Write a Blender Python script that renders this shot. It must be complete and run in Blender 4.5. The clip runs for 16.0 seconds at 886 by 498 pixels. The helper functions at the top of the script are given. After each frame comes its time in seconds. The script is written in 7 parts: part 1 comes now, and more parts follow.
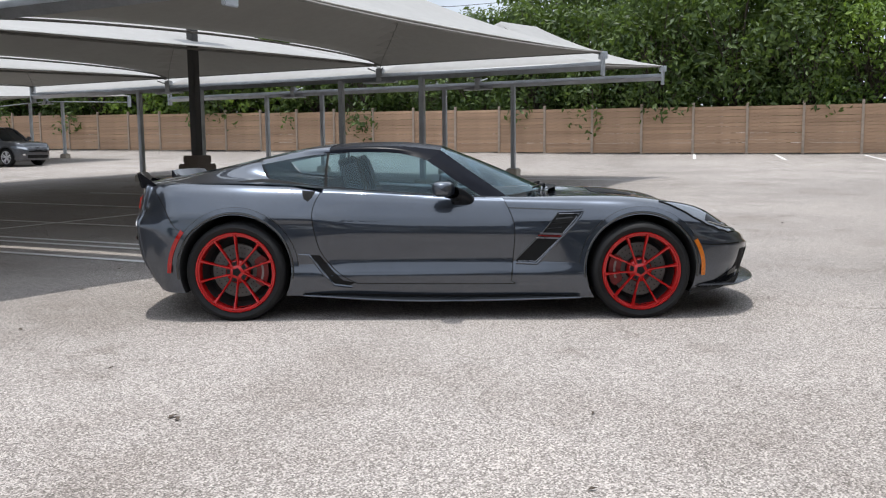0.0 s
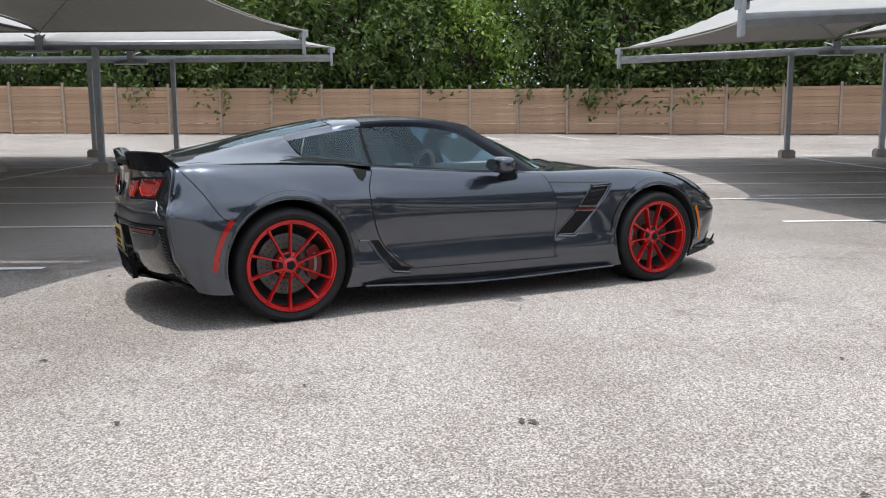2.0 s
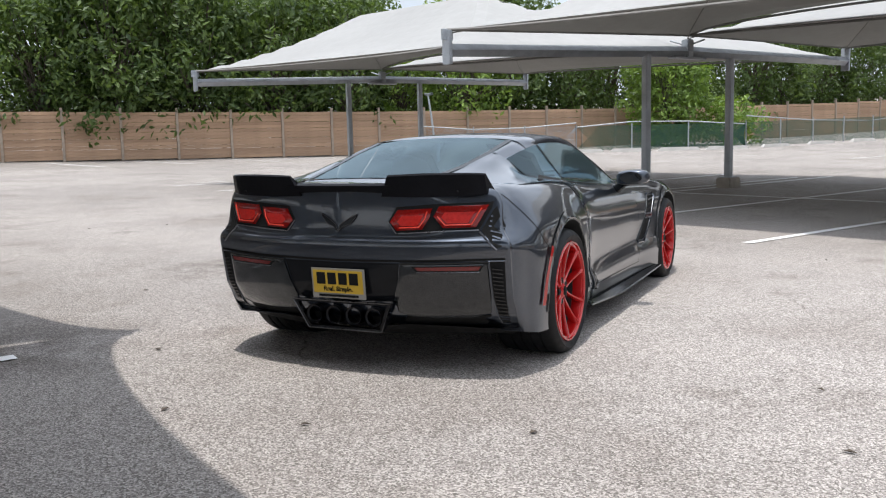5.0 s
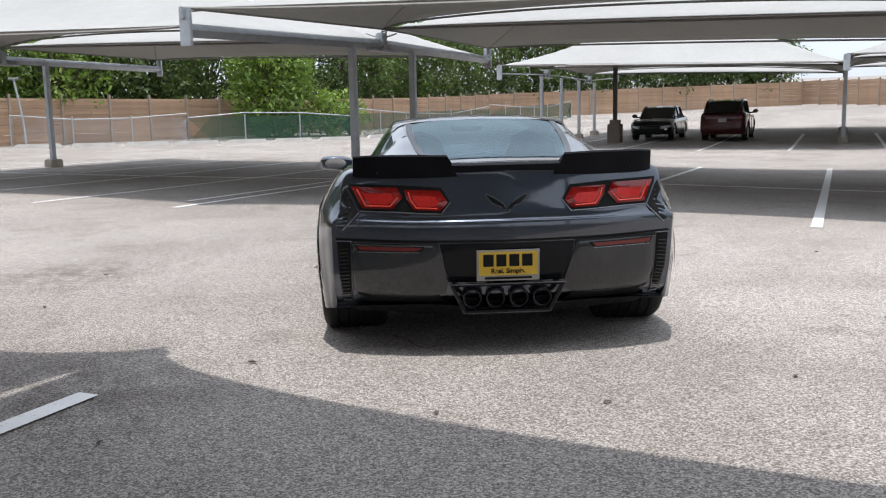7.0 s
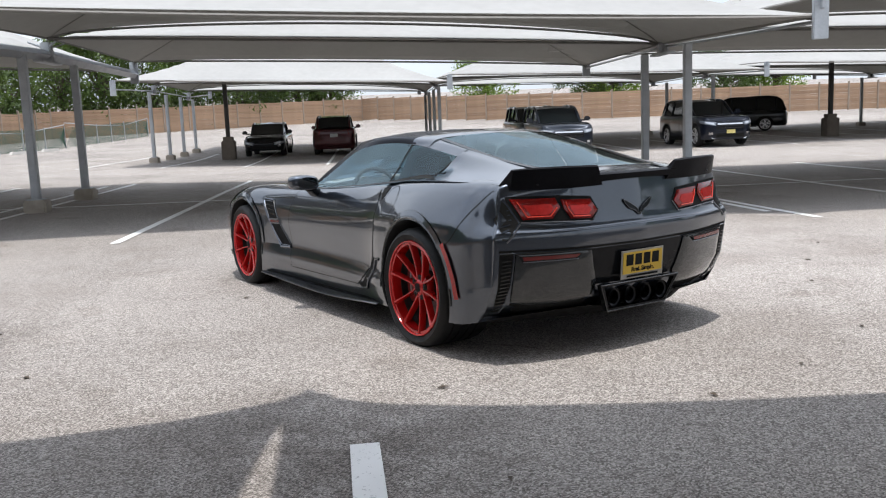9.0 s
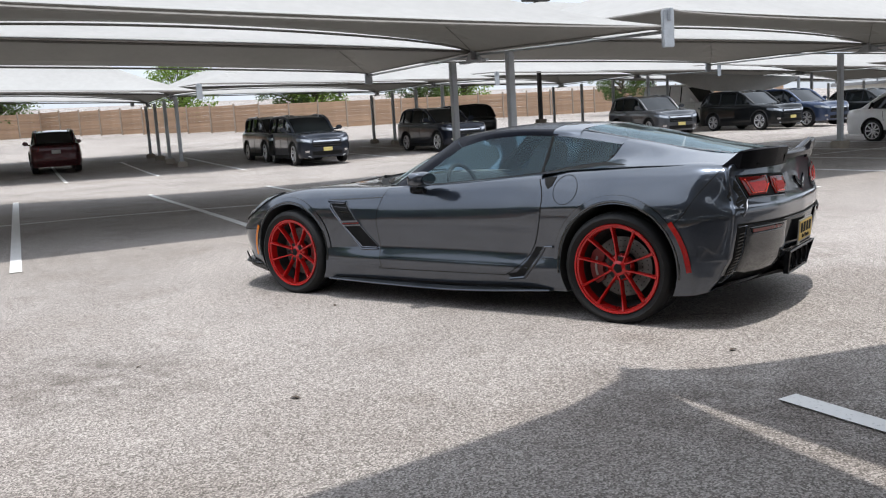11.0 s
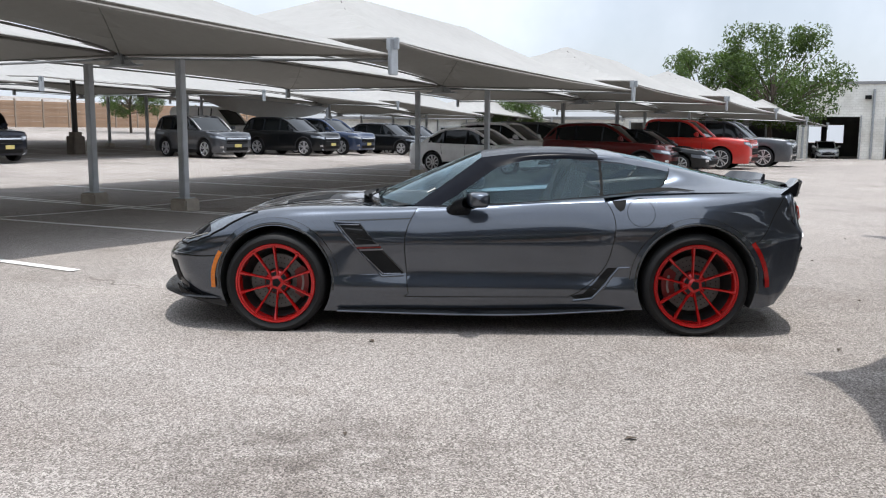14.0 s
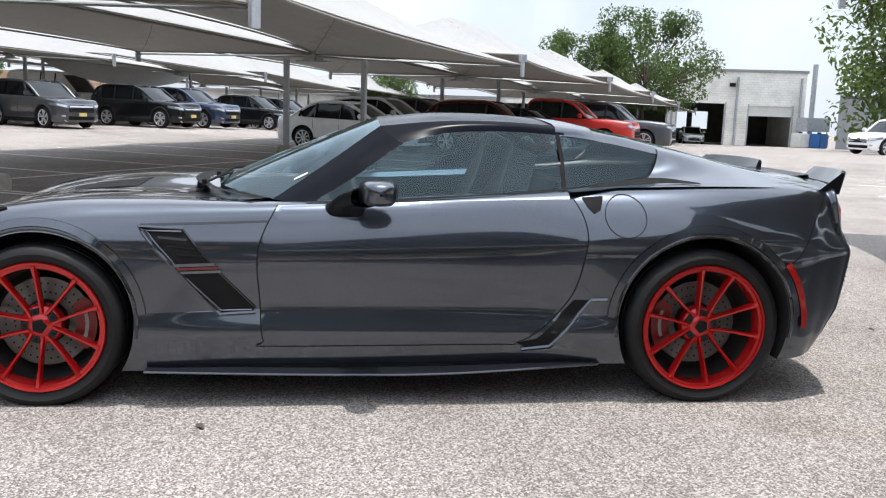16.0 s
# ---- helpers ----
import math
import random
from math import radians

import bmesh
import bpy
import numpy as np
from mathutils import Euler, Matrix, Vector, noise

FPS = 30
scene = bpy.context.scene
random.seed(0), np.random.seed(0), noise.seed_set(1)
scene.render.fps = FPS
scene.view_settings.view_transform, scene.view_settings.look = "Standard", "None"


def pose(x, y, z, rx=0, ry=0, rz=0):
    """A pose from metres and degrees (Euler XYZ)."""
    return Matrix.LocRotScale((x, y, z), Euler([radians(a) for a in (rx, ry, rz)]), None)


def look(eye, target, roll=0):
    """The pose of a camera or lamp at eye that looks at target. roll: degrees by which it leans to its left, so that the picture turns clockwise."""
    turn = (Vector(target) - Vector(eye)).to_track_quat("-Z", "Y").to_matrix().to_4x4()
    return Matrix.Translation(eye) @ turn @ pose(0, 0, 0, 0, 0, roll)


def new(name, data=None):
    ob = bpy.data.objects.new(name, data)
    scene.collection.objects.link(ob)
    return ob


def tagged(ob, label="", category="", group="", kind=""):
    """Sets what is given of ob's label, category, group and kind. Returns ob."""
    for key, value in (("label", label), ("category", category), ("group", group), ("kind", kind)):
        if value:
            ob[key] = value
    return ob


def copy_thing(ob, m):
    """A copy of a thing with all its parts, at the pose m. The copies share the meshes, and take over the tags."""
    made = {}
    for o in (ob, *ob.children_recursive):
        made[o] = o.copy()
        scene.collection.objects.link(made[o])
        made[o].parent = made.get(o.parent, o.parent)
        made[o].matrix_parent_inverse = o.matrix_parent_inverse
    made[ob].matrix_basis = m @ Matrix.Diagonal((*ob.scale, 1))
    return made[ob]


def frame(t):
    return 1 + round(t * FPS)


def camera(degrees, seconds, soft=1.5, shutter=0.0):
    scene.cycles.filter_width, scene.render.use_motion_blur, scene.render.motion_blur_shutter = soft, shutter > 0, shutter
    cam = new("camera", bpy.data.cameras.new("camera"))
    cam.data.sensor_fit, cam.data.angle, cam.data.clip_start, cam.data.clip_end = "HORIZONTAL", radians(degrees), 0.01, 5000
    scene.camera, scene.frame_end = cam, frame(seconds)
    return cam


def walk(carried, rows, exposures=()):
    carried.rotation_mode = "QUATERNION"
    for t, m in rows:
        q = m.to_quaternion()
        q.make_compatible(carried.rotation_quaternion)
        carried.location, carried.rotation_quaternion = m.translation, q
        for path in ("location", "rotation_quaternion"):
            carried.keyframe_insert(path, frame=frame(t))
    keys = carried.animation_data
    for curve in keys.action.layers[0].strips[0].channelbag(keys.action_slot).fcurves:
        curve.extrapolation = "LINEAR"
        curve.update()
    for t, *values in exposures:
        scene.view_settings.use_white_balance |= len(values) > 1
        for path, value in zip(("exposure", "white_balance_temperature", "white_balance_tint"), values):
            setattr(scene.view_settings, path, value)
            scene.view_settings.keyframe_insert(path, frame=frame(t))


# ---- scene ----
cam = camera(54.3, 16.0, 1.15)
PATH = [
    (0, (0.155, -6.639, 1.142), (0.114, -4.653, 0.91), -0.6),
    (0.5, (-0.62, -6.551, 1.118), (-0.447, -4.572, 0.883), -0.7),
    (1, (-1.387, -6.402, 1.124), (-1.013, -4.452, 0.885), -0.7),
    (1.5, (-2.117, -6.094, 1.113), (-1.552, -4.192, 0.861), -0.7),
    (2, (-2.81, -5.737, 1.125), (-1.915, -3.971, 0.842), -0.5),
    (2.5, (-3.453, -5.299, 1.131), (-2.38, -3.633, 0.865), -0.7),
    (3, (-4.064, -4.825, 1.133), (-2.822, -3.279, 0.877), -0.9),
    (3.5, (-4.596, -4.263, 1.124), (-3.193, -2.865, 0.842), -0.7),
    (3.7, (-4.812, -4.028, 1.128), (-3.329, -2.714, 0.854), -0.6),
    (5.8, (-6.145, -1.211, 1.143), (-4.227, -0.703, 0.884), -1.9),
    (6, (-6.214, -0.943, 1.137), (-4.271, -0.548, 0.874), -1.9),
    (6.5, (-6.279, -0.187, 1.135), (-4.306, -0.005, 0.861), -1.7),
    (7, (-6.293, 0.541, 1.139), (-4.317, 0.432, 0.852), -1.3),
    (7.5, (-6.179, 1.265, 1.148), (-4.237, 0.888, 0.851), -1.7),
    (8, (-6.031, 1.965, 1.189), (-4.153, 1.339, 0.903), -2.1),
    (8.5, (-5.757, 2.661, 1.197), (-3.962, 1.82, 0.927), -2.1),
    (9, (-5.467, 3.337, 1.217), (-3.795, 2.277, 0.936), -2.3),
    (9.5, (-5.073, 3.966, 1.215), (-3.5, 2.771, 0.905), -2.3),
    (10, (-4.667, 4.533, 1.237), (-3.282, 3.122, 0.933), -2.6),
    (10.2, (-4.452, 4.74, 1.225), (-3.103, 3.293, 0.928), -2.9),
    (12.3, (-1.869, 6.468, 1.293), (-1.153, 4.626, 0.987), -2.0),
    (12.5, (-1.599, 6.508, 1.285), (-0.969, 4.634, 0.981), -1.5),
    (13, (-0.923, 6.529, 1.279), (-0.563, 4.584, 0.984), -0.6),
    (13.5, (-0.314, 6.467, 1.277), (-0.124, 4.497, 0.985), -0.4),
    (14, (0.1, 6.422, 1.319), (0.16, 4.442, 1.043), 0.3),
    (14.5, (0.303, 6.15, 1.314), (0.317, 4.169, 1.043), 0.1),
    (15, (0.431, 5.688, 1.289), (0.372, 3.711, 0.994), 0.7),
    (15.5, (0.333, 5.05, 1.245), (0.193, 3.079, 0.936), 0.7),
    (16, (0.19, 4.357, 1.209), (-0.048, 2.397, 0.89), 1.9),
]
EXPOSURES = [(0, 0.02), (3.5, 0.13), (6, 0.21), (10, 0.22), (12.5, 0.16), (14.5, 0.13), (15.2, 0.22), (16, 0.39)]
walk(cam, [(t, look(eye, target, roll)) for t, eye, target, roll in PATH], EXPOSURES)

# ---- world, sun, exposure ----
SUN_FROM = Vector((-0.07, 0.02, 1.0)).normalized()
world = bpy.data.worlds.new("sky")
scene.world = world
world.use_nodes = True
wt = world.node_tree
sky = wt.nodes.new("ShaderNodeTexSky")
sky.sky_type = "NISHITA"
sky.sun_disc = False
sky.sun_elevation = math.asin(SUN_FROM.z)
sky.sun_rotation = math.atan2(SUN_FROM.x, SUN_FROM.y)
sky.dust_density = 2.0
sky.air_density = 1.0
# thin high cloud that whitens the whole sky, with soft breaks
co = wt.nodes.new("ShaderNodeTexCoord")
cloud = wt.nodes.new("ShaderNodeTexNoise")
cloud.inputs["Scale"].default_value = 2.6
cloud.inputs["Detail"].default_value = 6
cloud.inputs["Roughness"].default_value = 0.6
ramp = wt.nodes.new("ShaderNodeValToRGB")
ramp.color_ramp.elements[0].position, ramp.color_ramp.elements[0].color = 0.35, (0.62, 0.62, 0.62, 1)
ramp.color_ramp.elements[1].position, ramp.color_ramp.elements[1].color = 0.62, (0.95, 0.95, 0.95, 1)
# the veil is about twice as bright overhead as at the horizon
part_z = wt.nodes.new("ShaderNodeSeparateXYZ")
lift = wt.nodes.new("ShaderNodeMath")
lift.operation, lift.use_clamp = "MULTIPLY_ADD", False
lift.inputs[1].default_value, lift.inputs[2].default_value = 7.2, 6.6
glow = wt.nodes.new("ShaderNodeVectorMath")
glow.operation = "SCALE"
glow.inputs[0].default_value = (0.915, 0.995, 1.125)
veil = wt.nodes.new("ShaderNodeMixRGB")
wt.links.new(co.outputs["Generated"], part_z.inputs[0])
wt.links.new(part_z.outputs["Z"], lift.inputs[0])
# the veil is thicker in some places than in others
patch = wt.nodes.new("ShaderNodeTexNoise")
patch.inputs["Scale"].default_value, patch.inputs["Detail"].default_value = 3.4, 7
patch_ramp = wt.nodes.new("ShaderNodeMapRange")
patch_ramp.inputs["From Min"].default_value, patch_ramp.inputs["From Max"].default_value = 0.35, 0.68
patch_ramp.inputs["To Min"].default_value, patch_ramp.inputs["To Max"].default_value = 0.84, 1.12
thick = wt.nodes.new("ShaderNodeMath")
thick.operation = "MULTIPLY"
wt.links.new(co.outputs["Generated"], patch.inputs["Vector"])
wt.links.new(patch.outputs["Fac"], patch_ramp.inputs["Value"])
wt.links.new(lift.outputs[0], thick.inputs[0])
wt.links.new(patch_ramp.outputs[0], thick.inputs[1])
wt.links.new(thick.outputs[0], glow.inputs["Scale"])
wt.links.new(glow.outputs[0], veil.inputs[2])
wt.links.new(co.outputs["Generated"], cloud.inputs["Vector"])
wt.links.new(cloud.outputs["Fac"], ramp.inputs[0])
wt.links.new(ramp.outputs[0], veil.inputs[0])
wt.links.new(sky.outputs[0], veil.inputs[1])
wt.links.new(veil.outputs[0], wt.nodes["Background"].inputs[0])
wt.nodes["Background"].inputs[1].default_value = 0.123
sun = new("sun", bpy.data.lights.new("sun", "SUN"))
sun.data.energy = 2.95
sun.data.angle = radians(0.8)
sun.data.color = (1.0, 0.975, 0.94)
sun.matrix_world = look(SUN_FROM * 50, (0, 0, 0))

# ---- materials ----
class Nodes:
    """A node material under construction."""

    def __init__(self, name, rough=0.6, metal=0.0, **extra):
        self.m = bpy.data.materials.new(name)
        self.m.use_nodes = True
        self.t = self.m.node_tree
        self.b = self.t.nodes["Principled BSDF"]
        self.set(Roughness=rough, Metallic=metal)
        for k, v in extra.items():
            self.b.inputs[k.replace("_", " ")].default_value = v

    def set(self, **values):
        for k, v in values.items():
            s = self.b.inputs[k.replace("_", " ")]
            if hasattr(v, "is_output"):
                self.t.links.new(v, s)
            else:
                s.default_value = v

    def at(self, scale=(1, 1, 1), kind="Object"):
        c = self.t.nodes.new("ShaderNodeTexCoord")
        p = self.t.nodes.new("ShaderNodeMapping")
        p.inputs["Scale"].default_value = scale
        self.t.links.new(c.outputs[kind], p.inputs["Vector"])
        return p.outputs[0]

    def noise(self, scale, detail=4, where=None, rough=0.55):
        n = self.t.nodes.new("ShaderNodeTexNoise")
        n.inputs["Scale"].default_value, n.inputs["Detail"].default_value, n.inputs["Roughness"].default_value = scale, detail, rough
        self.t.links.new(where or self.at(), n.inputs["Vector"])
        return n.outputs["Fac"]

    def cells(self, scale, where=None, out="Color"):
        n = self.t.nodes.new("ShaderNodeTexVoronoi")
        n.inputs["Scale"].default_value = scale
        self.t.links.new(where or self.at(), n.inputs["Vector"])
        return n.outputs[out]

    def ramp(self, fac, *stops):
        r = self.t.nodes.new("ShaderNodeValToRGB")
        e = r.color_ramp.elements
        while len(e) < len(stops):
            e.new(0.5)
        for el, (pos, col) in zip(e, stops):
            el.position, el.color = pos, (*col, 1) if len(col) == 3 else col
        self.t.links.new(fac, r.inputs[0])
        return r.outputs[0]

    def mix(self, fac, a, b, how="MIX"):
        n = self.t.nodes.new("ShaderNodeMixRGB")
        n.blend_type = how
        for s, v in zip(n.inputs, (fac, a, b)):
            if hasattr(v, "is_output"):
                self.t.links.new(v, s)
            else:
                s.default_value = v if not isinstance(v, tuple) or len(v) == 4 else (*v, 1)
        return n.outputs[0]

    def bump(self, height, strength=0.3, distance=0.01):
        n = self.t.nodes.new("ShaderNodeBump")
        n.inputs["Strength"].default_value, n.inputs["Distance"].default_value = strength, distance
        self.t.links.new(height, n.inputs["Height"])
        self.t.links.new(n.outputs[0], self.b.inputs["Normal"])

    def chance(self):
        n = self.t.nodes.new("ShaderNodeObjectInfo")
        return n.outputs["Random"]

    def island(self):
        n = self.t.nodes.new("ShaderNodeNewGeometry")
        return n.outputs["Random Per Island"]


def plain(name, color, rough=0.6, metal=0.0, vary=0.12, scale=9.0, **extra):
    """A surface of one colour with slight wear at two scales."""
    k = Nodes(name, rough, metal, **extra)
    lo, hi = tuple(c * (1 - vary) for c in color), tuple(min(1, c * (1 + vary)) for c in color)
    a = k.ramp(k.noise(scale, 5), (0.3, lo), (0.7, hi))
    b = k.mix(0.35, a, k.ramp(k.noise(scale * 9, 3), (0.3, lo), (0.7, hi)))
    k.set(Base_Color=b)
    k.set(Roughness=k.ramp(k.noise(scale * 2, 4), (0.3, (rough * 0.85,) * 3), (0.7, (min(1, rough * 1.15),) * 3)))
    return k.m


def ground_material():
    k = Nodes("chip_seal_asphalt", 0.9, Specular_IOR_Level=0.25)
    w = k.at()
    grit = k.ramp(k.cells(150, w), (0.22, (0.174, 0.157, 0.144)), (0.40, (0.287, 0.264, 0.246)), (0.6, (0.411, 0.378, 0.357)), (0.80, (0.615, 0.570, 0.539)))
    fine = k.ramp(k.noise(260, 3, w), (0.35, (0.55, 0.55, 0.55)), (0.65, (1.15, 1.14, 1.12)))
    c = k.mix(0.72, grit, k.mix(1.0, grit, fine, "MULTIPLY"))
    blotch = k.ramp(k.noise(0.55, 6, w, 0.62), (0.34, (0.82, 0.80, 0.785)), (0.5, (1, 1, 1)), (0.7, (1.07, 1.06, 1.05)))
    c = k.mix(1.0, c, blotch, "MULTIPLY")
    wear = k.ramp(k.noise(0.12, 4, w), (0.38, (0.86, 0.85, 0.84)), (0.6, (1.04, 1.03, 1.02)))
    c = k.mix(1.0, c, wear, "MULTIPLY")
    oil = k.ramp(k.noise(1.4, 3, w), (0.60, (1, 1, 1)), (0.74, (0.74, 0.72, 0.70)))
    c = k.mix(1.0, c, oil, "MULTIPLY")
    # old smears of oil and tyre rubber
    for cx, cy, rx, ry, tone in ((0.65, 3.08, 1.1, 0.75, 0.58), (-2.55, 1.97, 1.1, 0.9, 0.6)):
        off = k.t.nodes.new("ShaderNodeVectorMath")
        off.operation = "SUBTRACT"
        k.t.links.new(w, off.inputs[0])
        off.inputs[1].default_value = (cx, cy, 0)
        size = k.t.nodes.new("ShaderNodeVectorMath")
        size.operation = "MULTIPLY"
        k.t.links.new(off.outputs[0], size.inputs[0])
        size.inputs[1].default_value = (1 / rx, 1 / ry, 0)
        far = k.t.nodes.new("ShaderNodeVectorMath")
        far.operation = "LENGTH"
        k.t.links.new(size.outputs[0], far.inputs[0])
        near = k.ramp(far.outputs["Value"], (0.25, (1, 1, 1)), (1.0, (0, 0, 0)))
        smear = k.ramp(k.noise(3.2, 6, w, 0.65), (0.38, (1, 1, 1)), (0.58, (tone, tone * 0.97, tone * 0.95)))
        c = k.mix(near, c, k.mix(1.0, c, smear, "MULTIPLY"))
    # hairline cracks that wander and fade out
    bend = k.t.nodes.new("ShaderNodeVectorMath")
    bend.operation = "MULTIPLY_ADD"
    sway = k.t.nodes.new("ShaderNodeTexNoise")
    sway.inputs["Scale"].default_value, sway.inputs["Detail"].default_value = 1.1, 5
    k.t.links.new(w, sway.inputs["Vector"])
    k.t.links.new(sway.outputs["Color"], bend.inputs[0])
    bend.inputs[1].default_value = (1.5, 1.5, 0)
    k.t.links.new(w, bend.inputs[2])
    crack = k.t.nodes.new("ShaderNodeTexVoronoi")
    crack.feature = "DISTANCE_TO_EDGE"
    crack.inputs["Scale"].default_value = 0.34
    k.t.links.new(bend.outputs[0], crack.inputs["Vector"])
    line = k.ramp(crack.outputs["Distance"], (0.0, (0.55, 0.53, 0.51)), (0.0035, (1, 1, 1)))
    fade = k.ramp(k.noise(0.45, 3, w), (0.5, (0, 0, 0)), (0.6, (1, 1, 1)))
    k.set(Base_Color=k.mix(fade, c, k.mix(1.0, c, line, "MULTIPLY")))
    k.bump(k.cells(150, w, "Distance"), 0.6, 0.004)
    return k.m


def line_material():
    k = Nodes("worn_line_paint", 0.8)
    w = k.at()
    gaps = k.ramp(k.noise(42, 5, w, 0.7), (0.30, (0.3, 0.29, 0.28)), (0.42, (0.86, 0.85, 0.83)))
    k.set(Base_Color=k.mix(0.25, gaps, k.ramp(k.noise(3, 5, w), (0.3, (0.55, 0.54, 0.52)), (0.7, (0.84, 0.83, 0.81)))))
    return k.m


def paint(name, color, metal=0.55, rough=0.34, flake=0.25, coat=1.45, spec=0.5):
    k = Nodes(name, rough, metal, Specular_IOR_Level=spec, Coat_Weight=1.0, Coat_Roughness=0.03, Coat_IOR=coat)
    w = k.at()
    sparkle = k.ramp(k.cells(900, w), (0.2, tuple(c * (1 - flake) for c in color)), (0.9, tuple(c * (1 + flake) for c in color)))
    dust = k.ramp(k.noise(5, 5, w), (0.35, (0.94, 0.94, 0.94)), (0.7, (1.05, 1.045, 1.04)))
    k.set(Base_Color=k.mix(1.0, sparkle, dust, "MULTIPLY"))
    k.set(Coat_Roughness=k.ramp(k.noise(3.5, 5, w), (0.3, (0.03,) * 3), (0.75, (0.055,) * 3)))
    return k.m


def thin_glass(name, tint, gloss=0.04, ior=1.55):
    """A pane that tints what is behind it and mirrors more at grazing angles."""
    m = bpy.data.materials.new(name)
    m.use_nodes = True
    t = m.node_tree
    t.nodes.remove(t.nodes["Principled BSDF"])
    clear, shine, fres, mix = (t.nodes.new(n) for n in ("ShaderNodeBsdfTransparent", "ShaderNodeBsdfGlossy", "ShaderNodeFresnel", "ShaderNodeMixShader"))
    clear.inputs[0].default_value = (*tint, 1)
    shine.inputs["Roughness"].default_value = gloss
    fres.inputs[0].default_value = ior
    shine.inputs[0].default_value = (0.76, 0.94, 1.0, 1)
    t.links.new(fres.outputs[0], mix.inputs[0])
    t.links.new(clear.outputs[0], mix.inputs[1])
    t.links.new(shine.outputs[0], mix.inputs[2])
    t.links.new(mix.outputs[0], t.nodes["Material Output"].inputs[0])
    return m


def fabric_material():
    k = Nodes("canopy_fabric", 0.85)
    w = k.at()
    c = k.ramp(k.noise(0.5, 6, w, 0.6), (0.3, (0.39, 0.385, 0.375)), (0.7, (0.48, 0.475, 0.46)))
    k.set(Base_Color=k.mix(0.3, c, k.ramp(k.noise(6, 5, w), (0.3, (0.35, 0.345, 0.33)), (0.7, (0.50, 0.49, 0.475)))))
    k.bump(k.noise(1.1, 3, w), 0.25, 0.08)
    out = k.t.nodes["Material Output"]
    thin, mix = k.t.nodes.new("ShaderNodeBsdfTranslucent"), k.t.nodes.new("ShaderNodeMixShader")
    thin.inputs[0].default_value = (0.78, 0.75, 0.70, 1)
    mix.inputs[0].default_value = 0.21
    k.t.links.new(k.b.outputs[0], mix.inputs[1])
    k.t.links.new(thin.outputs[0], mix.inputs[2])
    k.t.links.new(mix.outputs[0], out.inputs[0])
    return k.m


def board_material():
    k = Nodes("fence_wood", 0.85)
    w = k.at((1, 1, 14))
    grain = k.ramp(k.noise(2.2, 5, w), (0.3, (0.35, 0.225, 0.145)), (0.7, (0.46, 0.305, 0.20)))
    tone = k.ramp(k.chance(), (0.0, (0.86, 0.85, 0.84)), (0.5, (1, 1, 1)), (1.0, (1.12, 1.11, 1.09)))
    stain = k.ramp(k.noise(0.5, 4), (0.35, (0.8, 0.79, 0.78)), (0.65, (1.08, 1.07, 1.05)))
    k.set(Base_Color=k.mix(1.0, k.mix(1.0, grain, tone, "MULTIPLY"), stain, "MULTIPLY"))
    k.bump(k.noise(8, 4, w), 0.3, 0.01)
    return k.m


def leaf_material(name, dark, light):
    k = Nodes(name, 0.5, Specular_IOR_Level=0.4)
    c = k.ramp(k.island(), (0.0, dark), (0.65, tuple((a + b) / 2 for a, b in zip(dark, light))), (1.0, light))
    big = k.ramp(k.noise(0.35, 4), (0.35, (0.75, 0.78, 0.7)), (0.65, (1.2, 1.15, 1.0)))
    k.set(Base_Color=k.mix(1.0, c, big, "MULTIPLY"))
    out = k.t.nodes["Material Output"]
    thin, mix = k.t.nodes.new("ShaderNodeBsdfTranslucent"), k.t.nodes.new("ShaderNodeMixShader")
    thin.inputs[0].default_value = (light[0] * 1.6, light[1] * 1.7, light[2] * 0.8, 1)
    mix.inputs[0].default_value = 0.25
    k.t.links.new(k.b.outputs[0], mix.inputs[1])
    k.t.links.new(thin.outputs[0], mix.inputs[2])
    k.t.links.new(mix.outputs[0], out.inputs[0])
    return k.m


def lamp_material(name, color, rough=0.12):
    k = Nodes(name, rough, Coat_Weight=0.4, Coat_Roughness=0.02)
    k.set(Base_Color=k.ramp(k.cells(120), (0.0, tuple(c * 0.65 for c in color)), (1.0, color)))
    return k.m


M_GROUND = ground_material()
M_LINE = line_material()
M_FABRIC = fabric_material()
# darker sheet colour that carries the shade on the canopies' underside
def shaded_underside_material():
    k = Nodes("canopy_underside_shade", 0.9)
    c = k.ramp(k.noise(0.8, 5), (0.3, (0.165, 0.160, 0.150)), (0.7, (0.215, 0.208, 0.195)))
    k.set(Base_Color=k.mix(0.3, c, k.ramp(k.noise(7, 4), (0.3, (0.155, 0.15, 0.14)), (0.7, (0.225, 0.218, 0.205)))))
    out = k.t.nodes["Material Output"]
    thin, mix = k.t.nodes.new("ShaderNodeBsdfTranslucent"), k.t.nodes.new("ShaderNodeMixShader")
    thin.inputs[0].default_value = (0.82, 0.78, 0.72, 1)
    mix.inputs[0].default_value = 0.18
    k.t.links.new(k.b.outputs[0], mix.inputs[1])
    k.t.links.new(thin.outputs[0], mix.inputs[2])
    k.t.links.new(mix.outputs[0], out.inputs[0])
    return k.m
M_SHADED_UNDERSIDE = shaded_underside_material()
M_SEAM = plain("seam_webbing", (0.20, 0.19, 0.175), 0.8, 0, 0.2, 8)
M_STEEL = plain("galvanised_steel", (0.42, 0.44, 0.46), 0.5, 0.55, 0.2, 5)
M_DARKSTEEL = plain("dark_painted_steel", (0.035, 0.033, 0.03), 0.55, 0.0, 0.25, 4)
M_CONC = plain("concrete", (0.36, 0.32, 0.27), 0.92, 0, 0.3, 6)
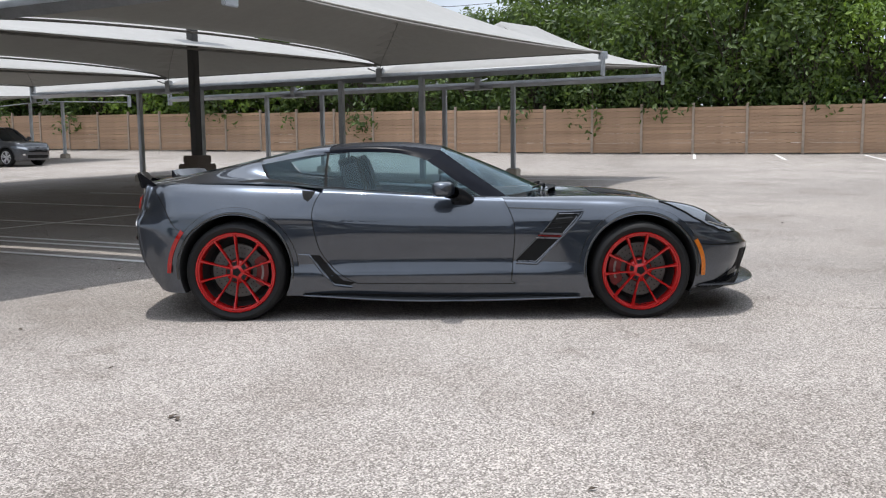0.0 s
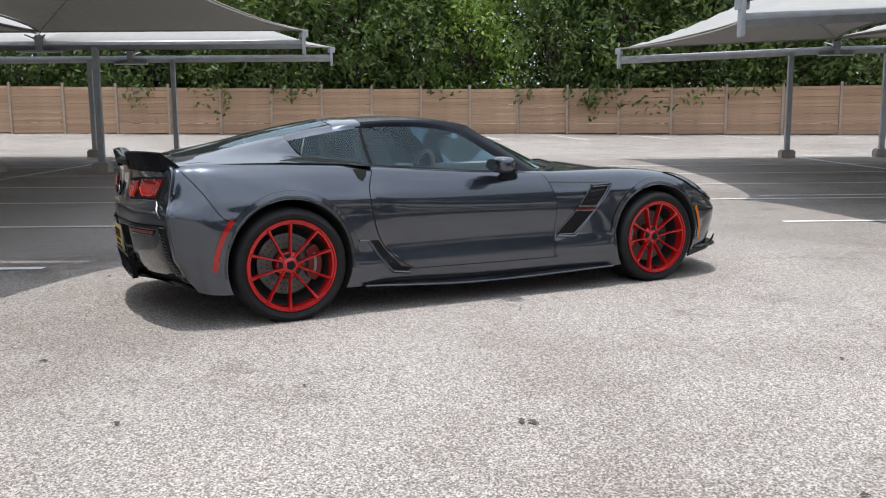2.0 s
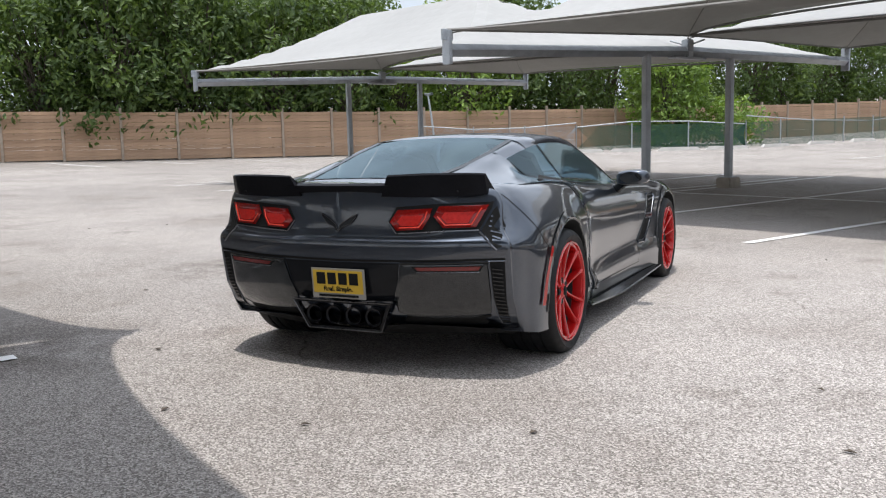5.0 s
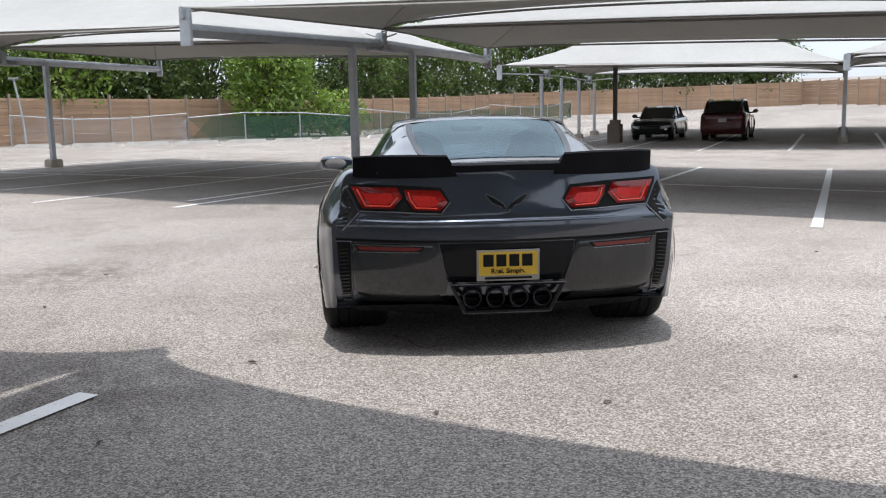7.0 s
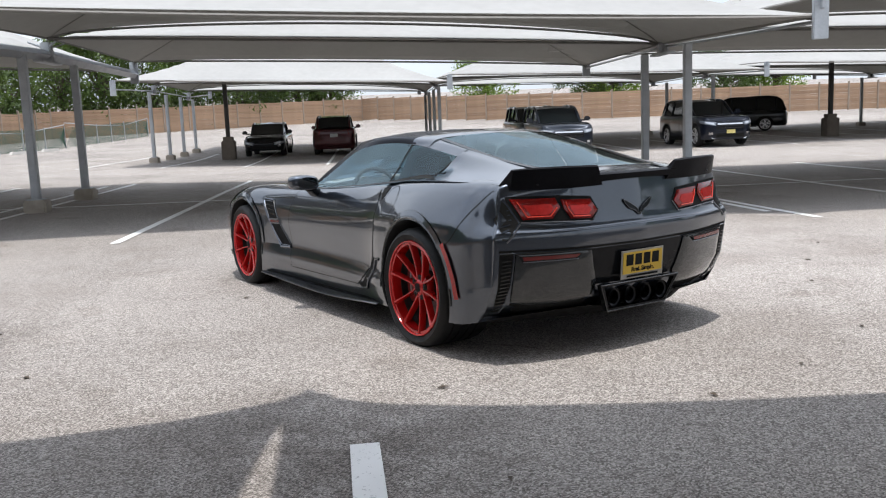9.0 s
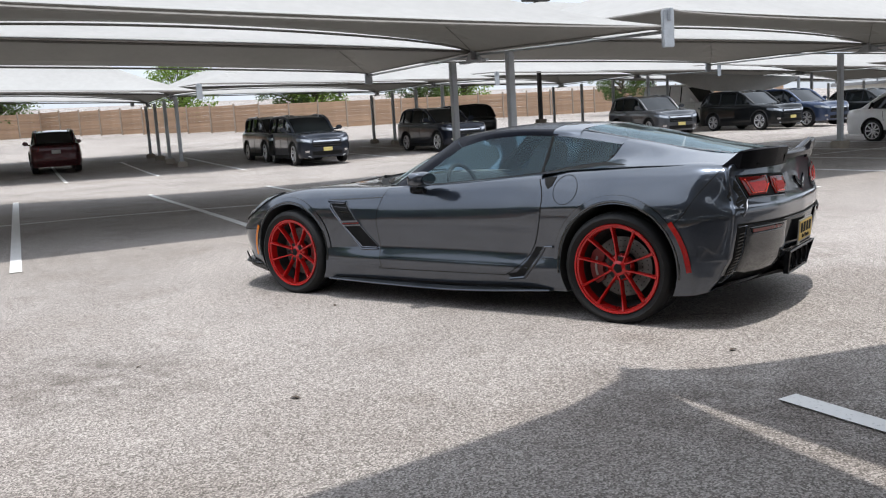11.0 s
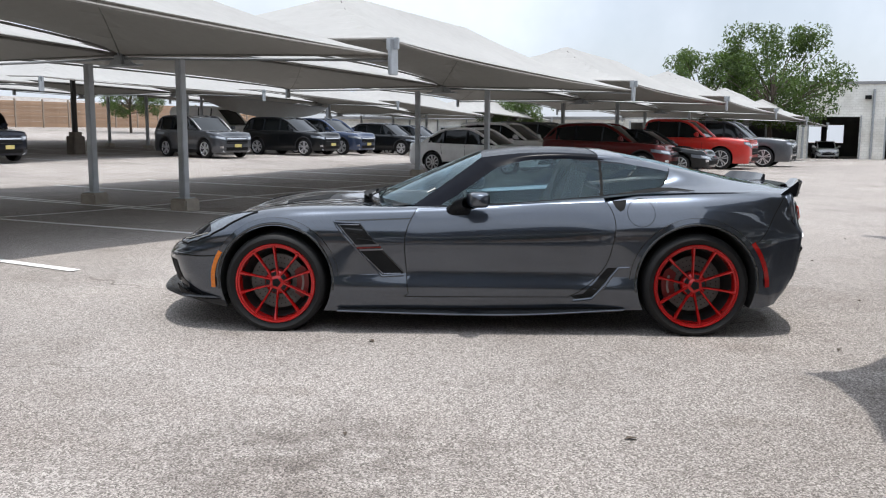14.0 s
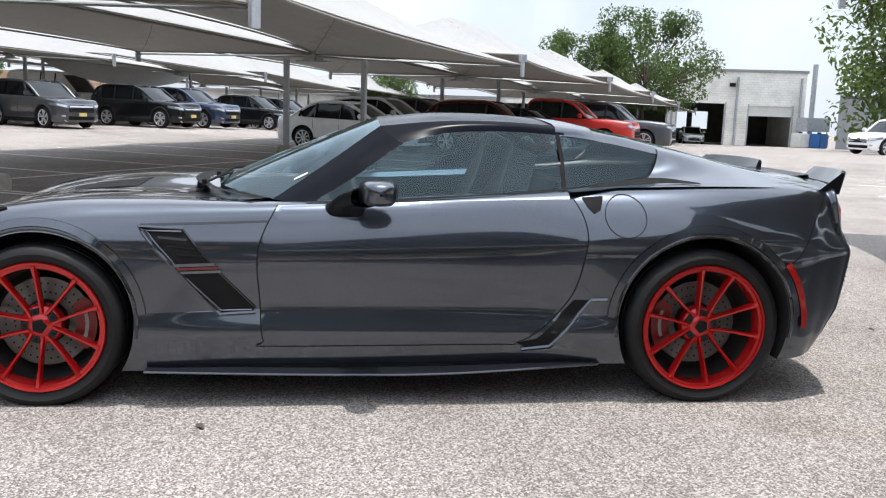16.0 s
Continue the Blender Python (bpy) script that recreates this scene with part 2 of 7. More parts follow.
# concrete darkened to hold the shade the piers stand in
M_PIER = plain("shaded_pier_concrete", (0.15, 0.125, 0.10), 0.92, 0, 0.3, 5)
M_KERB = plain("kerb_concrete", (0.5, 0.48, 0.45), 0.92, 0, 0.2, 4)
M_BOARD = board_material()
M_POST = plain("fence_post", (0.36, 0.29, 0.23), 0.9, 0, 0.25, 5)
M_LEAF = leaf_material("leaf_dark", (0.027, 0.052, 0.02), (0.135, 0.195, 0.06))
M_LEAF_LIGHT = leaf_material("leaf_light", (0.06, 0.11, 0.026), (0.23, 0.33, 0.075))
M_LEAF_MID = leaf_material("leaf_mid", (0.02, 0.04, 0.013), (0.095, 0.15, 0.042))
M_BARK = plain("bark", (0.09, 0.07, 0.055), 0.95, 0, 0.35, 6)
M_PAINT = paint("grey_metallic_paint", (0.040, 0.051, 0.071), 0.88, 0.29, coat=1.8)
# body paint darkened by hand for parts that mirror shadow
M_PAINT_SHADED = paint("shaded_body_paint", (0.019, 0.022, 0.024), 0.3, 0.25, coat=1.55, spec=0.25)
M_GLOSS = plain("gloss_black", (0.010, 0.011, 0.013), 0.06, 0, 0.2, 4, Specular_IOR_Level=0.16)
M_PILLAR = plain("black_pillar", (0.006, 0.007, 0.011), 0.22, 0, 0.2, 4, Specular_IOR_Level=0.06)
M_WING = plain("gloss_black_wing", (0.012, 0.012, 0.014), 0.2, 0, 0.2, 6, Specular_IOR_Level=0.03)
M_WING_TOP = plain("polished_black", (0.02, 0.02, 0.022), 0.12, 0, 0.2, 6, Coat_Weight=1.0, Coat_IOR=1.7, Coat_Roughness=0.03)
M_CARBON = plain("satin_black", (0.009, 0.009, 0.010), 0.24, 0, 0.25, 20)
M_BLACK = plain("matt_black", (0.012, 0.012, 0.012), 0.75, 0, 0.2, 12, Specular_IOR_Level=0.15)
M_WELL = plain("wheel_well_black", (0.016, 0.016, 0.016), 0.95, 0, 0.3, 6)
M_TRIM = plain("cabin_trim", (0.018, 0.018, 0.02), 0.7, 0, 0.25, 9)
M_LEATHER = plain("black_leather", (0.022, 0.022, 0.024), 0.55, 0, 0.3, 16)
M_TYRE = plain("tyre_rubber", (0.010, 0.010, 0.0105), 0.6, 0, 0.3, 10, Specular_IOR_Level=0.3)
M_RED = plain("red_gloss_wheel", (0.47, 0.010, 0.010), 0.2, 0.3, 0.12, 6, Coat_Weight=0.45, Coat_Roughness=0.06)
M_CALIPER = plain("red_caliper", (0.17, 0.006, 0.006), 0.35, 0.1, 0.2, 12)
M_DISC = plain("brake_steel", (0.13, 0.128, 0.125), 0.42, 0.9, 0.2, 20)
M_CHROME = plain("bright_trim", (0.62, 0.62, 0.63), 0.2, 1.0, 0.1, 8)
M_PIPE = plain("black_chrome", (0.028, 0.028, 0.03), 0.38, 1.0, 0.2, 8)
M_PIPE_PALE = plain("smoked_chrome", (0.12, 0.12, 0.125), 0.3, 1.0, 0.2, 8)
M_MIRROR = plain("mirror", (0.35, 0.36, 0.37), 0.03, 1.0, 0.02, 4)
M_GLASS = thin_glass("tinted_glass", (0.74, 0.80, 0.80))
M_GLASS_REAR = thin_glass("hatch_glass", (0.62, 0.68, 0.68), ior=1.32)
M_GLASS_DARK = thin_glass("dark_tinted_glass", (0.60, 0.76, 0.80))
M_LENS = lamp_material("lamp_lens", (0.16, 0.18, 0.21), 0.05)
M_AMBER = lamp_material("amber_lens", (0.75, 0.20, 0.012), 0.2)
M_LAMP_RED = lamp_material("red_lens", (0.42, 0.010, 0.008), 0.1)
M_LAMP_DARK = lamp_material("tail_lens", (0.24, 0.006, 0.005), 0.08)
M_EDGE = plain("bright_edge", (0.20, 0.205, 0.225), 0.3, 0.9, 0.1, 8)
M_LAMP_BAR = lamp_material("bar_lens", (0.20, 0.016, 0.014), 0.2)
M_LAMP_DEEP = lamp_material("dark_red_lens", (0.16, 0.008, 0.008), 0.15)
M_LAMP_GUIDE = plain("light_guide", (0.72, 0.05, 0.03), 0.25, 0, 0.1, 9)
M_LAMP_GUIDE2 = plain("lamp_reflector", (0.46, 0.014, 0.01), 0.2, 0.2, 0.3, 60)
M_PLATE = plain("yellow_plate", (0.62, 0.40, 0.035), 0.45, 0, 0.06, 8)
M_PLATE_RIM = plain("grey_plate_frame", (0.30, 0.29, 0.27), 0.4, 0, 0.08, 8)

M_MESH = plain("green_wire", (0.035, 0.10, 0.065), 0.6, 0.2, 0.2, 6)
M_DRYLEAF = plain("dry_leaf", (0.10, 0.075, 0.055), 0.8, 0, 0.4, 30)
M_WHITEMETAL = plain("white_sheet_metal", (0.66, 0.66, 0.64), 0.5, 0, 0.1, 2)
M_ROOFEDGE = plain("roof_edge", (0.30, 0.30, 0.30), 0.6, 0.2, 0.15, 3)
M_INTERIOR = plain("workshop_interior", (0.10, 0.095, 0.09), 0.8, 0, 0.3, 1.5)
M_PANE = plain("office_pane", (0.05, 0.06, 0.065), 0.1, 0, 0.2, 1)
M_SHED = plain("grey_ribbed_metal", (0.34, 0.36, 0.37), 0.55, 0.2, 0.15, 2)
M_BLUE = plain("blue_plastic", (0.03, 0.13, 0.36), 0.45, 0, 0.15, 3)
M_CARGLASS = plain("dark_car_glass", (0.006, 0.008, 0.009), 0.05, 0, 0.2, 2, Specular_IOR_Level=0.4)
M_HEADLAMP = plain("headlamp_glass", (0.55, 0.57, 0.60), 0.12, 0.6, 0.35, 30, Coat_Weight=0.6)
M_PLATE_PALE = plain("pale_yellow_plate", (0.72, 0.60, 0.22), 0.45, 0, 0.06, 8)
M_ALLOY = plain("alloy_wheel", (0.68, 0.68, 0.69), 0.3, 0.6, 0.1, 9)
M_ALLOY_DARK = plain("dark_alloy", (0.06, 0.06, 0.065), 0.45, 0.6, 0.2, 9)
M_CARBLACK = paint("black_paint", (0.007, 0.008, 0.009), 0.2, 0.3, coat=1.36, spec=0.12)
M_CARGREY = paint("blue_grey_paint", (0.022, 0.027, 0.038), 0.5, 0.32, coat=1.36, spec=0.12)
M_CARNAVY = paint("navy_paint", (0.010, 0.013, 0.022), 0.4, 0.3, coat=1.36, spec=0.12)
M_CARMAROON = paint("maroon_paint", (0.05, 0.010, 0.012), 0.3, 0.3, coat=1.36, spec=0.12)
M_CARWHITE = paint("white_paint", (0.86, 0.86, 0.86), 0.0, 0.35, 0.03)
M_CARRED = paint("red_paint", (0.50, 0.022, 0.014), 0.1, 0.3, 0.1)
M_CARREDDARK = paint("dark_red_paint", (0.10, 0.008, 0.008), 0.3, 0.3, 0.1, coat=1.4, spec=0.15)
M_CARSILVER = paint("silver_paint", (0.085, 0.09, 0.10), 0.7, 0.34)
M_CARBLUE = paint("blue_paint", (0.035, 0.055, 0.11), 0.5, 0.3)

def brick_material():
    k = Nodes("white_painted_brick", 0.75)
    n = k.t.nodes.new("ShaderNodeTexBrick")
    n.inputs["Scale"].default_value = 1.0
    n.inputs["Brick Width"].default_value, n.inputs["Row Height"].default_value, n.inputs["Mortar Size"].default_value = 0.42, 0.2, 0.012
    n.inputs["Color1"].default_value, n.inputs["Color2"].default_value, n.inputs["Mortar"].default_value = (0.86, 0.85, 0.81, 1), (0.80, 0.79, 0.75, 1), (0.68, 0.67, 0.63, 1)
    w = k.t.nodes.new("ShaderNodeMapping")
    c = k.t.nodes.new("ShaderNodeTexCoord")
    w.inputs["Rotation"].default_value = (radians(90), 0, 0)
    k.t.links.new(c.outputs["Object"], w.inputs["Vector"])
    k.t.links.new(w.outputs[0], n.inputs["Vector"])
    k.set(Base_Color=k.mix(1.0, n.outputs["Color"], k.ramp(k.noise(0.7, 5), (0.35, (0.86, 0.85, 0.82)), (0.6, (1.05, 1.05, 1.04))), "MULTIPLY"))
    k.bump(n.outputs["Fac"], 0.3, 0.01)
    return k.m
M_BRICK = brick_material()

# ---- ground ----
def rise(v, k, m):
    """A slope that starts flat and runs straight from m on."""
    v = max(v, 0)
    return k * v * v if v < m else k * m * (2 * v - m)

def ease(a, b, v):
    """0 up to a, 1 from b on, smooth between them."""
    f = max(0, min(1, (v - a) / (b - a)))
    return f * f * (3 - 2 * f)

def ground_z(x, y):
    """The lot rises gently to the fences, falls to the workshop and has a shallow swale along the aisle."""
    up = rise(x, 0.00031, 38) + rise(y, 0.0006, 34) + rise(0.6 * x - 0.8 * y - 30, 0.00075, 15)
    dip = ease(2, 9, -y) * (1 - ease(19, 32, -y + 0.5 * max(x - 8, 0)))
    return up - rise(-y - 14 - 2 * max(x + 2, 0), 0.0006, 20) - 0.135 * dip

def on_lot(p):
    return Vector((p[0], p[1], ground_z(p[0], p[1])))

def link(name, bm, material, parent=None, smooth=False):
    me = bpy.data.meshes.new(name)
    bm.to_mesh(me)
    bm.free()
    me.materials.append(material)
    if smooth:
        for f in me.polygons:
            f.use_smooth = True
    ob = new(name, me)
    ob.parent = parent
    return ob

def box_into(bm, lo, hi):
    m = bmesh.ops.create_cube(bm, size=1)["verts"]
    c = [(a + b) / 2 for a, b in zip(lo, hi)]
    for v in m:
        v.co = Vector([c[i] + v.co[i] * (hi[i] - lo[i]) for i in range(3)])
    return m

def soft_box(bm, lo, hi, edge=0.01):
    m = box_into(bm, lo, hi)
    es = {e for v in m for e in v.link_edges}
    bmesh.ops.bevel(bm, geom=list(es), offset=edge, segments=2, affect="EDGES")

bm = bmesh.new()
N = 260
spread = lambda i: math.copysign(abs(2 * i / N - 1) ** 2.4 * 900, i - N / 2)
grid = [[bm.verts.new((spread(i), spread(j), ground_z(spread(i), spread(j)))) for j in range(N + 1)] for i in range(N + 1)]
for i in range(N):
    for j in range(N):
        bm.faces.new((grid[i][j], grid[i + 1][j], grid[i + 1][j + 1], grid[i][j + 1]))
tagged(link("ground", bm, M_GROUND, None, True), "pale worn chip-seal asphalt parking lot", "ground", kind="structure")

from mathutils.bvhtree import BVHTree

# ---- shape helpers ----
def spline(pts, n):
    """n + 1 points along a Catmull-Rom curve through pts."""
    P = [Vector(p) for p in pts]
    if len(P) == 1:
        return [P[0].copy() for _ in range(n + 1)]
    P = [2 * P[0] - P[1]] + P + [2 * P[-1] - P[-2]]
    out, spans = [], len(P) - 3
    for i in range(n + 1):
        s = min(i / n * spans, spans - 1e-9)
        k, t = int(s), s - int(s)
        a, b, c, d = P[k : k + 4]
        out.append(0.5 * (2 * b + (c - a) * t + (2 * a - 5 * b + 4 * c - d) * t * t + (3 * b - a - 3 * c + d) * t ** 3))
    return out

def loft_into(bm, curves, nu, nv, mirror=False):
    """A smooth sheet over curves (lists of control points), nu steps along and nv across."""
    rows = [spline(c, nu) for c in curves]
    cols = [spline([r[i] for r in rows], nv) for i in range(nu + 1)]
    for sign in ((1, -1) if mirror else (1,)):
        vs = [[bm.verts.new((p.x, sign * p.y, p.z)) for p in col] for col in cols]
        for i in range(nu):
            for j in range(nv):
                q = (vs[i][j], vs[i + 1][j], vs[i + 1][j + 1], vs[i][j + 1])
                bm.faces.new(q if sign > 0 else q[::-1])

def tidy(bm, dist=1e-4):
    bmesh.ops.remove_doubles(bm, verts=bm.verts, dist=dist)
    bmesh.ops.recalc_face_normals(bm, faces=bm.faces)

def thicken(bm, depth):
    bmesh.ops.solidify(bm, geom=bm.faces[:], thickness=depth)

def tube_into(bm, pts, radius, sides=8):
    """A round bar along the points."""
    rings = []
    for i, p in enumerate(pts):
        d = (Vector(pts[min(i + 1, len(pts) - 1)]) - Vector(pts[max(i - 1, 0)])).normalized()
        a = d.cross(Vector((0, 0, 1)) if abs(d.z) < 0.95 else Vector((1, 0, 0))).normalized()
        b = d.cross(a)
        rings.append([bm.verts.new(Vector(p) + radius * (math.cos(w) * a + math.sin(w) * b)) for w in (2 * math.pi * k / sides for k in range(sides))])
    for r, s in zip(rings, rings[1:]):
        for k in range(sides):
            bm.faces.new((r[k], r[(k + 1) % sides], s[(k + 1) % sides], s[k]))
    bm.faces.new(rings[0][::-1])
    bm.faces.new(rings[-1])

def turned_into(bm, profile, steps, axis="y"):
    """A body of revolution: profile of (radius, place on the axis), closed if it ends where it began."""
    rings = []
    for k in range(steps):
        w = 2 * math.pi * k / steps
        c, s = math.cos(w), math.sin(w)
        rings.append([bm.verts.new((r * c, h, r * s) if axis == "y" else (r * c, r * s, h) if axis == "z" else (h, r * c, r * s)) for r, h in profile])
    for k in range(steps):
        a, b = rings[k], rings[(k + 1) % steps]
        for i in range(len(profile) - 1):
            bm.faces.new((a[i], a[i + 1], b[i + 1], b[i]))
    tidy(bm, 1e-5)

def prism_into(bm, outline, depth):
    """A flat outline of 3D points, pushed out by the vector depth."""
    a = [bm.verts.new(p) for p in outline]
    b = [bm.verts.new(Vector(p) + Vector(depth)) for p in outline]
    n = len(a)
    bm.faces.new(a[::-1])
    bm.faces.new(b)
    for i in range(n):
        bm.faces.new((a[i], a[(i + 1) % n], b[(i + 1) % n], b[i]))

def part(name, bm, material, parent, label="", smooth=True, bevel=0.0):
    """Links a bmesh as one mesh object under a thing or a part."""
    if bevel:
        sharp = [e for e in bm.edges if len(e.link_faces) == 2 and e.calc_face_angle(0) > 0.6]
        bmesh.ops.bevel(bm, geom=sharp, offset=bevel, segments=2, affect="EDGES", clamp_overlap=True)
    bmesh.ops.recalc_face_normals(bm, faces=bm.faces)
    ob = link(name, bm, material, parent, smooth)
    if smooth:
        ob.data.set_sharp_from_angle(angle=radians(38))
    return tagged(ob, label) if label else ob

# ---- canopies ----
ALONG = Vector((0.467, 0.884, 0))
ACROSS = Vector((0.884, -0.467, 0))
YAW = math.degrees(math.atan2(ACROSS.y, ACROSS.x))
UNIT, HALF = 11.7, 5.85

def hollow(u):
    return (4 * u * (1 - u)) ** 0.6

SAG = 0.11  # how far the outer edges hang in
def canopy_unit(root, corner, length, z_low, z_high, al, ac, wide, rise, slit):
    """One hipped fabric sheet with hollow edges, from its low end to its high end."""
    bm = bmesh.new()
    n, m = 28, 16
    vs = {}
    for i in range(n + 1):
        for j in range(m + 1):
            u, v = i / n, j / m
            q = edge_point(corner, length, z_low, z_high, u, v, al, ac, wide, rise, slit)
            vs[i, j] = bm.verts.new(q + Vector((0, 0, 0.05 * hollow(u) if j in (0, m) else 0)))
    for i in range(n):
        for j in range(m):
            bm.faces.new((vs[i, j], vs[i + 1, j], vs[i + 1, j + 1], vs[i, j + 1]))
    # darker copy added just below the fabric to make its underside read shaded
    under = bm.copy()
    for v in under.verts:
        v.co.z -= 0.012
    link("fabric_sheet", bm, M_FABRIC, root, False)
    link("lining_sheet", under, M_SHADED_UNDERSIDE, root, False)
    return root

def edge_point(corner, length, z_low, z_high, u, v, al, ac, wide, rise, slit=0.0):
    """The sheet at u, v. rise: for either long edge, how far it hangs in, lifts at the posts and lifts between them."""
    t = min(1, 2 * min(v, 1 - v), min(u, 1 - u) / 0.26)
    uu = u + (1 - 2 * u) * 0.004 * hollow(v) + (1 - u) * slit / length * hollow(v)
    (in0, post0, arch0), (in1, post1, arch1) = rise
    vv = v + ((1 - v) * in0 - v * in1) * hollow(u)
    q = corner + al * (uu * length) + ac * (vv * wide)
    lift = post0 * (1 - v) + post1 * v + hollow(u) * (arch0 * (1 - v) ** 3 + arch1 * v ** 3)
    return Vector((q.x, q.y, z_low + (z_high - z_low) * u + 1.2 * (0.72 * t + 0.28 * t * t) + lift))

def ribbon(bm, pts, radius):
    rings = []
    for i, p in enumerate(pts):
        d = (pts[min(i + 1, len(pts) - 1)] - pts[max(i - 1, 0)]).normalized()
        a = d.cross(Vector((0, 0, 1))).normalized()
        b = d.cross(a)
        rings.append([bm.verts.new(p + radius * (math.cos(w) * a + math.sin(w) * b)) for w in (0, 1.571, 3.142, 4.712)])
    for r, s in zip(rings, rings[1:]):
        for k in range(4):
            bm.faces.new((r[k], r[(k + 1) % 4], s[(k + 1) % 4], s[k]))

def canopy_row(first, joints, height, posts=(4.65, 7.05), step=0.24, al=ALONG, strips=(HALF, HALF), hub=0.22, seen=0, far=0.0, drift=None):
    """A row of paired sheets on cross frames. joints: distances along from first, in order; hub, far: how far the frames rise
    at the middle and at the far edge; seen: the sheet whose inner edge arches up over its neighbour, 0 the near one;
    drift: sideways offset of the frame, and of its posts, at a distance along."""
    root = tagged(new("shade_canopy"), "long row of pale grey tensioned fabric sheets on steel posts", "canopy", "carport canopies")
    ac = Vector((al.y, -al.x, 0))
    total = sum(strips)
    yaw = math.degrees(math.atan2(ac.y, ac.x))
    drift = drift or (lambda d: (0, [0] * len(posts), 0))
    for s in joints:
        aside, spread_, ahead = drift(s)
        q = first + al * s + ac * aside
        z = height(q)
        place, thick = 0, 0.10 if seen or (far and s > 5) else 0.025
        for k, wide in enumerate(strips):
            lo = hub if k else 0
            hi = hub if k < len(strips) - 1 else far
            bm = bmesh.new()
            ribbon(bm, [q + ac * place + Vector((0, 0, z + lo - 0.2)), q + ac * (place + wide) + Vector((0, 0, z + hi - 0.2))], thick)
            link("cross_beam", bm, M_STEEL, root)
            place += wide
        for e in (0, total):
            bm = bmesh.new()
            up = far if e else 0
            soft_box(bm, (e - 0.03, -0.10, up - 0.42), (e + 0.03, 0.10, up + 0.10), 0.01)
            soft_box(bm, (e - 0.10, -0.03, up - 0.05), (e + 0.10, 0.03, up + 0.12), 0.008)
            link("corner_bracket", bm, M_STEEL, root).matrix_world = pose(q.x, q.y, z, 0, 0, yaw)
        centre = 0
        for wide in strips[:-1]:
            centre += wide
            bm = bmesh.new()
            soft_box(bm, (centre - 0.48, -0.09, -0.345), (centre + 0.48, 0.09, -0.305), 0.008)
            soft_box(bm, (centre - 0.09, -0.09, -0.305), (centre + 0.09, 0.09, 0.03), 0.02)
            for side_ in (1, -1):  # gussets and turnbuckles that take the sheets' corners
                prism_into(bm, [(centre + side_ * 0.09, -0.01, -0.305), (centre + side_ * 0.34, -0.01, -0.305), (centre + side_ * 0.09, -0.01, -0.10)], (0, 0.02, 0))
                tube_into(bm, [(centre + side_ * 0.06, -0.06, -0.06), (centre + side_ * 0.22, -0.24, 0.02)], 0.018, 6)
                tube_into(bm, [(centre + side_ * 0.06, 0.06, -0.06), (centre + side_ * 0.22, 0.24, 0.02)], 0.018, 6)
            link("hub_bracket", bm, M_STEEL, root).matrix_world = pose(q.x, q.y, z + hub, 0, 0, yaw)
        for p, more in zip(posts, spread_):
            f = q + ac * (p + more) + al * ahead
            g = ground_z(f.x, f.y)
            bm = bmesh.new()
            soft_box(bm, (-0.066, -0.066, 0), (0.066, 0.066, z - 0.22 + hub * 0.75 - g), 0.012)
            soft_box(bm, (-0.13, -0.13, 0.214), (0.13, 0.13, 0.232), 0.003)
            link("post", bm, M_STEEL, root).matrix_world = pose(f.x, f.y, g, 0, 0, yaw)
            bm = bmesh.new()
            soft_box(bm, (-0.185, -0.185, -0.05), (0.185, 0.185, 0.215), 0.03)
            link("concrete_foot", bm, M_CONC, root).matrix_world = pose(f.x, f.y, g, 0, 0, yaw + 4 * math.sin(f.x * 9))
    for s0, s1 in zip(joints, joints[1:]):
        for k, wide in enumerate(strips):
            side = sum(strips[:k])
            q, q1 = (first + al * d + ac * (side + drift(d)[0]) for d in (s0, s1))
            run = (q1 - q).normalized()
            lo, hi = height(first + al * s0) - step / 2, height(first + al * s1) + step / 2
            outer = (SAG, 0, 0)
            rise = (outer if k == 0 else (-0.008, hub, 0.32 if seen else 0), (SAG, far, 0) if k == len(strips) - 1 else (-0.008, hub, 0 if seen else 0.32))
            slit = 0.26 if seen and s0 == 0 else 0.0
            canopy_unit(root, q, (q1 - q).length, lo, hi, run, ac, wide, rise, slit)
            at = lambda u, v: edge_point(q, (q1 - q).length, lo, hi, u, v, run, ac, wide, rise, slit)
            for ends in (((0, 0), (1, 0)), ((0, 1), (1, 1)), ((0, 0), (0, 1)), ((1, 0), (1, 1))):
                (u0, v0), (u1, v1) = ends
                bm = bmesh.new()
                ribbon(bm, [at(u0 + (u1 - u0) * k / 24, v0 + (v1 - v0) * k / 24) - Vector((0, 0, 0.012)) for k in range(25)], 0.022)
                link("edge_cable", bm, M_SEAM, root)
            for u0 in (0, 1):
                for v0 in (0, 1):
                    bm = bmesh.new()
                    ribbon(bm, [at(u0 + (0.26 - 0.52 * u0) * k / 12, v0 + (0.5 - v0) * k / 12) - Vector((0, 0, 0.07)) for k in range(13)], 0.010)
                    link("hip_seam", bm, M_SEAM, root)
    return root

E1 = Vector((1.25, -6.6, 0))
canopy_row(E1, [k * UNIT for k in range(-5, 0)] + [0, 11.35, 22.9], lambda q: (2.62 if q.y < 0 else 2.72) + 0.16 * ease(8, 13, q.y) + ground_z(q.x, q.y), far=0.24, drift=lambda s: (0.42 * ease(12, 23, s), (-0.38, -0.43) if s < 5 else (0.0, 0.18), 0.1 if s < 5 else 0))
ALONG0 = Vector((0.43, 0.903, 0))
ACROSS0 = Vector((0.903, -0.43, 0))
P0 = Vector((-2.05, 1.87, 0))
canopy_row(P0 - ACROSS0 * 18.9, [-7.6, 0, 12.7, 18.8], lambda q: 2.88 + ground_z(q.x, q.y), (4.65, 7.05, 11.85, 14.25), al=ALONG0, strips=(HALF, 7.2, HALF), hub=0.0, seen=1)
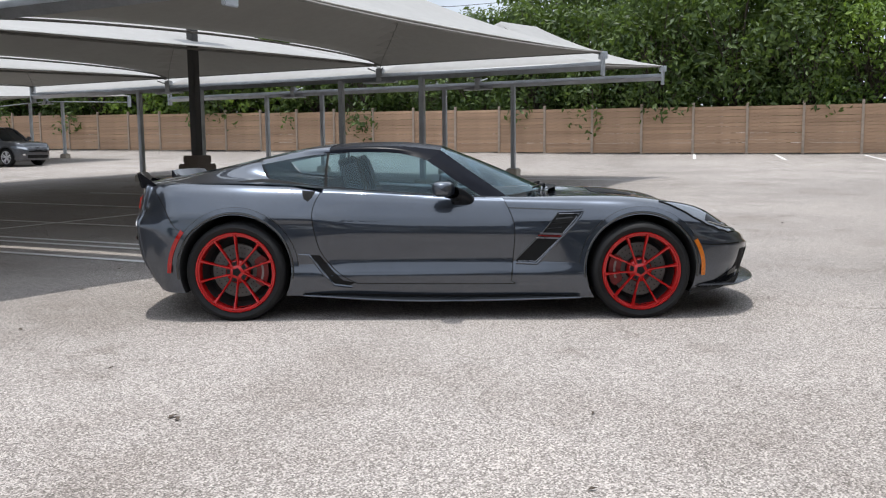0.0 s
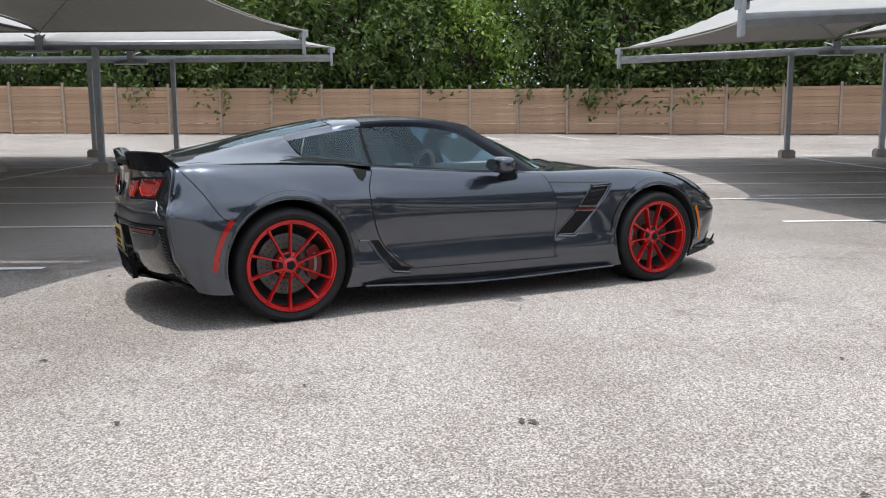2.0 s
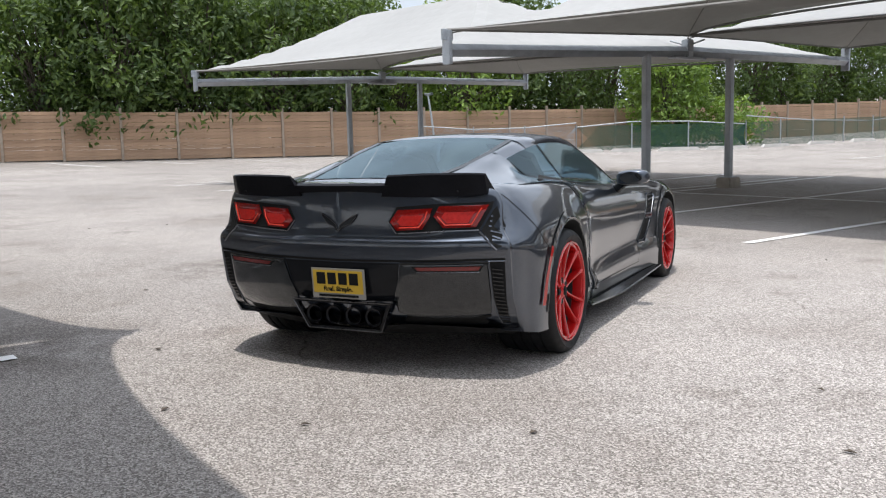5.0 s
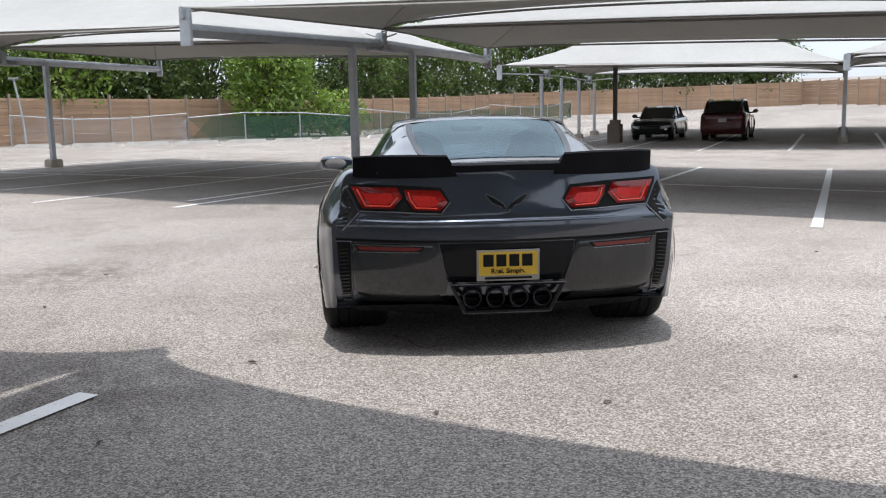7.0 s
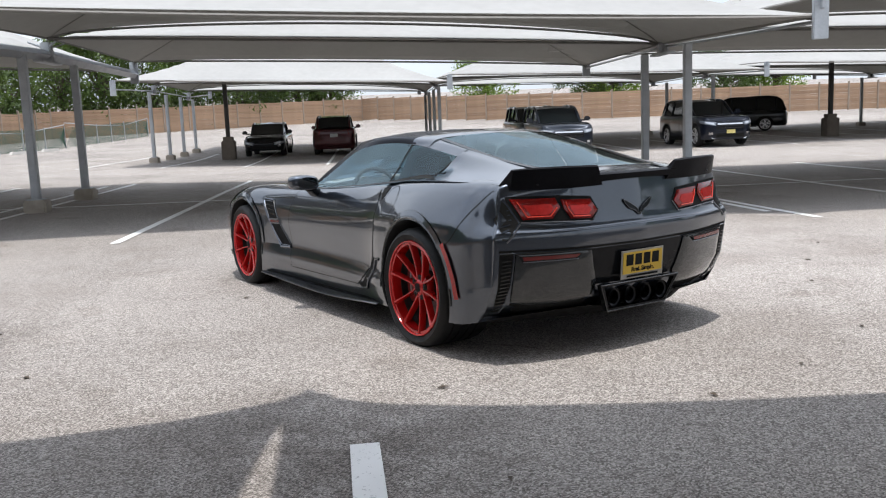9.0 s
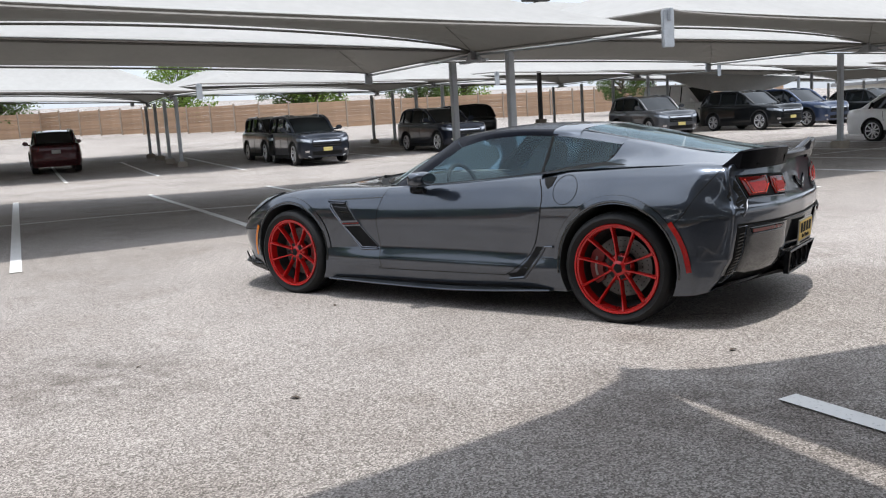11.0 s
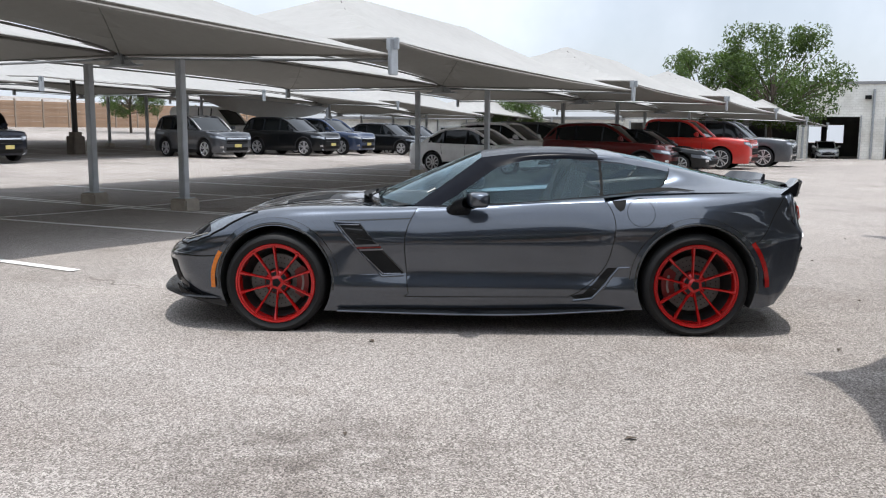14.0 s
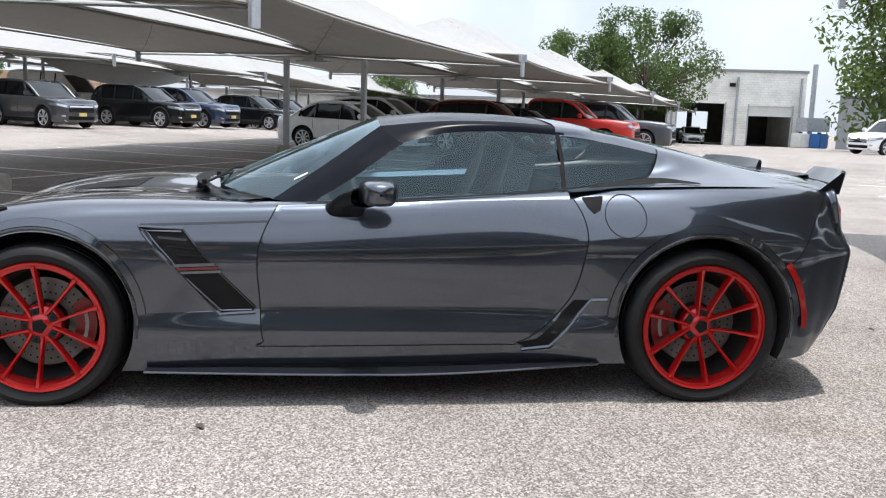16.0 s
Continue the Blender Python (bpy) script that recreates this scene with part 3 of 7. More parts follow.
canopy_row(P0 - ACROSS0 * (18.9 + 8 + 2 * HALF), [-11.7, 0, 12.7, 24.4], lambda q: 2.75 + ground_z(q.x, q.y), al=ALONG0)
C1 = Vector((26.2, -3.5, 0))
canopy_row(C1, [k * UNIT for k in range(-6, 1)], lambda q: 2.93 + ground_z(q.x, q.y), (5.0, 7.9, 10.8, 13.7), strips=(HALF, 7.0, HALF), hub=0.2, far=0.55)

def fallen_sheet():
    """A torn sheet that sags from the far canopies' cable in slack folds."""
    root = tagged(new("fallen_canopy_sheet"), "torn pale canopy sheet sagging in folds from a cable", "canopy")
    bm = bmesh.new()
    n, m = 36, 10
    vs = {}
    for i in range(n + 1):
        u = i / n
        for j in range(m + 1):
            v = j / m
            top, low = 3.12 - 0.75 * u, 3.12 - 0.75 * u - 0.75 * (4 * u * (1 - u)) ** 0.8 - 0.12
            fold = 0.10 * math.sin(17 * u + 3 * v) * v + 0.05 * math.sin(41 * u - 2 * v) * v
            vs[i, j] = bm.verts.new((14.6 - 6.8 * u, -40.4 + 0.5 * v + fold, top + (low - top) * v))
    for i in range(n):
        for j in range(m):
            bm.faces.new((vs[i, j], vs[i + 1, j], vs[i + 1, j + 1], vs[i, j + 1]))
    link("sheet", bm, M_FABRIC, root, True)
    bm = bmesh.new()
    tube_into(bm, [(14.6 - 6.8 * k / 8, -40.4, 3.13 - 0.75 * k / 8) for k in range(9)], 0.02, 6)
    link("cable", bm, M_STEEL, root)
    for x, z in ((14.6, 3.15), (7.8, 2.4)):
        bm = bmesh.new()
        g = ground_z(x, -40.4)
        soft_box(bm, (x - 0.06, -40.46, g - 0.05), (x + 0.06, -40.34, z), 0.01)
        link("post", bm, M_STEEL, root)
fallen_sheet()

# ---- stall lines ----
def stall_line(a, b, width=0.115, material=M_LINE):
    a, b = Vector(a), Vector(b)
    d = (b - a).normalized()
    n = Vector((-d.y, d.x, 0)) * width / 2
    steps = max(1, int((b - a).length / 0.6))
    bm = bmesh.new()
    prev = None
    for i in range(steps + 1):
        p = a.lerp(b, i / steps)
        z = Vector((0, 0, ground_z(p.x, p.y) + 0.008 - p.z))
        pair = [bm.verts.new(p + n + z), bm.verts.new(p - n + z)]
        if prev:
            bm.faces.new((prev[0], prev[1], pair[1], pair[0]))
        prev = pair
    return tagged(link("stall_line", bm, material), "worn white painted parking stall line", "line", "stall lines", "structure")

def stalls(first, s_values, p0, p1, centre):
    for s in s_values:
        q = first + ALONG * s
        stall_line(q + ACROSS * p0, q + ACROSS * p1)
    if centre is not None:
        stall_line(first + ALONG * min(s_values) + ACROSS * centre, first + ALONG * max(s_values) + ACROSS * centre)

stalls(E1, [8.68 + 2.85 * k for k in range(-22, 6)], -0.3, 11.6, 5.45)
for j in range(-4, 3):
    q = E1 + ALONG * (UNIT * j + 0.35)
    stall_line(q + ACROSS * 0.6, q + ACROSS * 11.0)
for k in range(-6, 7):
    q = P0 + ALONG0 * (-0.2 + 2.9 * k)
    stall_line(q - ACROSS0 * (0.48 if k >= 0 else 1.6), q - ACROSS0 * 11.8)
for s in (0.62, 0.95):
    stall_line(P0 + ALONG0 * s - ACROSS0 * 1.6, P0 + ALONG0 * s - ACROSS0 * 11.8)
stall_line(P0 + ALONG0 * -17 - ACROSS0 * 5.9, P0 + ALONG0 * 18 - ACROSS0 * 5.9)
stalls(C1, [1.5 + 2.9 * k for k in range(-24, 1)], 0.0, 11.8, None)
for k in range(9):
    q = Vector((10 + 3.1 * k, 30 - 1.9 * k, 0))
    stall_line(q, q + Vector((1.2, 4.6, 0)))

# ---- lamp posts ----
def lamp_post(x, y, yaw, tall):
    root = tagged(new("lamp_post"), "dark square steel lamp post on a stepped concrete pier", "lamp post", "lamp posts")
    g = ground_z(x, y)
    root.matrix_world = pose(x, y, g, 0, 0, yaw)
    bm = bmesh.new()
    soft_box(bm, (-0.28, -0.28, -0.05), (0.28, 0.28, 0.80), 0.03)
    link("pier", bm, M_PIER, root)
    bm = bmesh.new()
    soft_box(bm, (-0.205, -0.205, 0.80), (0.205, 0.205, 0.97), 0.02)
    link("pier_cap", bm, M_PIER, root)
    bm = bmesh.new()
    soft_box(bm, (-0.085, -0.085, 0.97), (0.085, 0.085, tall), 0.012)
    link("pole", bm, M_DARKSTEEL, root)
    bm = bmesh.new()
    soft_box(bm, (-0.7, -0.2, tall), (0.7, 0.2, tall + 0.14), 0.03)
    link("lamp_head", bm, M_DARKSTEEL, root)
    return root

for x, y in ((-5.27, 11.2), (31.0, -9.1), (17.5, -31.5)):
    lamp_post(x, y, YAW + 90, 6.5)

# ---- fences ----
def fence_panel():
    """A bay of lapped horizontal boards with its post, 2.4 m long."""
    root = tagged(new("fence_bay"), "weathered tan fence of horizontal wooden boards between posts", "fence", "fence bays")
    rng = random.Random(4)
    z = 0.06
    while z < 2.05:
        h = 0.148
        bm = bmesh.new()
        box_into(bm, (0.02, -0.012, 0), (2.38, 0.012, h))
        for v in bm.verts:
            v.co.y += -0.018 if v.co.z < h / 2 else 0.0
        o = link("board", bm, M_BOARD, root)
        o.matrix_local = pose(0, rng.uniform(-0.006, 0.006), z, rng.uniform(-1, 1), rng.uniform(-0.25, 0.25), 0)
        z += h + 0.004
    bm = bmesh.new()
    soft_box(bm, (-0.055, -0.09, -0.2), (0.055, 0.05, 2.38), 0.01)
    link("post", bm, M_POST, root)
    return root

first_bay = fence_panel()
bays = 0
def fence_run(pts):
    global bays
    for a, b in zip(pts, pts[1:]):
        a, b = Vector((*a, 0)), Vector((*b, 0))
        n = round((b - a).length / 2.4)
        yaw = math.degrees(math.atan2(b.y - a.y, b.x - a.x))
        for i in range(n):
            p = on_lot(a.lerp(b, i / n))
            m = pose(p.x, p.y, p.z - 0.02, 0, 0, yaw)
            if bays:
                copy_thing(first_bay, m)
            else:
                first_bay.matrix_world = m
            bays += 1

fence_run([(-58, 61), (20, 31), (38, 14.5), (70, -8), (74, -38), (50, -43), (36, -66), (22, -92)])
# ---- the sports car ----
CAR_X = (2.25, 2.20, 2.01, 1.72, 1.355, 0.95, 0.40, -0.55, -0.95, -1.355, -1.75, -1.925, -2.010, -2.050, -2.150, -2.185)
CAR_Y = (0, 0.45, 0.80, 0.915, 0.95, 0.935, 0.905, 0.895, 0.935, 0.957, 0.945, 0.895, 0.858, 0.815, 0.45, 0)
# height and inset at each station, level by level from the bottom up
UNDERSIDE = ((0.19, 0.19, 0.18, 0.17, 0.15, 0.14, 0.14, 0.15, 0.165, 0.18, 0.19, 0.205, 0.21, 0.23, 0.24, 0.24), (0.10, 0.10, 0.08, 0.03, 0.01, 0.02, 0.036, 0.036, 0.02, 0.01, 0.02, 0.03, 0.035, 0.08, 0.105, 0.105))
SILL_LINE = ((0.25, 0.25, 0.25, 0.24, 0.23, 0.23, 0.235, 0.235, 0.24, 0.26, 0.27, 0.27, 0.275, 0.285, 0.30, 0.30), (0.06, 0.06, 0.04, 0.01, 0, 0.008, 0.024, 0.024, 0.008, 0, 0.01, 0.02, 0.02, 0.045, 0.062, 0.062))
LOWER_DOOR = ((0.30, 0.30, 0.30, 0.295, 0.295, 0.295, 0.298, 0.293, 0.30, 0.31, 0.32, 0.33, 0.335, 0.345, 0.35, 0.35), (0.045, 0.045, 0.03, 0.005, 0, 0.002, 0.014, 0.014, 0.004, 0, 0.005, 0.015, 0.015, 0.033, 0.048, 0.048))
DOOR_CREASE = ((0.34, 0.34, 0.34, 0.35, 0.36, 0.367, 0.380, 0.372, 0.367, 0.36, 0.37, 0.38, 0.385, 0.39, 0.40, 0.40), (0.03, 0.03, 0.02, 0, 0, 0.012, 0.042, 0.042, 0.016, 0, 0, 0.01, 0.01, 0.025, 0.035, 0.035))
CREASE_TOP = ((0.37, 0.37, 0.38, 0.385, 0.395, 0.395, 0.396, 0.388, 0.395, 0.40, 0.41, 0.42, 0.425, 0.43, 0.44, 0.44), (0.02, 0.02, 0.01, 0, 0, 0.014, 0.044, 0.044, 0.018, 0, 0, 0.006, 0.006, 0.019, 0.026, 0.026))
WAIST = ((0.44, 0.45, 0.48, 0.52, 0.55, 0.55, 0.55, 0.55, 0.56, 0.55, 0.56, 0.575, 0.58, 0.59, 0.60, 0.60), (0, 0, 0, 0, 0, 0.024, 0.024, 0.028, 0.02, 0, 0, 0, 0, 0.002, 0, 0))
LEDGE = ((0.47, 0.48, 0.52, 0.58, 0.62, 0.62, 0.62, 0.625, 0.64, 0.645, 0.65, 0.655, 0.66, 0.665, 0.665, 0.665), (0.02, 0.02, 0.015, 0.005, 0.005, 0.03, 0.030, 0.032, 0.024, 0.006, 0.01, 0.004, 0.002, 0.0, 0, 0))
SHOULDER = ((0.50, 0.52, 0.57, 0.65, 0.69, 0.69, 0.69, 0.70, 0.72, 0.74, 0.745, 0.74, 0.735, 0.72, 0.70, 0.70), (0.05, 0.05, 0.04, 0.02, 0.02, 0.045, 0.046, 0.044, 0.036, 0.024, 0.036, 0.042, 0.046, 0.020, 0.018, 0.018))
BELT = ((0.535, 0.55, 0.625, 0.725, 0.785, 0.796, 0.806, 0.858, 0.884, 0.905, 0.91, 0.90, 0.895, 0.90, 0.905, 0.905), (0.13, 0.14, 0.13, 0.12, 0.115, 0.13, 0.116, 0.135, 0.155, 0.155, 0.15, 0.12, 0.10, 0.055, 0.049, 0.049))
LEVELS = (UNDERSIDE, SILL_LINE, LOWER_DOOR, DOOR_CREASE, CREASE_TOP, WAIST, LEDGE, SHOULDER, BELT)
CREST_Z = (0.55, 0.57, 0.645, 0.735, 0.80, 0.812, 0.80, 0.845, 0.885, 0.925, 0.93, 0.925, 0.915, 0.92, 0.93, 0.93)
RIDGE_Z = (0.56, 0.585, 0.65, 0.72, 0.80, 0.845, 0.845, 0.87, 0.90, 0.92, 0.93, 0.935, 0.935, 0.938, 0.94, 0.94)
RIDGE_X = (2.06, 2.03, 1.92, 1.70, 1.355, 0.95, 0.40, -0.55, -0.95, -1.355, -1.75, -1.93, -2.00, -2.04, -2.08, -2.11)

# how far forward each level's tail corner runs, and how far it draws in
LEAN = (0.11, 0.07, 0.045, 0.024, 0.018, 0.004, 0, 0, 0)
DRAW = (0, 0, 0, 0, 0, 0, 0.004, 0.035, 0.055)

def car_level(zs, ins, lean, draw):
    out = []
    for i, (x, y, z, d) in enumerate(zip(CAR_X, CAR_Y, zs, ins)):
        end = 1 if i < 2 else -1 if i > 12 else 0
        part_x = {2: 0.6, 12: -0.6, 11: -0.3}.get(i, end)
        x += lean * {11: 0.5, 12: 1, 13: 0.9, 14: 0.25}.get(i, 0)
        y += lean * {11: 0.15, 12: 0.25}.get(i, 0) - draw * (i == 13)
        out.append((x - d * part_x, y if end else y - d, z))
    return out

def body_mesh():
    levels = [car_level(z, d, lean, draw) for (z, d), lean, draw in zip(LEVELS, LEAN, DRAW)]
    top = levels[-1]
    crest = [(x + (rx - x) * 0.35, y * (0.72 if 1 < i < 13 else 0.8), z) for i, ((x, y, _), z, rx) in enumerate(zip(top, CREST_Z, RIDGE_X))]
    inner = [(x + (rx - x) * 0.7, y * 0.36, (a + b) / 2 - (0.012 if 2 < i < 6 else 0)) for i, ((x, y, _), a, b, rx) in enumerate(zip(top, CREST_Z, RIDGE_Z, RIDGE_X))]
    ridge = [(rx, 0, z) for rx, z in zip(RIDGE_X, RIDGE_Z)]
    floor = [(x * 0.96, 0, max(0.16, z)) for x, (_, _, z) in zip(CAR_X, levels[0])]
    bm = bmesh.new()
    loft_into(bm, levels + [crest, inner, ridge], 150, 66)
    loft_into(bm, [floor, levels[0]], 150, 1)
    tidy(bm, 2e-4)
    for v in bm.verts:
        if abs(v.co.y) < 3e-3:
            v.co.y = 0
    bmesh.ops.remove_doubles(bm, verts=bm.verts, dist=3e-4)
    bmesh.ops.holes_fill(bm, edges=[e for e in bm.edges if len(e.link_faces) == 1], sides=0)
    bmesh.ops.recalc_face_normals(bm, faces=bm.faces)
    return bm

def mirrored(ob):
    """Makes a half mesh whole about its middle plane."""
    bm = bmesh.new()
    bm.from_mesh(ob.data)
    bmesh.ops.delete(bm, geom=[f for f in bm.faces if all(abs(v.co.y) < 1e-3 for v in f.verts)], context="FACES_ONLY")
    twin = bmesh.ops.duplicate(bm, geom=bm.verts[:] + bm.edges[:] + bm.faces[:])["geom"]
    for v in (g for g in twin if isinstance(g, bmesh.types.BMVert)):
        v.co.y = -v.co.y
    bmesh.ops.reverse_faces(bm, faces=[g for g in twin if isinstance(g, bmesh.types.BMFace)])
    bmesh.ops.remove_doubles(bm, verts=[v for v in bm.verts if abs(v.co.y) < 1e-3], dist=5e-4)
    bm.to_mesh(ob.data)
    bm.free()

WHEELS = ((1.355, 0.935, 0.318, 0.327, 0.257), (-1.355, 0.94, 0.327, 0.337, 0.267))  # x, outer face, hub height, tyre, rim

def carve(ob, cutters):
    """Takes the cutters' shapes out of a mesh for good."""
    for c in cutters:
        m = ob.modifiers.new("cut", "BOOLEAN")
        m.object, m.operation, m.solver = c, "DIFFERENCE", "EXACT"
    bpy.context.view_layer.update()
    me = bpy.data.meshes.new_from_object(ob.evaluated_get(bpy.context.evaluated_depsgraph_get()))
    ob.modifiers.clear()
    ob.data = me
    for c in cutters:
        bpy.data.objects.remove(c)

def cutter(bm, material):
    bmesh.ops.recalc_face_normals(bm, faces=bm.faces)
    return link("cut", bm, material)

def arch_cutter(x, side, z, radius):
    bm = bmesh.new()
    turned_into(bm, [(0, 0), (radius, 0), (radius, 0.75), (0, 0.75)], 72)
    for v in bm.verts:
        v.co = Vector((v.co.x + x, (v.co.y + 0.5) * side, v.co.z + z))
    return cutter(bm, M_WELL)

def sports_car():
    root = tagged(new("sports_car"), "dark grey metallic two-door sports coupe with red wheels", "car")
    body = link("body", body_mesh(), M_PAINT, root, True)
    body.data.materials.append(M_WELL)
    cuts = []
    for x, _, z, rad, _ in WHEELS:
        cuts.append(arch_cutter(x, 1, z + 0.012, rad + 0.038))
    bm = bmesh.new()  # cockpit
    prof = [(0.60, 1.3), (-1.70, 1.3), (-1.70, 0.84), (-1.0, 0.74), (-0.85, 0.32), (0.42, 0.32), (0.60, 0.70)]
    prism_into(bm, [(x, -0.62, z) for x, z in prof], (0, 1.24, 0))
    for v in bm.verts:
        if v.co.x < -1.5:
            v.co.y *= 0.68
    cuts.append(cutter(bm, M_TRIM))
    carve(body, cuts)
    mirrored(body)
    for p in body.data.polygons:
        p.use_smooth = True
    body.data.set_sharp_from_angle(angle=radians(40))
    skin = BVHTree.FromPolygons([v.co for v in body.data.vertices], [p.vertices[:] for p in body.data.polygons])

    def on_side(x, z, lift=0.0, s=1):
        """The place on the flank at x and z."""
        hit = skin.ray_cast(Vector((x, 2.0 * s, z)), Vector((0, -s, 0)))
        return Vector((x, 0.9 * s, z)) if hit[0] is None else hit[0] + hit[1] * lift

    def on_end(y, z, lift=0.0, s=-1):
        hit = skin.ray_cast(Vector((3.0 * s, y, z)), Vector((-s, 0, 0)))
        return Vector((2.1 * s, y, z)) if hit[0] is None else hit[0] + Vector((s, 0, 0)) * lift

    def on_top(x, y, lift=0.0):
        hit = skin.ray_cast(Vector((x, y, 3)), Vector((0, 0, -1)))
        return Vector((x, y, 0.85)) if hit[0] is None else hit[0] + hit[1] * lift

    def strip(name, pts, place, width, material, parent, lift=0.0015, label="", steps=30, flat=False):
        """A thin band that follows the skin along a curve of two coordinates."""
        line = spline([(a, b, 0) for a, b in pts], steps) if not flat else [Vector((a, b, 0)) for a, b in pts]
        bm = bmesh.new()
        prev = None
        for i, p in enumerate(line):
            d = (line[min(i + 1, len(line) - 1)] - line[max(i - 1, 0)]).normalized()
            n = Vector((-d.y, d.x, 0)) * width / 2
            pair = [bm.verts.new(place(*(p + n).xy, lift)), bm.verts.new(place(*(p - n).xy, lift))]
            if prev:
                bm.faces.new((prev[0], pair[0], pair[1], prev[1]))
            prev = pair
        return part(name, bm, material, parent, label)

    def bead(name, pts, place, radius, material, parent, lift=0.0, label="", steps=0):
        """A rounded lip that follows the skin through the points."""
        flat = [Vector((a, b, 0)) for a, b in pts]
        if steps:
            flat = spline(flat, steps)
        else:
            flat = [p.lerp(q, k / 5) for p, q in zip(flat, flat[1:]) for k in range(5)] + [flat[-1]]
        bm = bmesh.new()
        tube_into(bm, [place(p.x, p.y, lift) for p in flat], radius, 6)
        return part(name, bm, material, parent, label)

    def panel(name, outline, place, material, parent, lift=0.004, label="", cells=0.05, bulge=0.0, reach=0.06):
        """A filled panel on the skin inside an outline of two coordinates, with an edge that dips into the skin;
        bulge: how far it swells between its edges, within reach of them."""
        ring = [Vector((a, b, 0)) for a, b in outline]

        def swell(c):
            if not bulge:
                return 0.0
            gap = min((c - a - (b - a) * max(0, min(1, (c - a).dot(b - a) / max((b - a).length_squared, 1e-9)))).length for a, b in zip(ring, ring[1:] + ring[:1]))
            f = min(1, gap / reach)
            return bulge * (1 - (1 - f) ** 2)

        bm = bmesh.new()
        loop = [bm.verts.new((a, b, 0)) for a, b in outline]
        bm.faces.new(loop)
        for axis in (0, 1):
            lo, hi = min(p[axis] for p in outline), max(p[axis] for p in outline)
            k = lo + cells
            while k < hi - 0.005:
                co, no = [0, 0, 0], [0, 0, 0]
                co[axis], no[axis] = k, 1
                bmesh.ops.bisect_plane(bm, geom=bm.verts[:] + bm.edges[:] + bm.faces[:], plane_co=co, plane_no=no)
                k += cells
        border = [e for e in bm.edges if len(e.link_faces) == 1]
        flat = {v: v.co.copy() for v in bm.verts}
        skirt = {}
        for e in border:
            for v in e.verts:
                if v not in skirt:
                    skirt[v] = None
        for v in list(skirt):
            skirt[v] = bm.verts.new(place(flat[v].x, flat[v].y, -0.006))
        for e in border:
            a, b = e.verts
            bm.faces.new((a, b, skirt[b], skirt[a]))
        for v, c in flat.items():
            v.co = place(c.x, c.y, lift + swell(c))
        return part(name, bm, material, parent, label)

    # --- flanks: door, seams, vents, markers, fuel flap ---
    for s in (1, -1):
        side = lambda x, z, lift=0.0, s=s: on_side(x, z, lift, s)
        door_edge = [(0.44, 0.80), (0.49, 0.70), (0.515, 0.60), (0.505, 0.42), (0.49, 0.26), (0.44, 0.235), (-0.45, 0.24), (-0.56, 0.25), (-0.69, 0.335), (-0.78, 0.45), (-0.82, 0.575), (-0.838, 0.70), (-0.825, 0.78), (-0.79, 0.85)]
        rim = [p for p in door_edge]
        dense = [(p.x, p.y) for p in spline([(a, b, 0) for a, b in rim], 70)]
        door = panel("door", dense, side, M_PAINT, body, 0.0022, cells=0.045)
        strip("door_seam", rim, side, 0.011, M_BLACK, body, 0.0012, steps=90)
        strip("sill_trim", [(0.93, 0.155), (0.3, 0.15), (-0.3, 0.155), (-0.9, 0.175)], side, 0.012, M_BLACK, body, 0.002)
        # door handle scoop; a flat black panel stands for the shade in its recess
        panel("door_handle", [(-0.828, 0.858), (-0.918, 0.866), (-0.90, 0.812), (-0.872, 0.795), (-0.846, 0.822)], side, M_BLACK, body, 0.003, cells=0.02)
        # front fender vent; a flat black panel stands for the shade inside
        vent = panel("fender_vent", [(0.955, 0.703), (0.80, 0.698), (0.70, 0.575), (0.525, 0.392), (0.535, 0.378), (0.66, 0.376), (0.815, 0.545)], side, M_BLACK, body, 0.0025, cells=0.03)
        bead("vent_frame", [(0.805, 0.708), (0.975, 0.714), (0.90, 0.622), (0.825, 0.545), (0.665, 0.366), (0.525, 0.372)], side, 0.008, M_PAINT, vent, 0.006)
        bead("vent_edge", [(0.812, 0.696), (0.945, 0.698), (0.86, 0.60), (0.818, 0.552)], side, 0.0035, M_EDGE, vent, 0.009)
        bead("vent_edge", [(0.79, 0.515), (0.66, 0.384), (0.54, 0.385)], side, 0.0035, M_EDGE, vent, 0.009)
        bead("vent_frame", [(0.525, 0.392), (0.70, 0.575), (0.805, 0.704)], side, 0.004, M_PAINT_SHADED, vent, 0.003)
        for k in range(3):
            strip("vent_fin", [(0.90 - 0.035 * k, 0.675 - 0.032 * k), (0.79 - 0.03 * k, 0.665 - 0.032 * k)], side, 0.008, M_CARBON, vent, 0.008, flat=True)
        strip("vent_bar", [(0.84, 0.566), (0.682, 0.572)], side, 0.012, M_EDGE, vent, 0.014, flat=True)
        strip("vent_bar", [(0.826, 0.552), (0.670, 0.558)], side, 0.010, M_LAMP_DEEP, vent, 0.014, "red stripe of a badge", flat=True)
        strip("vent_bar", [(0.812, 0.538), (0.658, 0.544)], side, 0.010, M_EDGE, vent, 0.014, flat=True)
        # the crease's shade is laid on as a strip of darkened paint
        strip("fender_crease", [(0.97, 0.722), (0.78, 0.728), (0.60, 0.735), (0.48, 0.74)], side, 0.009, M_PAINT_SHADED, body, 0.001)
        # rear quarter scoop ahead of the wheel, its inner shade a black panel
        panel("side_scoop", [(-0.56, 0.245), (-0.64, 0.262), (-0.72, 0.34), (-0.795, 0.435), (-0.86, 0.437), (-0.78, 0.34), (-0.70, 0.245), (-0.60, 0.225)], side, M_BLACK, body, 0.003)
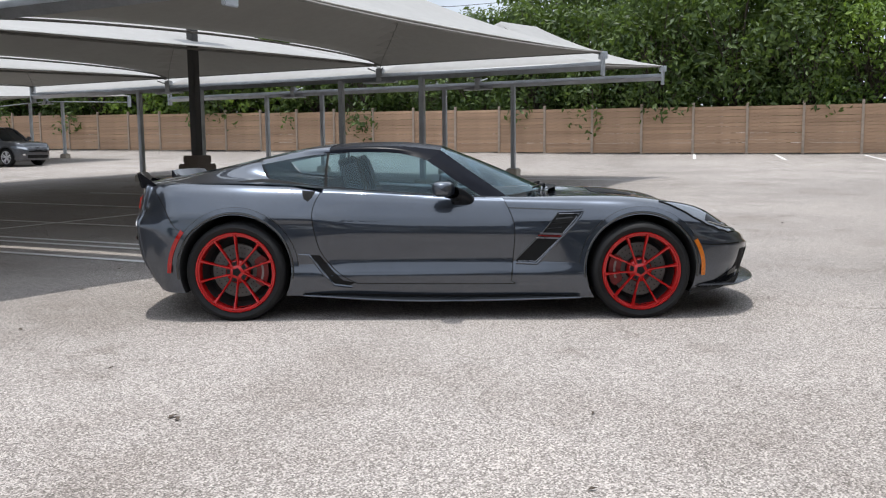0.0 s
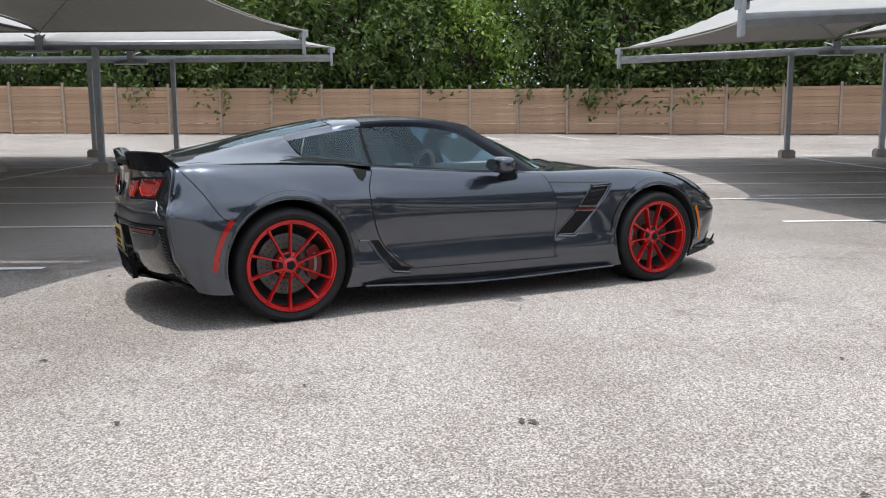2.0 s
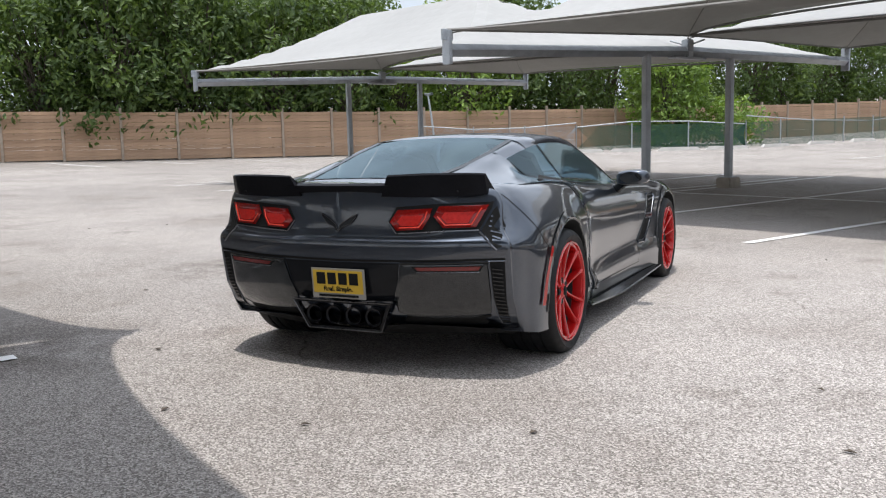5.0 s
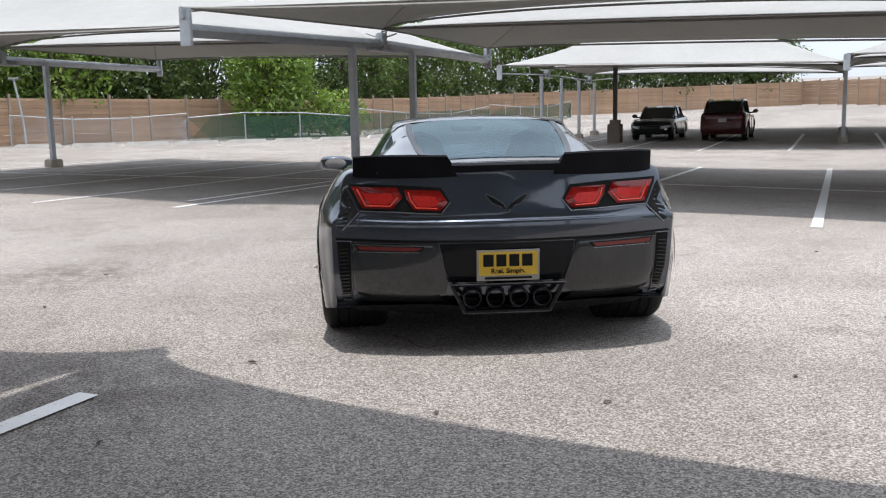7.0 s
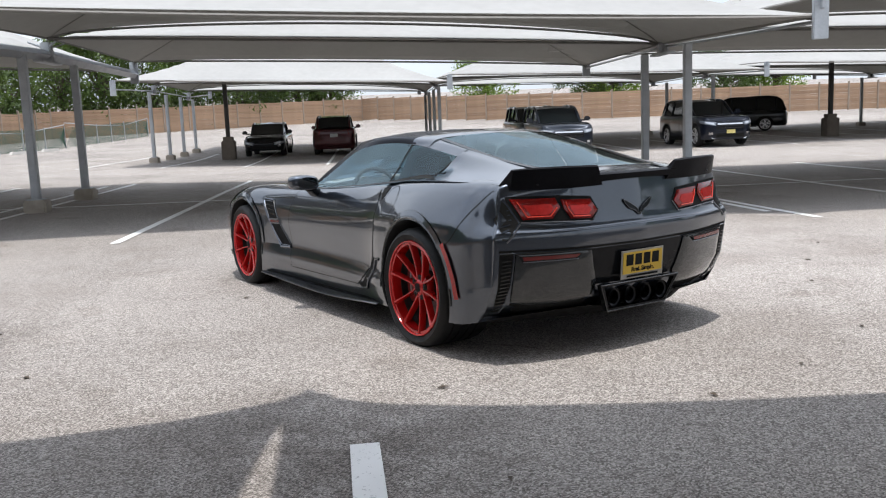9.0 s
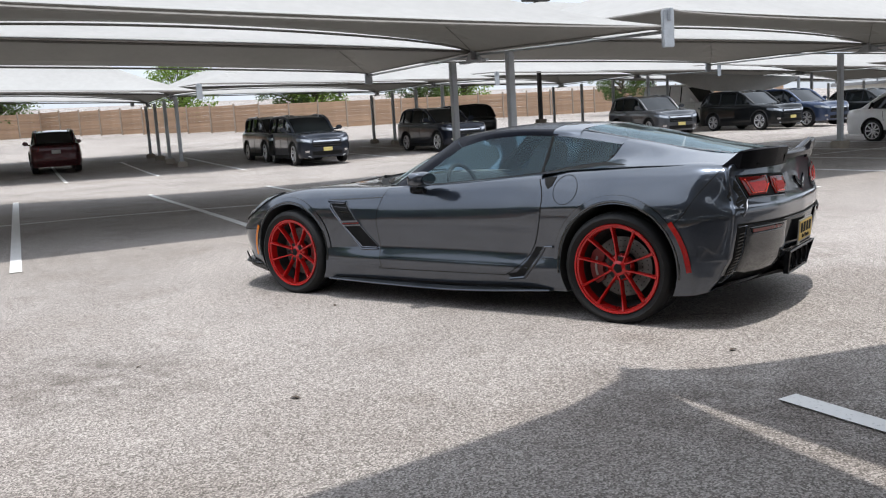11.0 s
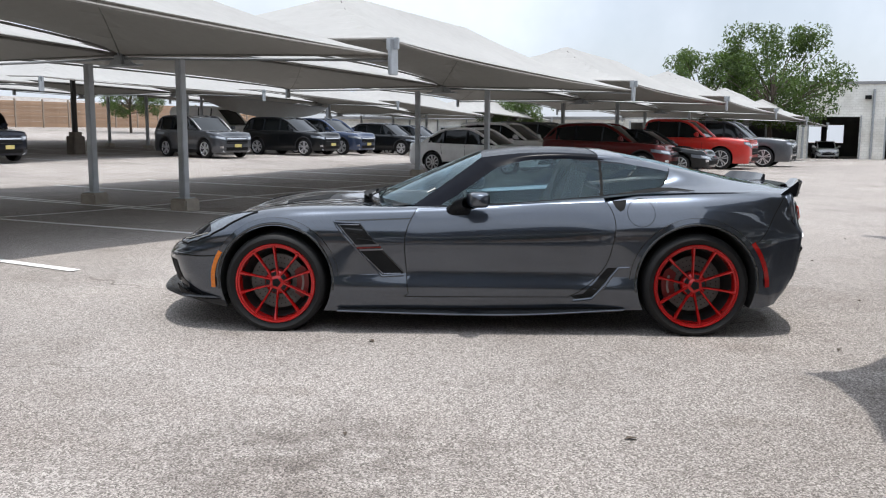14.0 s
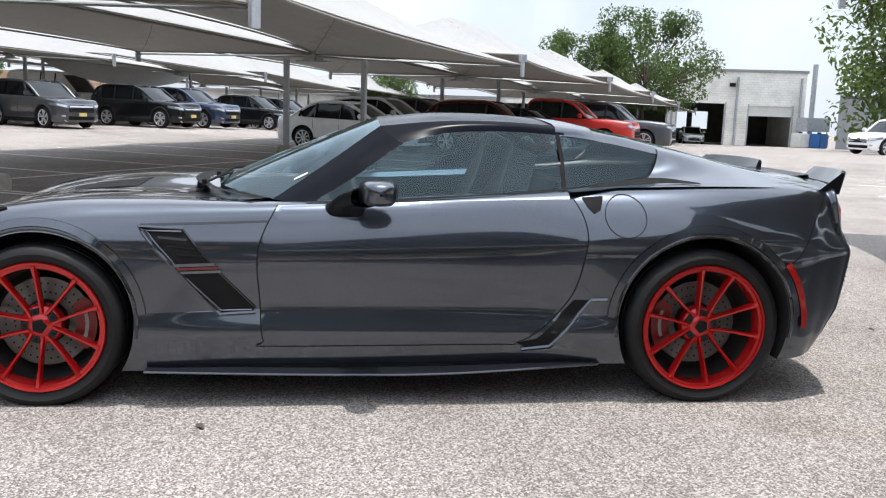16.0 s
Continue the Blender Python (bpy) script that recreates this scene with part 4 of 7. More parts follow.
        bead("scoop_lip", [(-0.58, 0.216), (-0.70, 0.232), (-0.785, 0.33), (-0.865, 0.438), (-0.93, 0.442)], side, 0.009, M_PAINT, body, 0.004)
        # fuel flap on the driver's side only
        if s > 0:
            ring = [(-1.003 + 0.086 * math.cos(w), 0.79 + 0.086 * math.sin(w)) for w in (2 * math.pi * k / 48 for k in range(49))]
            strip("fuel_flap", ring, side, 0.0032, M_BLACK, body, 0.0015, "round fuel flap seam", flat=True)
        # markers
        mk = [(1.708, 0.525), (1.742, 0.46), (1.763, 0.38), (1.765, 0.285)]
        strip("front_marker", mk, side, 0.028, M_AMBER, body, 0.012, "amber side marker")
        mk = [(-1.695, 0.61), (-1.745, 0.53), (-1.782, 0.43), (-1.797, 0.33)]
        strip("rear_marker", mk, side, 0.028, M_LAMP_RED, body, 0.012, "red side marker")
        strip("bumper_seam", [(-1.93, 0.885), (-1.84, 0.77), (-1.755, 0.64), (-1.67, 0.585)], side, 0.005, M_BLACK, body, 0.001)
        strip("bumper_seam", [(1.69, 0.52), (1.74, 0.497), (1.84, 0.487), (1.95, 0.487), (2.05, 0.487)], side, 0.008, M_BLACK, body, 0.001)
        # arch lips and flare grooves, drawn in the darkened body paint
        for x, _, z, rad, _ in WHEELS:
            r = rad + 0.05
            arc = [(x + r * math.cos(w), z + 0.012 + r * math.sin(w)) for w in (math.radians(a) for a in range(-8, 189, 7))]
            bead("arch_lip", arc, side, 0.008, M_PAINT_SHADED, body, 0.001)
            wide = [(x + (r + 0.020) * math.cos(w), z + 0.012 + (r + 0.020) * math.sin(w)) for w in (math.radians(a) for a in range(4, 177, 5))]
            strip("arch_flare", wide, side, 0.028, M_PAINT, body, 0.0075, flat=True)
            edge = [(x + (r + 0.036) * math.cos(w), z + 0.012 + (r + 0.036) * math.sin(w)) for w in (math.radians(a) for a in range(4, 177, 5))]
            strip("flare_groove", edge, side, 0.005, M_PAINT_SHADED, body, 0.002, flat=True)
        # side skirt
        bm = bmesh.new()
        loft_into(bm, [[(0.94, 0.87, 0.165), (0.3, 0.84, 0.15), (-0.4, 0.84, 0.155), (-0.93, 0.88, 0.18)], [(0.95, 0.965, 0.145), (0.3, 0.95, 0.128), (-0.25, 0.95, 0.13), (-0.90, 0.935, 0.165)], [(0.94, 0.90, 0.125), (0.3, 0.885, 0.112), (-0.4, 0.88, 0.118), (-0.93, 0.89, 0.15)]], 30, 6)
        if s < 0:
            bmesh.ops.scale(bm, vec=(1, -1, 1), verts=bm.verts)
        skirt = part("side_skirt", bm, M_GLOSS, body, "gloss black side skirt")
        bm = bmesh.new()
        tube_into(bm, spline([(0.95, 0.962 * s, 0.148), (0.3, 0.947 * s, 0.131), (-0.25, 0.947 * s, 0.133), (-0.90, 0.932 * s, 0.168)], 24), 0.005, 6)
        part("skirt_edge", bm, M_PAINT, skirt)

    # --- greenhouse ---
    def both(name, curves, nu, nv, material, parent=root, label="", depth=0.0):
        for s in (1, -1):
            bm = bmesh.new()
            loft_into(bm, [[(x, y * s, z) for x, y, z in c] for c in curves], nu, nv)
            bmesh.ops.recalc_face_normals(bm, faces=bm.faces)
            if depth:
                thicken(bm, depth)
            part(name, bm, material, parent, label)

    def one(name, curves, nu, nv, material, label="", parent=root):
        bm = bmesh.new()
        loft_into(bm, curves, nu, nv, mirror=True)
        tidy(bm, 1e-3)
        return part(name, bm, material, parent, label)

    rail = [(0.02, 0.50, 1.128), (-0.26, 0.51, 1.158), (-0.54, 0.51, 1.163), (-0.80, 0.505, 1.15)]
    glass_top = [(0.30, 0.775, 0.815), (0.12, 0.70, 0.925), (-0.08, 0.61, 1.06), (-0.28, 0.567, 1.108), (-0.54, 0.552, 1.12), (-0.76, 0.55, 1.113)]
    glass_low = [(0.30, 0.775, 0.812), (0.1, 0.773, 0.82), (-0.12, 0.766, 0.832), (-0.35, 0.755, 0.85), (-0.57, 0.742, 0.868), (-0.76, 0.727, 0.884)]
    shield_edge = [(0.47, 0.70, 0.815), (0.25, 0.615, 0.965), (0.02, 0.50, 1.128)]
    shield_mid = [(0.70, 0.40, 0.838), (0.36, 0.36, 1.0), (0.02, 0.28, 1.152)]
    shield_line = [(0.78, 0, 0.845), (0.40, 0, 1.01), (0.02, 0, 1.162)]
    one("windscreen", [shield_edge, shield_mid, shield_line], 14, 12, M_GLASS, "tinted windscreen")
    bm = bmesh.new()
    mid_, run, up = Vector((0.355, 0.627, 0.906)), Vector((-0.89, 0.03, 0.46)) * 0.032, Vector((0.42, 0.37, 0.83))
    across = up.cross(run).normalized() * 0.007
    prism_into(bm, [mid_ + up * 0.003 + a * run + b * across for a, b in ((-1, -1), (1, -1), (1, 1), (-1, 1))], up * 0.0015)
    part("windscreen_sticker", bm, M_WHITEMETAL, root, "small white sticker", smooth=False)
    both("side_window", [glass_low, glass_top], 24, 6, M_GLASS_DARK, label="tinted door window")
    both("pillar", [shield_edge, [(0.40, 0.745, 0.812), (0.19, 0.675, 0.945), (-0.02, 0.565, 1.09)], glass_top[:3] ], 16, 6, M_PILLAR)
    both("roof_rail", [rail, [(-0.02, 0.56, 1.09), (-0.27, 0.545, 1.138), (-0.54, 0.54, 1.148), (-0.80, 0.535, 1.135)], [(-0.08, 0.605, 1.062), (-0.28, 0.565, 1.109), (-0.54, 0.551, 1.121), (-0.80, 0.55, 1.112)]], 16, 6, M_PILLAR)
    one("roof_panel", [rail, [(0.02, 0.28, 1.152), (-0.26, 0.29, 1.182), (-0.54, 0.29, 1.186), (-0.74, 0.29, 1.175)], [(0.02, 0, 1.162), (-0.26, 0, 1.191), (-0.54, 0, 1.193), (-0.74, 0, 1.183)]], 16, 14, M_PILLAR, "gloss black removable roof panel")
    hoop = [[(-0.76, 0.552, 1.112), (-0.86, 0.552, 1.104), (-0.95, 0.55, 1.092)], [(-0.76, 0.508, 1.153), (-0.85, 0.505, 1.146), (-0.94, 0.47, 1.14)], [(-0.74, 0.29, 1.178), (-0.84, 0.29, 1.172), (-0.93, 0.29, 1.157)], [(-0.74, 0, 1.187), (-0.84, 0, 1.18), (-0.93, 0, 1.165)]]
    one("roof_hoop", hoop, 8, 24, M_PAINT)
    hatch_edge = [(-0.94, 0.46, 1.139), (-1.24, 0.455, 1.075), (-1.55, 0.43, 1.008), (-1.86, 0.38, 0.957)]
    one("rear_window", [hatch_edge, [(-0.93, 0.24, 1.16), (-1.25, 0.24, 1.095), (-1.56, 0.22, 1.025), (-1.88, 0.2, 0.962)], [(-0.93, 0, 1.164), (-1.26, 0, 1.10), (-1.57, 0, 1.03), (-1.885, 0, 0.965)]], 20, 14, M_GLASS_REAR, "sloping rear hatch glass")
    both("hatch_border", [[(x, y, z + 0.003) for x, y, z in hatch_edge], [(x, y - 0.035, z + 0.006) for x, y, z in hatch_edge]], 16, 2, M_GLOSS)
    q_top = [(-0.775, 0.551, 1.112), (-1.0, 0.547, 1.083), (-1.24, 0.537, 1.04)]
    q_low = [(-0.775, 0.727, 0.886), (-0.98, 0.68, 0.912), (-1.17, 0.63, 0.940)]
    both("quarter_window", [q_low, q_top], 12, 6, M_GLASS_DARK, label="dark tinted quarter window")
    both("side_window_seam", [[(-0.758, 0.730, 0.886), (-0.766, 0.642, 1.0), (-0.760, 0.553, 1.116)], [(-0.776, 0.729, 0.887), (-0.782, 0.642, 1.002), (-0.777, 0.554, 1.114)]], 8, 1, M_BLACK)
    both("roof_flank", [q_top, [(-0.86, 0.50, 1.135), (-1.05, 0.49, 1.112), (-1.25, 0.475, 1.072)], hatch_edge[:2]], 12, 5, M_PAINT)
    hip = [(-0.98, 0.765, 0.900), (-1.25, 0.79, 0.914), (-1.55, 0.79, 0.92), (-1.80, 0.765, 0.917), (-2.0, 0.72, 0.907)]
    sail_a = [(-1.17, 0.633, 0.938), (-1.36, 0.655, 0.958), (-1.58, 0.65, 0.954), (-1.80, 0.625, 0.940), (-2.02, 0.58, 0.924)]
    sail_b = [(-1.245, 0.535, 1.042), (-1.40, 0.528, 1.024), (-1.60, 0.513, 0.988), (-1.81, 0.483, 0.956), (-2.03, 0.44, 0.932)]
    sail_c = [(-1.24, 0.457, 1.076), (-1.42, 0.442, 1.040), (-1.60, 0.422, 1.0), (-1.80, 0.392, 0.965), (-2.03, 0.36, 0.938)]
    both("rear_quarter", [hip, sail_a, sail_b, sail_c], 28, 18, M_PAINT)
    both("quarter_sill", [[(-0.78, 0.727, 0.885), (-0.98, 0.68, 0.911), (-1.17, 0.632, 0.939)], [(-0.78, 0.80, 0.880), (-0.98, 0.768, 0.899), (-1.09, 0.70, 0.918)]], 10, 3, M_PAINT)
    both("quarter_intake", [[(-0.86, 0.775, 0.898), (-1.05, 0.757, 0.911), (-1.2, 0.757, 0.925), (-1.36, 0.778, 0.926)], [(-0.88, 0.735, 0.908), (-1.05, 0.712, 0.931), (-1.2, 0.715, 0.945), (-1.36, 0.765, 0.930)]], 10, 2, M_BLACK)
    one("tail_deck", [[(-1.86, 0.385, 0.953), (-1.95, 0.41, 0.94), (-2.05, 0.40, 0.935)], [(-1.88, 0.2, 0.959), (-1.97, 0.2, 0.947), (-2.07, 0.2, 0.94)], [(-1.885, 0, 0.962), (-1.98, 0, 0.95), (-2.08, 0, 0.942)]], 6, 10, M_PAINT)
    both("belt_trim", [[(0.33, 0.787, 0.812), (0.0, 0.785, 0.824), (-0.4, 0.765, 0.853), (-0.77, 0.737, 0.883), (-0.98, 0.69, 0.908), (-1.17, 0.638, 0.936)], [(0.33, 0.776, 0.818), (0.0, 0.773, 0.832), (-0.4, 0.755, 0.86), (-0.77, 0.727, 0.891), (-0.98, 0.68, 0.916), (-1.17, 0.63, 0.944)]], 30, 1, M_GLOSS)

    # --- cabin ---
    for y in (0.36, -0.36):
        bm = bmesh.new()
        loft_into(bm, [[(-0.05, y - 0.24, 0.50), (-0.42, y - 0.24, 0.50), (-0.60, y - 0.22, 0.75), (-0.70, y - 0.13, 1.02)], [(-0.02, y, 0.47), (-0.40, y, 0.46), (-0.62, y, 0.74), (-0.73, y, 1.06)], [(-0.05, y + 0.24, 0.50), (-0.42, y + 0.24, 0.50), (-0.60, y + 0.22, 0.75), (-0.70, y + 0.13, 1.02)]], 18, 8)
        bmesh.ops.recalc_face_normals(bm, faces=bm.faces)
        thicken(bm, 0.12)
        part("seat", bm, M_LEATHER, root, "black leather bucket seat")
    bm = bmesh.new()
    loft_into(bm, [[(0.62, -0.64, 0.80), (0.64, 0, 0.84), (0.62, 0.64, 0.80)], [(0.36, -0.64, 0.80), (0.36, 0, 0.82), (0.36, 0.64, 0.82)], [(0.26, -0.64, 0.68), (0.24, 0, 0.70), (0.26, 0.64, 0.68)], [(0.38, -0.64, 0.34), (0.38, 0, 0.34), (0.38, 0.64, 0.34)]], 12, 12)
    part("dashboard", bm, M_LEATHER, root, "black dashboard")
    bm = bmesh.new()
    ring = [(0.10 + 0.05 * math.sin(w), 0.36 + 0.18 * math.cos(w), 0.76 + 0.17 * math.sin(w)) for w in (2 * math.pi * k / 24 for k in range(25))]
    tube_into(bm, ring, 0.016)
    box_into(bm, (0.09, 0.20, 0.745), (0.13, 0.52, 0.775))
    part("steering_wheel", bm, M_LEATHER, root)
    bm = bmesh.new()
    box_into(bm, (-0.80, -0.60, 0.74), (-0.76, 0.60, 0.93))
    part("rear_bulkhead", bm, M_LEATHER, root, bevel=0.02)
    bm = bmesh.new()
    loft_into(bm, [[(0.06, -0.10, 1.08), (0.06, 0.10, 1.08)], [(0.05, -0.12, 1.115), (0.05, 0.12, 1.115)]], 6, 2)
    thicken(bm, 0.02)
    part("rear_view_mirror", bm, M_LEATHER, root)

    # --- mirrors ---
    for s in (1, -1):
        bm = bmesh.new()
        secs = [(0.08, 0.84, 0.862, 0.035, 0.034), (0.06, 0.875, 0.868, 0.062, 0.046), (0.04, 0.95, 0.874, 0.070, 0.052), (0.035, 1.03, 0.876, 0.058, 0.046), (0.035, 1.06, 0.876, 0.03, 0.030), (0.035, 1.068, 0.876, 0.004, 0.004)]
        soft = lambda v: math.copysign(abs(v) ** 0.6, v)
        loops = [[(x + a * soft(math.cos(w)), y * s, z + b * soft(math.sin(w))) for w in (2 * math.pi * k / 16 for k in range(17))] for x, y, z, a, b in secs]
        loft_into(bm, loops, 32, 15)
        tidy(bm)
        m = part("door_mirror", bm, M_PAINT, root)
        bm = bmesh.new()
        loops = [[(x + a * soft(math.cos(w)), y * s, z + b * soft(math.sin(w)) + c * math.cos(w)) for w in (2 * math.pi * k / 14 for k in range(15))] for x, y, z, a, b, c in ((0.19, 0.775, 0.775, 0.075, 0.040, 0.0), (0.17, 0.82, 0.79, 0.075, 0.036, 0.0), (0.14, 0.87, 0.830, 0.062, 0.036, 0.0), (0.09, 0.91, 0.852, 0.058, 0.038, 0.0))]
        loft_into(bm, loops, 28, 12)
        tidy(bm)
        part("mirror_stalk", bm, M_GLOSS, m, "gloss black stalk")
        bm = bmesh.new()
        bmesh.ops.create_circle(bm, cap_ends=True, segments=20, radius=1)
        for v in bm.verts:
            v.co = Vector((-0.033, (0.955 + v.co.x * 0.075) * s, 0.874 + v.co.y * 0.038))
        part("mirror_glass", bm, M_MIRROR, m)

    # --- tail ---
    tail = lambda y, z, lift=0.0: on_end(y, z, lift, -1)
    for s in (1, -1):
        lamp_box = [(0.768, 0.856), (0.765, 0.83), (0.712, 0.724), (0.56, 0.720), (0.45, 0.714), (0.316, 0.708), (0.272, 0.763), (0.314, 0.834), (0.50, 0.848)]
        bezel = panel("tail_lamp", [(y * s, z) for y, z in lamp_box], tail, M_BLACK, root, 0.004, "twin red tail lamp in a black bezel")
        bead("bezel_edge", [(y * s, z) for y, z in lamp_box[2:7]], tail, 0.0028, M_EDGE, bezel, 0.006)
        for outline in ([(0.752, 0.843), (0.528, 0.838), (0.503, 0.79), (0.55, 0.735), (0.70, 0.738)], [(0.494, 0.828), (0.322, 0.82), (0.284, 0.763), (0.322, 0.722), (0.448, 0.728), (0.482, 0.78)]):
            n = len(outline)
            lens = panel("lens", [(y * s, z) for y, z in outline], tail, M_LAMP_DARK, bezel, 0.010, bulge=0.006, reach=0.03, cells=0.025)
            cy, cz = sum(p[0] for p in outline) / n, sum(p[1] for p in outline) / n
            ring = [((cy + (y - cy) * 0.80) * s, cz + (z - cz) * 0.74) for y, z in outline]
            bead("light_guide", ring[n - 3 :] + ring[:1], tail, 0.0035, M_LAMP_GUIDE, lens, 0.0155)
            panel("reflector", [((cy + (y - cy) * 0.62) * s, cz - 0.004 + (z - cz) * 0.5) for y, z in outline], tail, M_LAMP_GUIDE2, lens, 0.0175)
        # corner louvres beside the lamp, over a black panel for the shade behind
        vent = panel("corner_vent", [(y * s, z) for y, z in [(0.785, 0.835), (0.772, 0.82), (0.722, 0.722), (0.80, 0.640), (0.822, 0.645), (0.815, 0.74)]], tail, M_BLACK, root, 0.003)
        bead("fold_line", [(0.715 * s, 0.716), (0.80 * s, 0.632)], tail, 0.004, M_EDGE, vent, 0.004)
        for k in range(6):
            z = 0.668 + 0.023 * k
            strip("louvre", [((0.786 - 0.010 * min(k, 3) + 0.004 * max(0, k - 3)) * s, z + 0.006), (0.816 * s, z - 0.006)], tail, 0.006, M_PAINT, vent, 0.009, flat=True)
        # lower corner vent, its inner shade a flat black panel
        vent = panel("bumper_vent", [(y * s, z) for y, z in [(0.832, 0.575), (0.765, 0.575), (0.768, 0.40), (0.775, 0.262), (0.81, 0.262), (0.826, 0.40)]], tail, M_BLACK, root, 0.003)
        bead("vent_frame", [(y * s, z) for y, z in [(0.832, 0.578), (0.760, 0.578), (0.762, 0.40), (0.770, 0.256), (0.812, 0.256)]], tail, 0.0035, M_PAINT, vent, 0.005)
        for k in range(14):
            z = 0.287 + 0.0195 * k
            strip("louvre", [(0.776 * s, z), (0.822 * s, z - 0.006)], tail, 0.0065, M_CARBON, vent, 0.012, flat=True)
        # painted lower panel that stands proud of the plate recess, with a reflector bar
        # the shadow it mirrors is put into a darker copy of the body paint
        low = panel("bumper_panel", [(y * s, z) for y, z in [(0.755, 0.566), (0.60, 0.563), (0.40, 0.560), (0.340, 0.557), (0.315, 0.46), (0.285, 0.378), (0.30, 0.312), (0.36, 0.294), (0.50, 0.288), (0.66, 0.292), (0.742, 0.315), (0.757, 0.40)]], tail, M_PAINT_SHADED, root, 0.012, "glossy lower bumper panel, body paint darkened for mirrored shadow", cells=0.03, bulge=0.007, reach=0.03)
        bead("panel_edge", [(y * s, z) for y, z in [(0.757, 0.570), (0.60, 0.567), (0.336, 0.561)]], tail, 0.004, M_BLACK, low, 0.008)
        bar = panel("reflector", [(y * s, z) for y, z in [(0.742, 0.560), (0.40, 0.552), (0.425, 0.527), (0.725, 0.531)]], tail, M_BLACK, low, 0.021, "dark red reflector bar in a black frame", cells=0.06)
        panel("reflector_lens", [(y * s, z) for y, z in [(0.730, 0.555), (0.418, 0.548), (0.436, 0.531), (0.718, 0.535)]], tail, M_LAMP_BAR, bar, 0.0235, cells=0.06)
        bead("reflector_edge", [(0.722 * s, 0.527), (0.426 * s, 0.523)], tail, 0.0018, M_EDGE, low, 0.0215)
    # black strips stand in for the shadow tucked under the bumper panels
    for s in (1, -1):
        panel("lower_valance", [(y * s, z) for y, z in [(0.742, 0.305), (0.50, 0.285), (0.335, 0.296), (0.30, 0.255), (0.70, 0.250)]], tail, M_BLACK, root, 0.0045)
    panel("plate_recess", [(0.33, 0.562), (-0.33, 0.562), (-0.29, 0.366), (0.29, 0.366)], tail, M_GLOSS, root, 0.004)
    strip("bumper_crease", [(0.835, 0.587), (0.4, 0.576), (0, 0.572), (-0.4, 0.576), (-0.835, 0.587)], tail, 0.010, M_BLACK, root, 0.003)
    # number plate with dealer card
    px = -2.188
    bm = bmesh.new()
    prism_into(bm, [(px, 0.153, 0.378), (px, -0.153, 0.378), (px, -0.153, 0.53), (px, 0.153, 0.53)], (-0.006, 0, 0))
    for v in bm.verts:
        v.co.x -= (0.53 - v.co.z) * -0.08
    plate = part("licence_plate", bm, M_PLATE_RIM, root, "yellow dealer plate in a pale frame", bevel=0.002)
    bm = bmesh.new()
    prism_into(bm, [(px - 0.006, 0.143, 0.405), (px - 0.006, -0.143, 0.405), (px - 0.006, -0.143, 0.52), (px - 0.006, 0.143, 0.52)], (-0.003, 0, 0))
    for v in bm.verts:
        v.co.x -= (0.53 - v.co.z) * -0.08
    part("plate_card", bm, M_PLATE, plate)
    # the dealer's name and address are plain bars, the motto can be read
    for y0, y1, z0, z1 in ((0.122, 0.071, 0.449, 0.509), (0.058, 0.009, 0.449, 0.509), (-0.005, -0.054, 0.449, 0.509), (-0.067, -0.118, 0.449, 0.509), (0.115, -0.115, 0.386, 0.397)):
        bm = bmesh.new()
        prism_into(bm, [(px - 0.0085 + (0.53 - z) * 0.08, y, z) for y, z in ((y0, z0), (y1, z0), (y1, z1), (y0, z1))], (-0.0012, 0, 0))
        part("lettering", bm, M_BLACK, plate, bevel=0.0)
    for text, size, z in (("Real. Simple.", 0.033, 0.4165),):
        fc = bpy.data.curves.new("lettering", "FONT")
        fc.body, fc.size, fc.align_x, fc.extrude, fc.offset = text, size, "CENTER", 0.0008, 0.0009
        fo = bpy.data.objects.new("lettering", fc)
        scene.collection.objects.link(fo)
        bpy.context.view_layer.update()
        me = bpy.data.meshes.new_from_object(fo.evaluated_get(bpy.context.evaluated_depsgraph_get()))
        bpy.data.objects.remove(fo)
        me.materials.clear()
        me.materials.append(M_BLACK)
        t = new("lettering", me)
        t.parent = plate
        t.matrix_world = pose(px - 0.0105 + (0.53 - z) * 0.08, 0, z, 90, 0, -90) @ pose(0, 0, 0, 4.5)
    # exhaust surround and four pipes
    bm = bmesh.new()
    outer = [(-2.143, 0.285, 0.362), (-2.143, -0.285, 0.362), (-2.112, -0.215, 0.212), (-2.112, 0.215, 0.212)]
    inner = [(-2.143, 0.262, 0.350), (-2.143, -0.262, 0.350), (-2.112, -0.203, 0.224), (-2.112, 0.203, 0.224)]
    for i in range(4):
        a, b, c, d = outer[i], outer[(i + 1) % 4], inner[(i + 1) % 4], inner[i]
        prism_into(bm, [a, b, c, d], (-0.03, 0, 0))
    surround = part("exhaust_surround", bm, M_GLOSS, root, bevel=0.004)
    bm = bmesh.new()
    rim = [Vector((x - 0.031, y, z)) for x, y, z in outer]
    tube_into(bm, rim + rim[:1], 0.0035, 6)
    part("surround_edge", bm, M_PIPE_PALE, surround, "thin bright edge")
    bm = bmesh.new()
    prism_into(bm, [(-2.10, 0.255, 0.347), (-2.10, -0.255, 0.347), (-2.07, -0.20, 0.222), (-2.07, 0.20, 0.222)], (0.2, 0, 0))
    part("exhaust_cavity", bm, M_BLACK, surround)
    for y in (0.173, 0.058, -0.058, -0.173):
        bm = bmesh.new()
        turned_into(bm, [(0.038, 0), (0.047, -0.004), (0.049, -0.015), (0.049, 0.14), (0.038, 0.14), (0.038, 0)], 32, "x")
        for v in bm.verts:
            v.co += Vector((-2.143, y, 0.285))
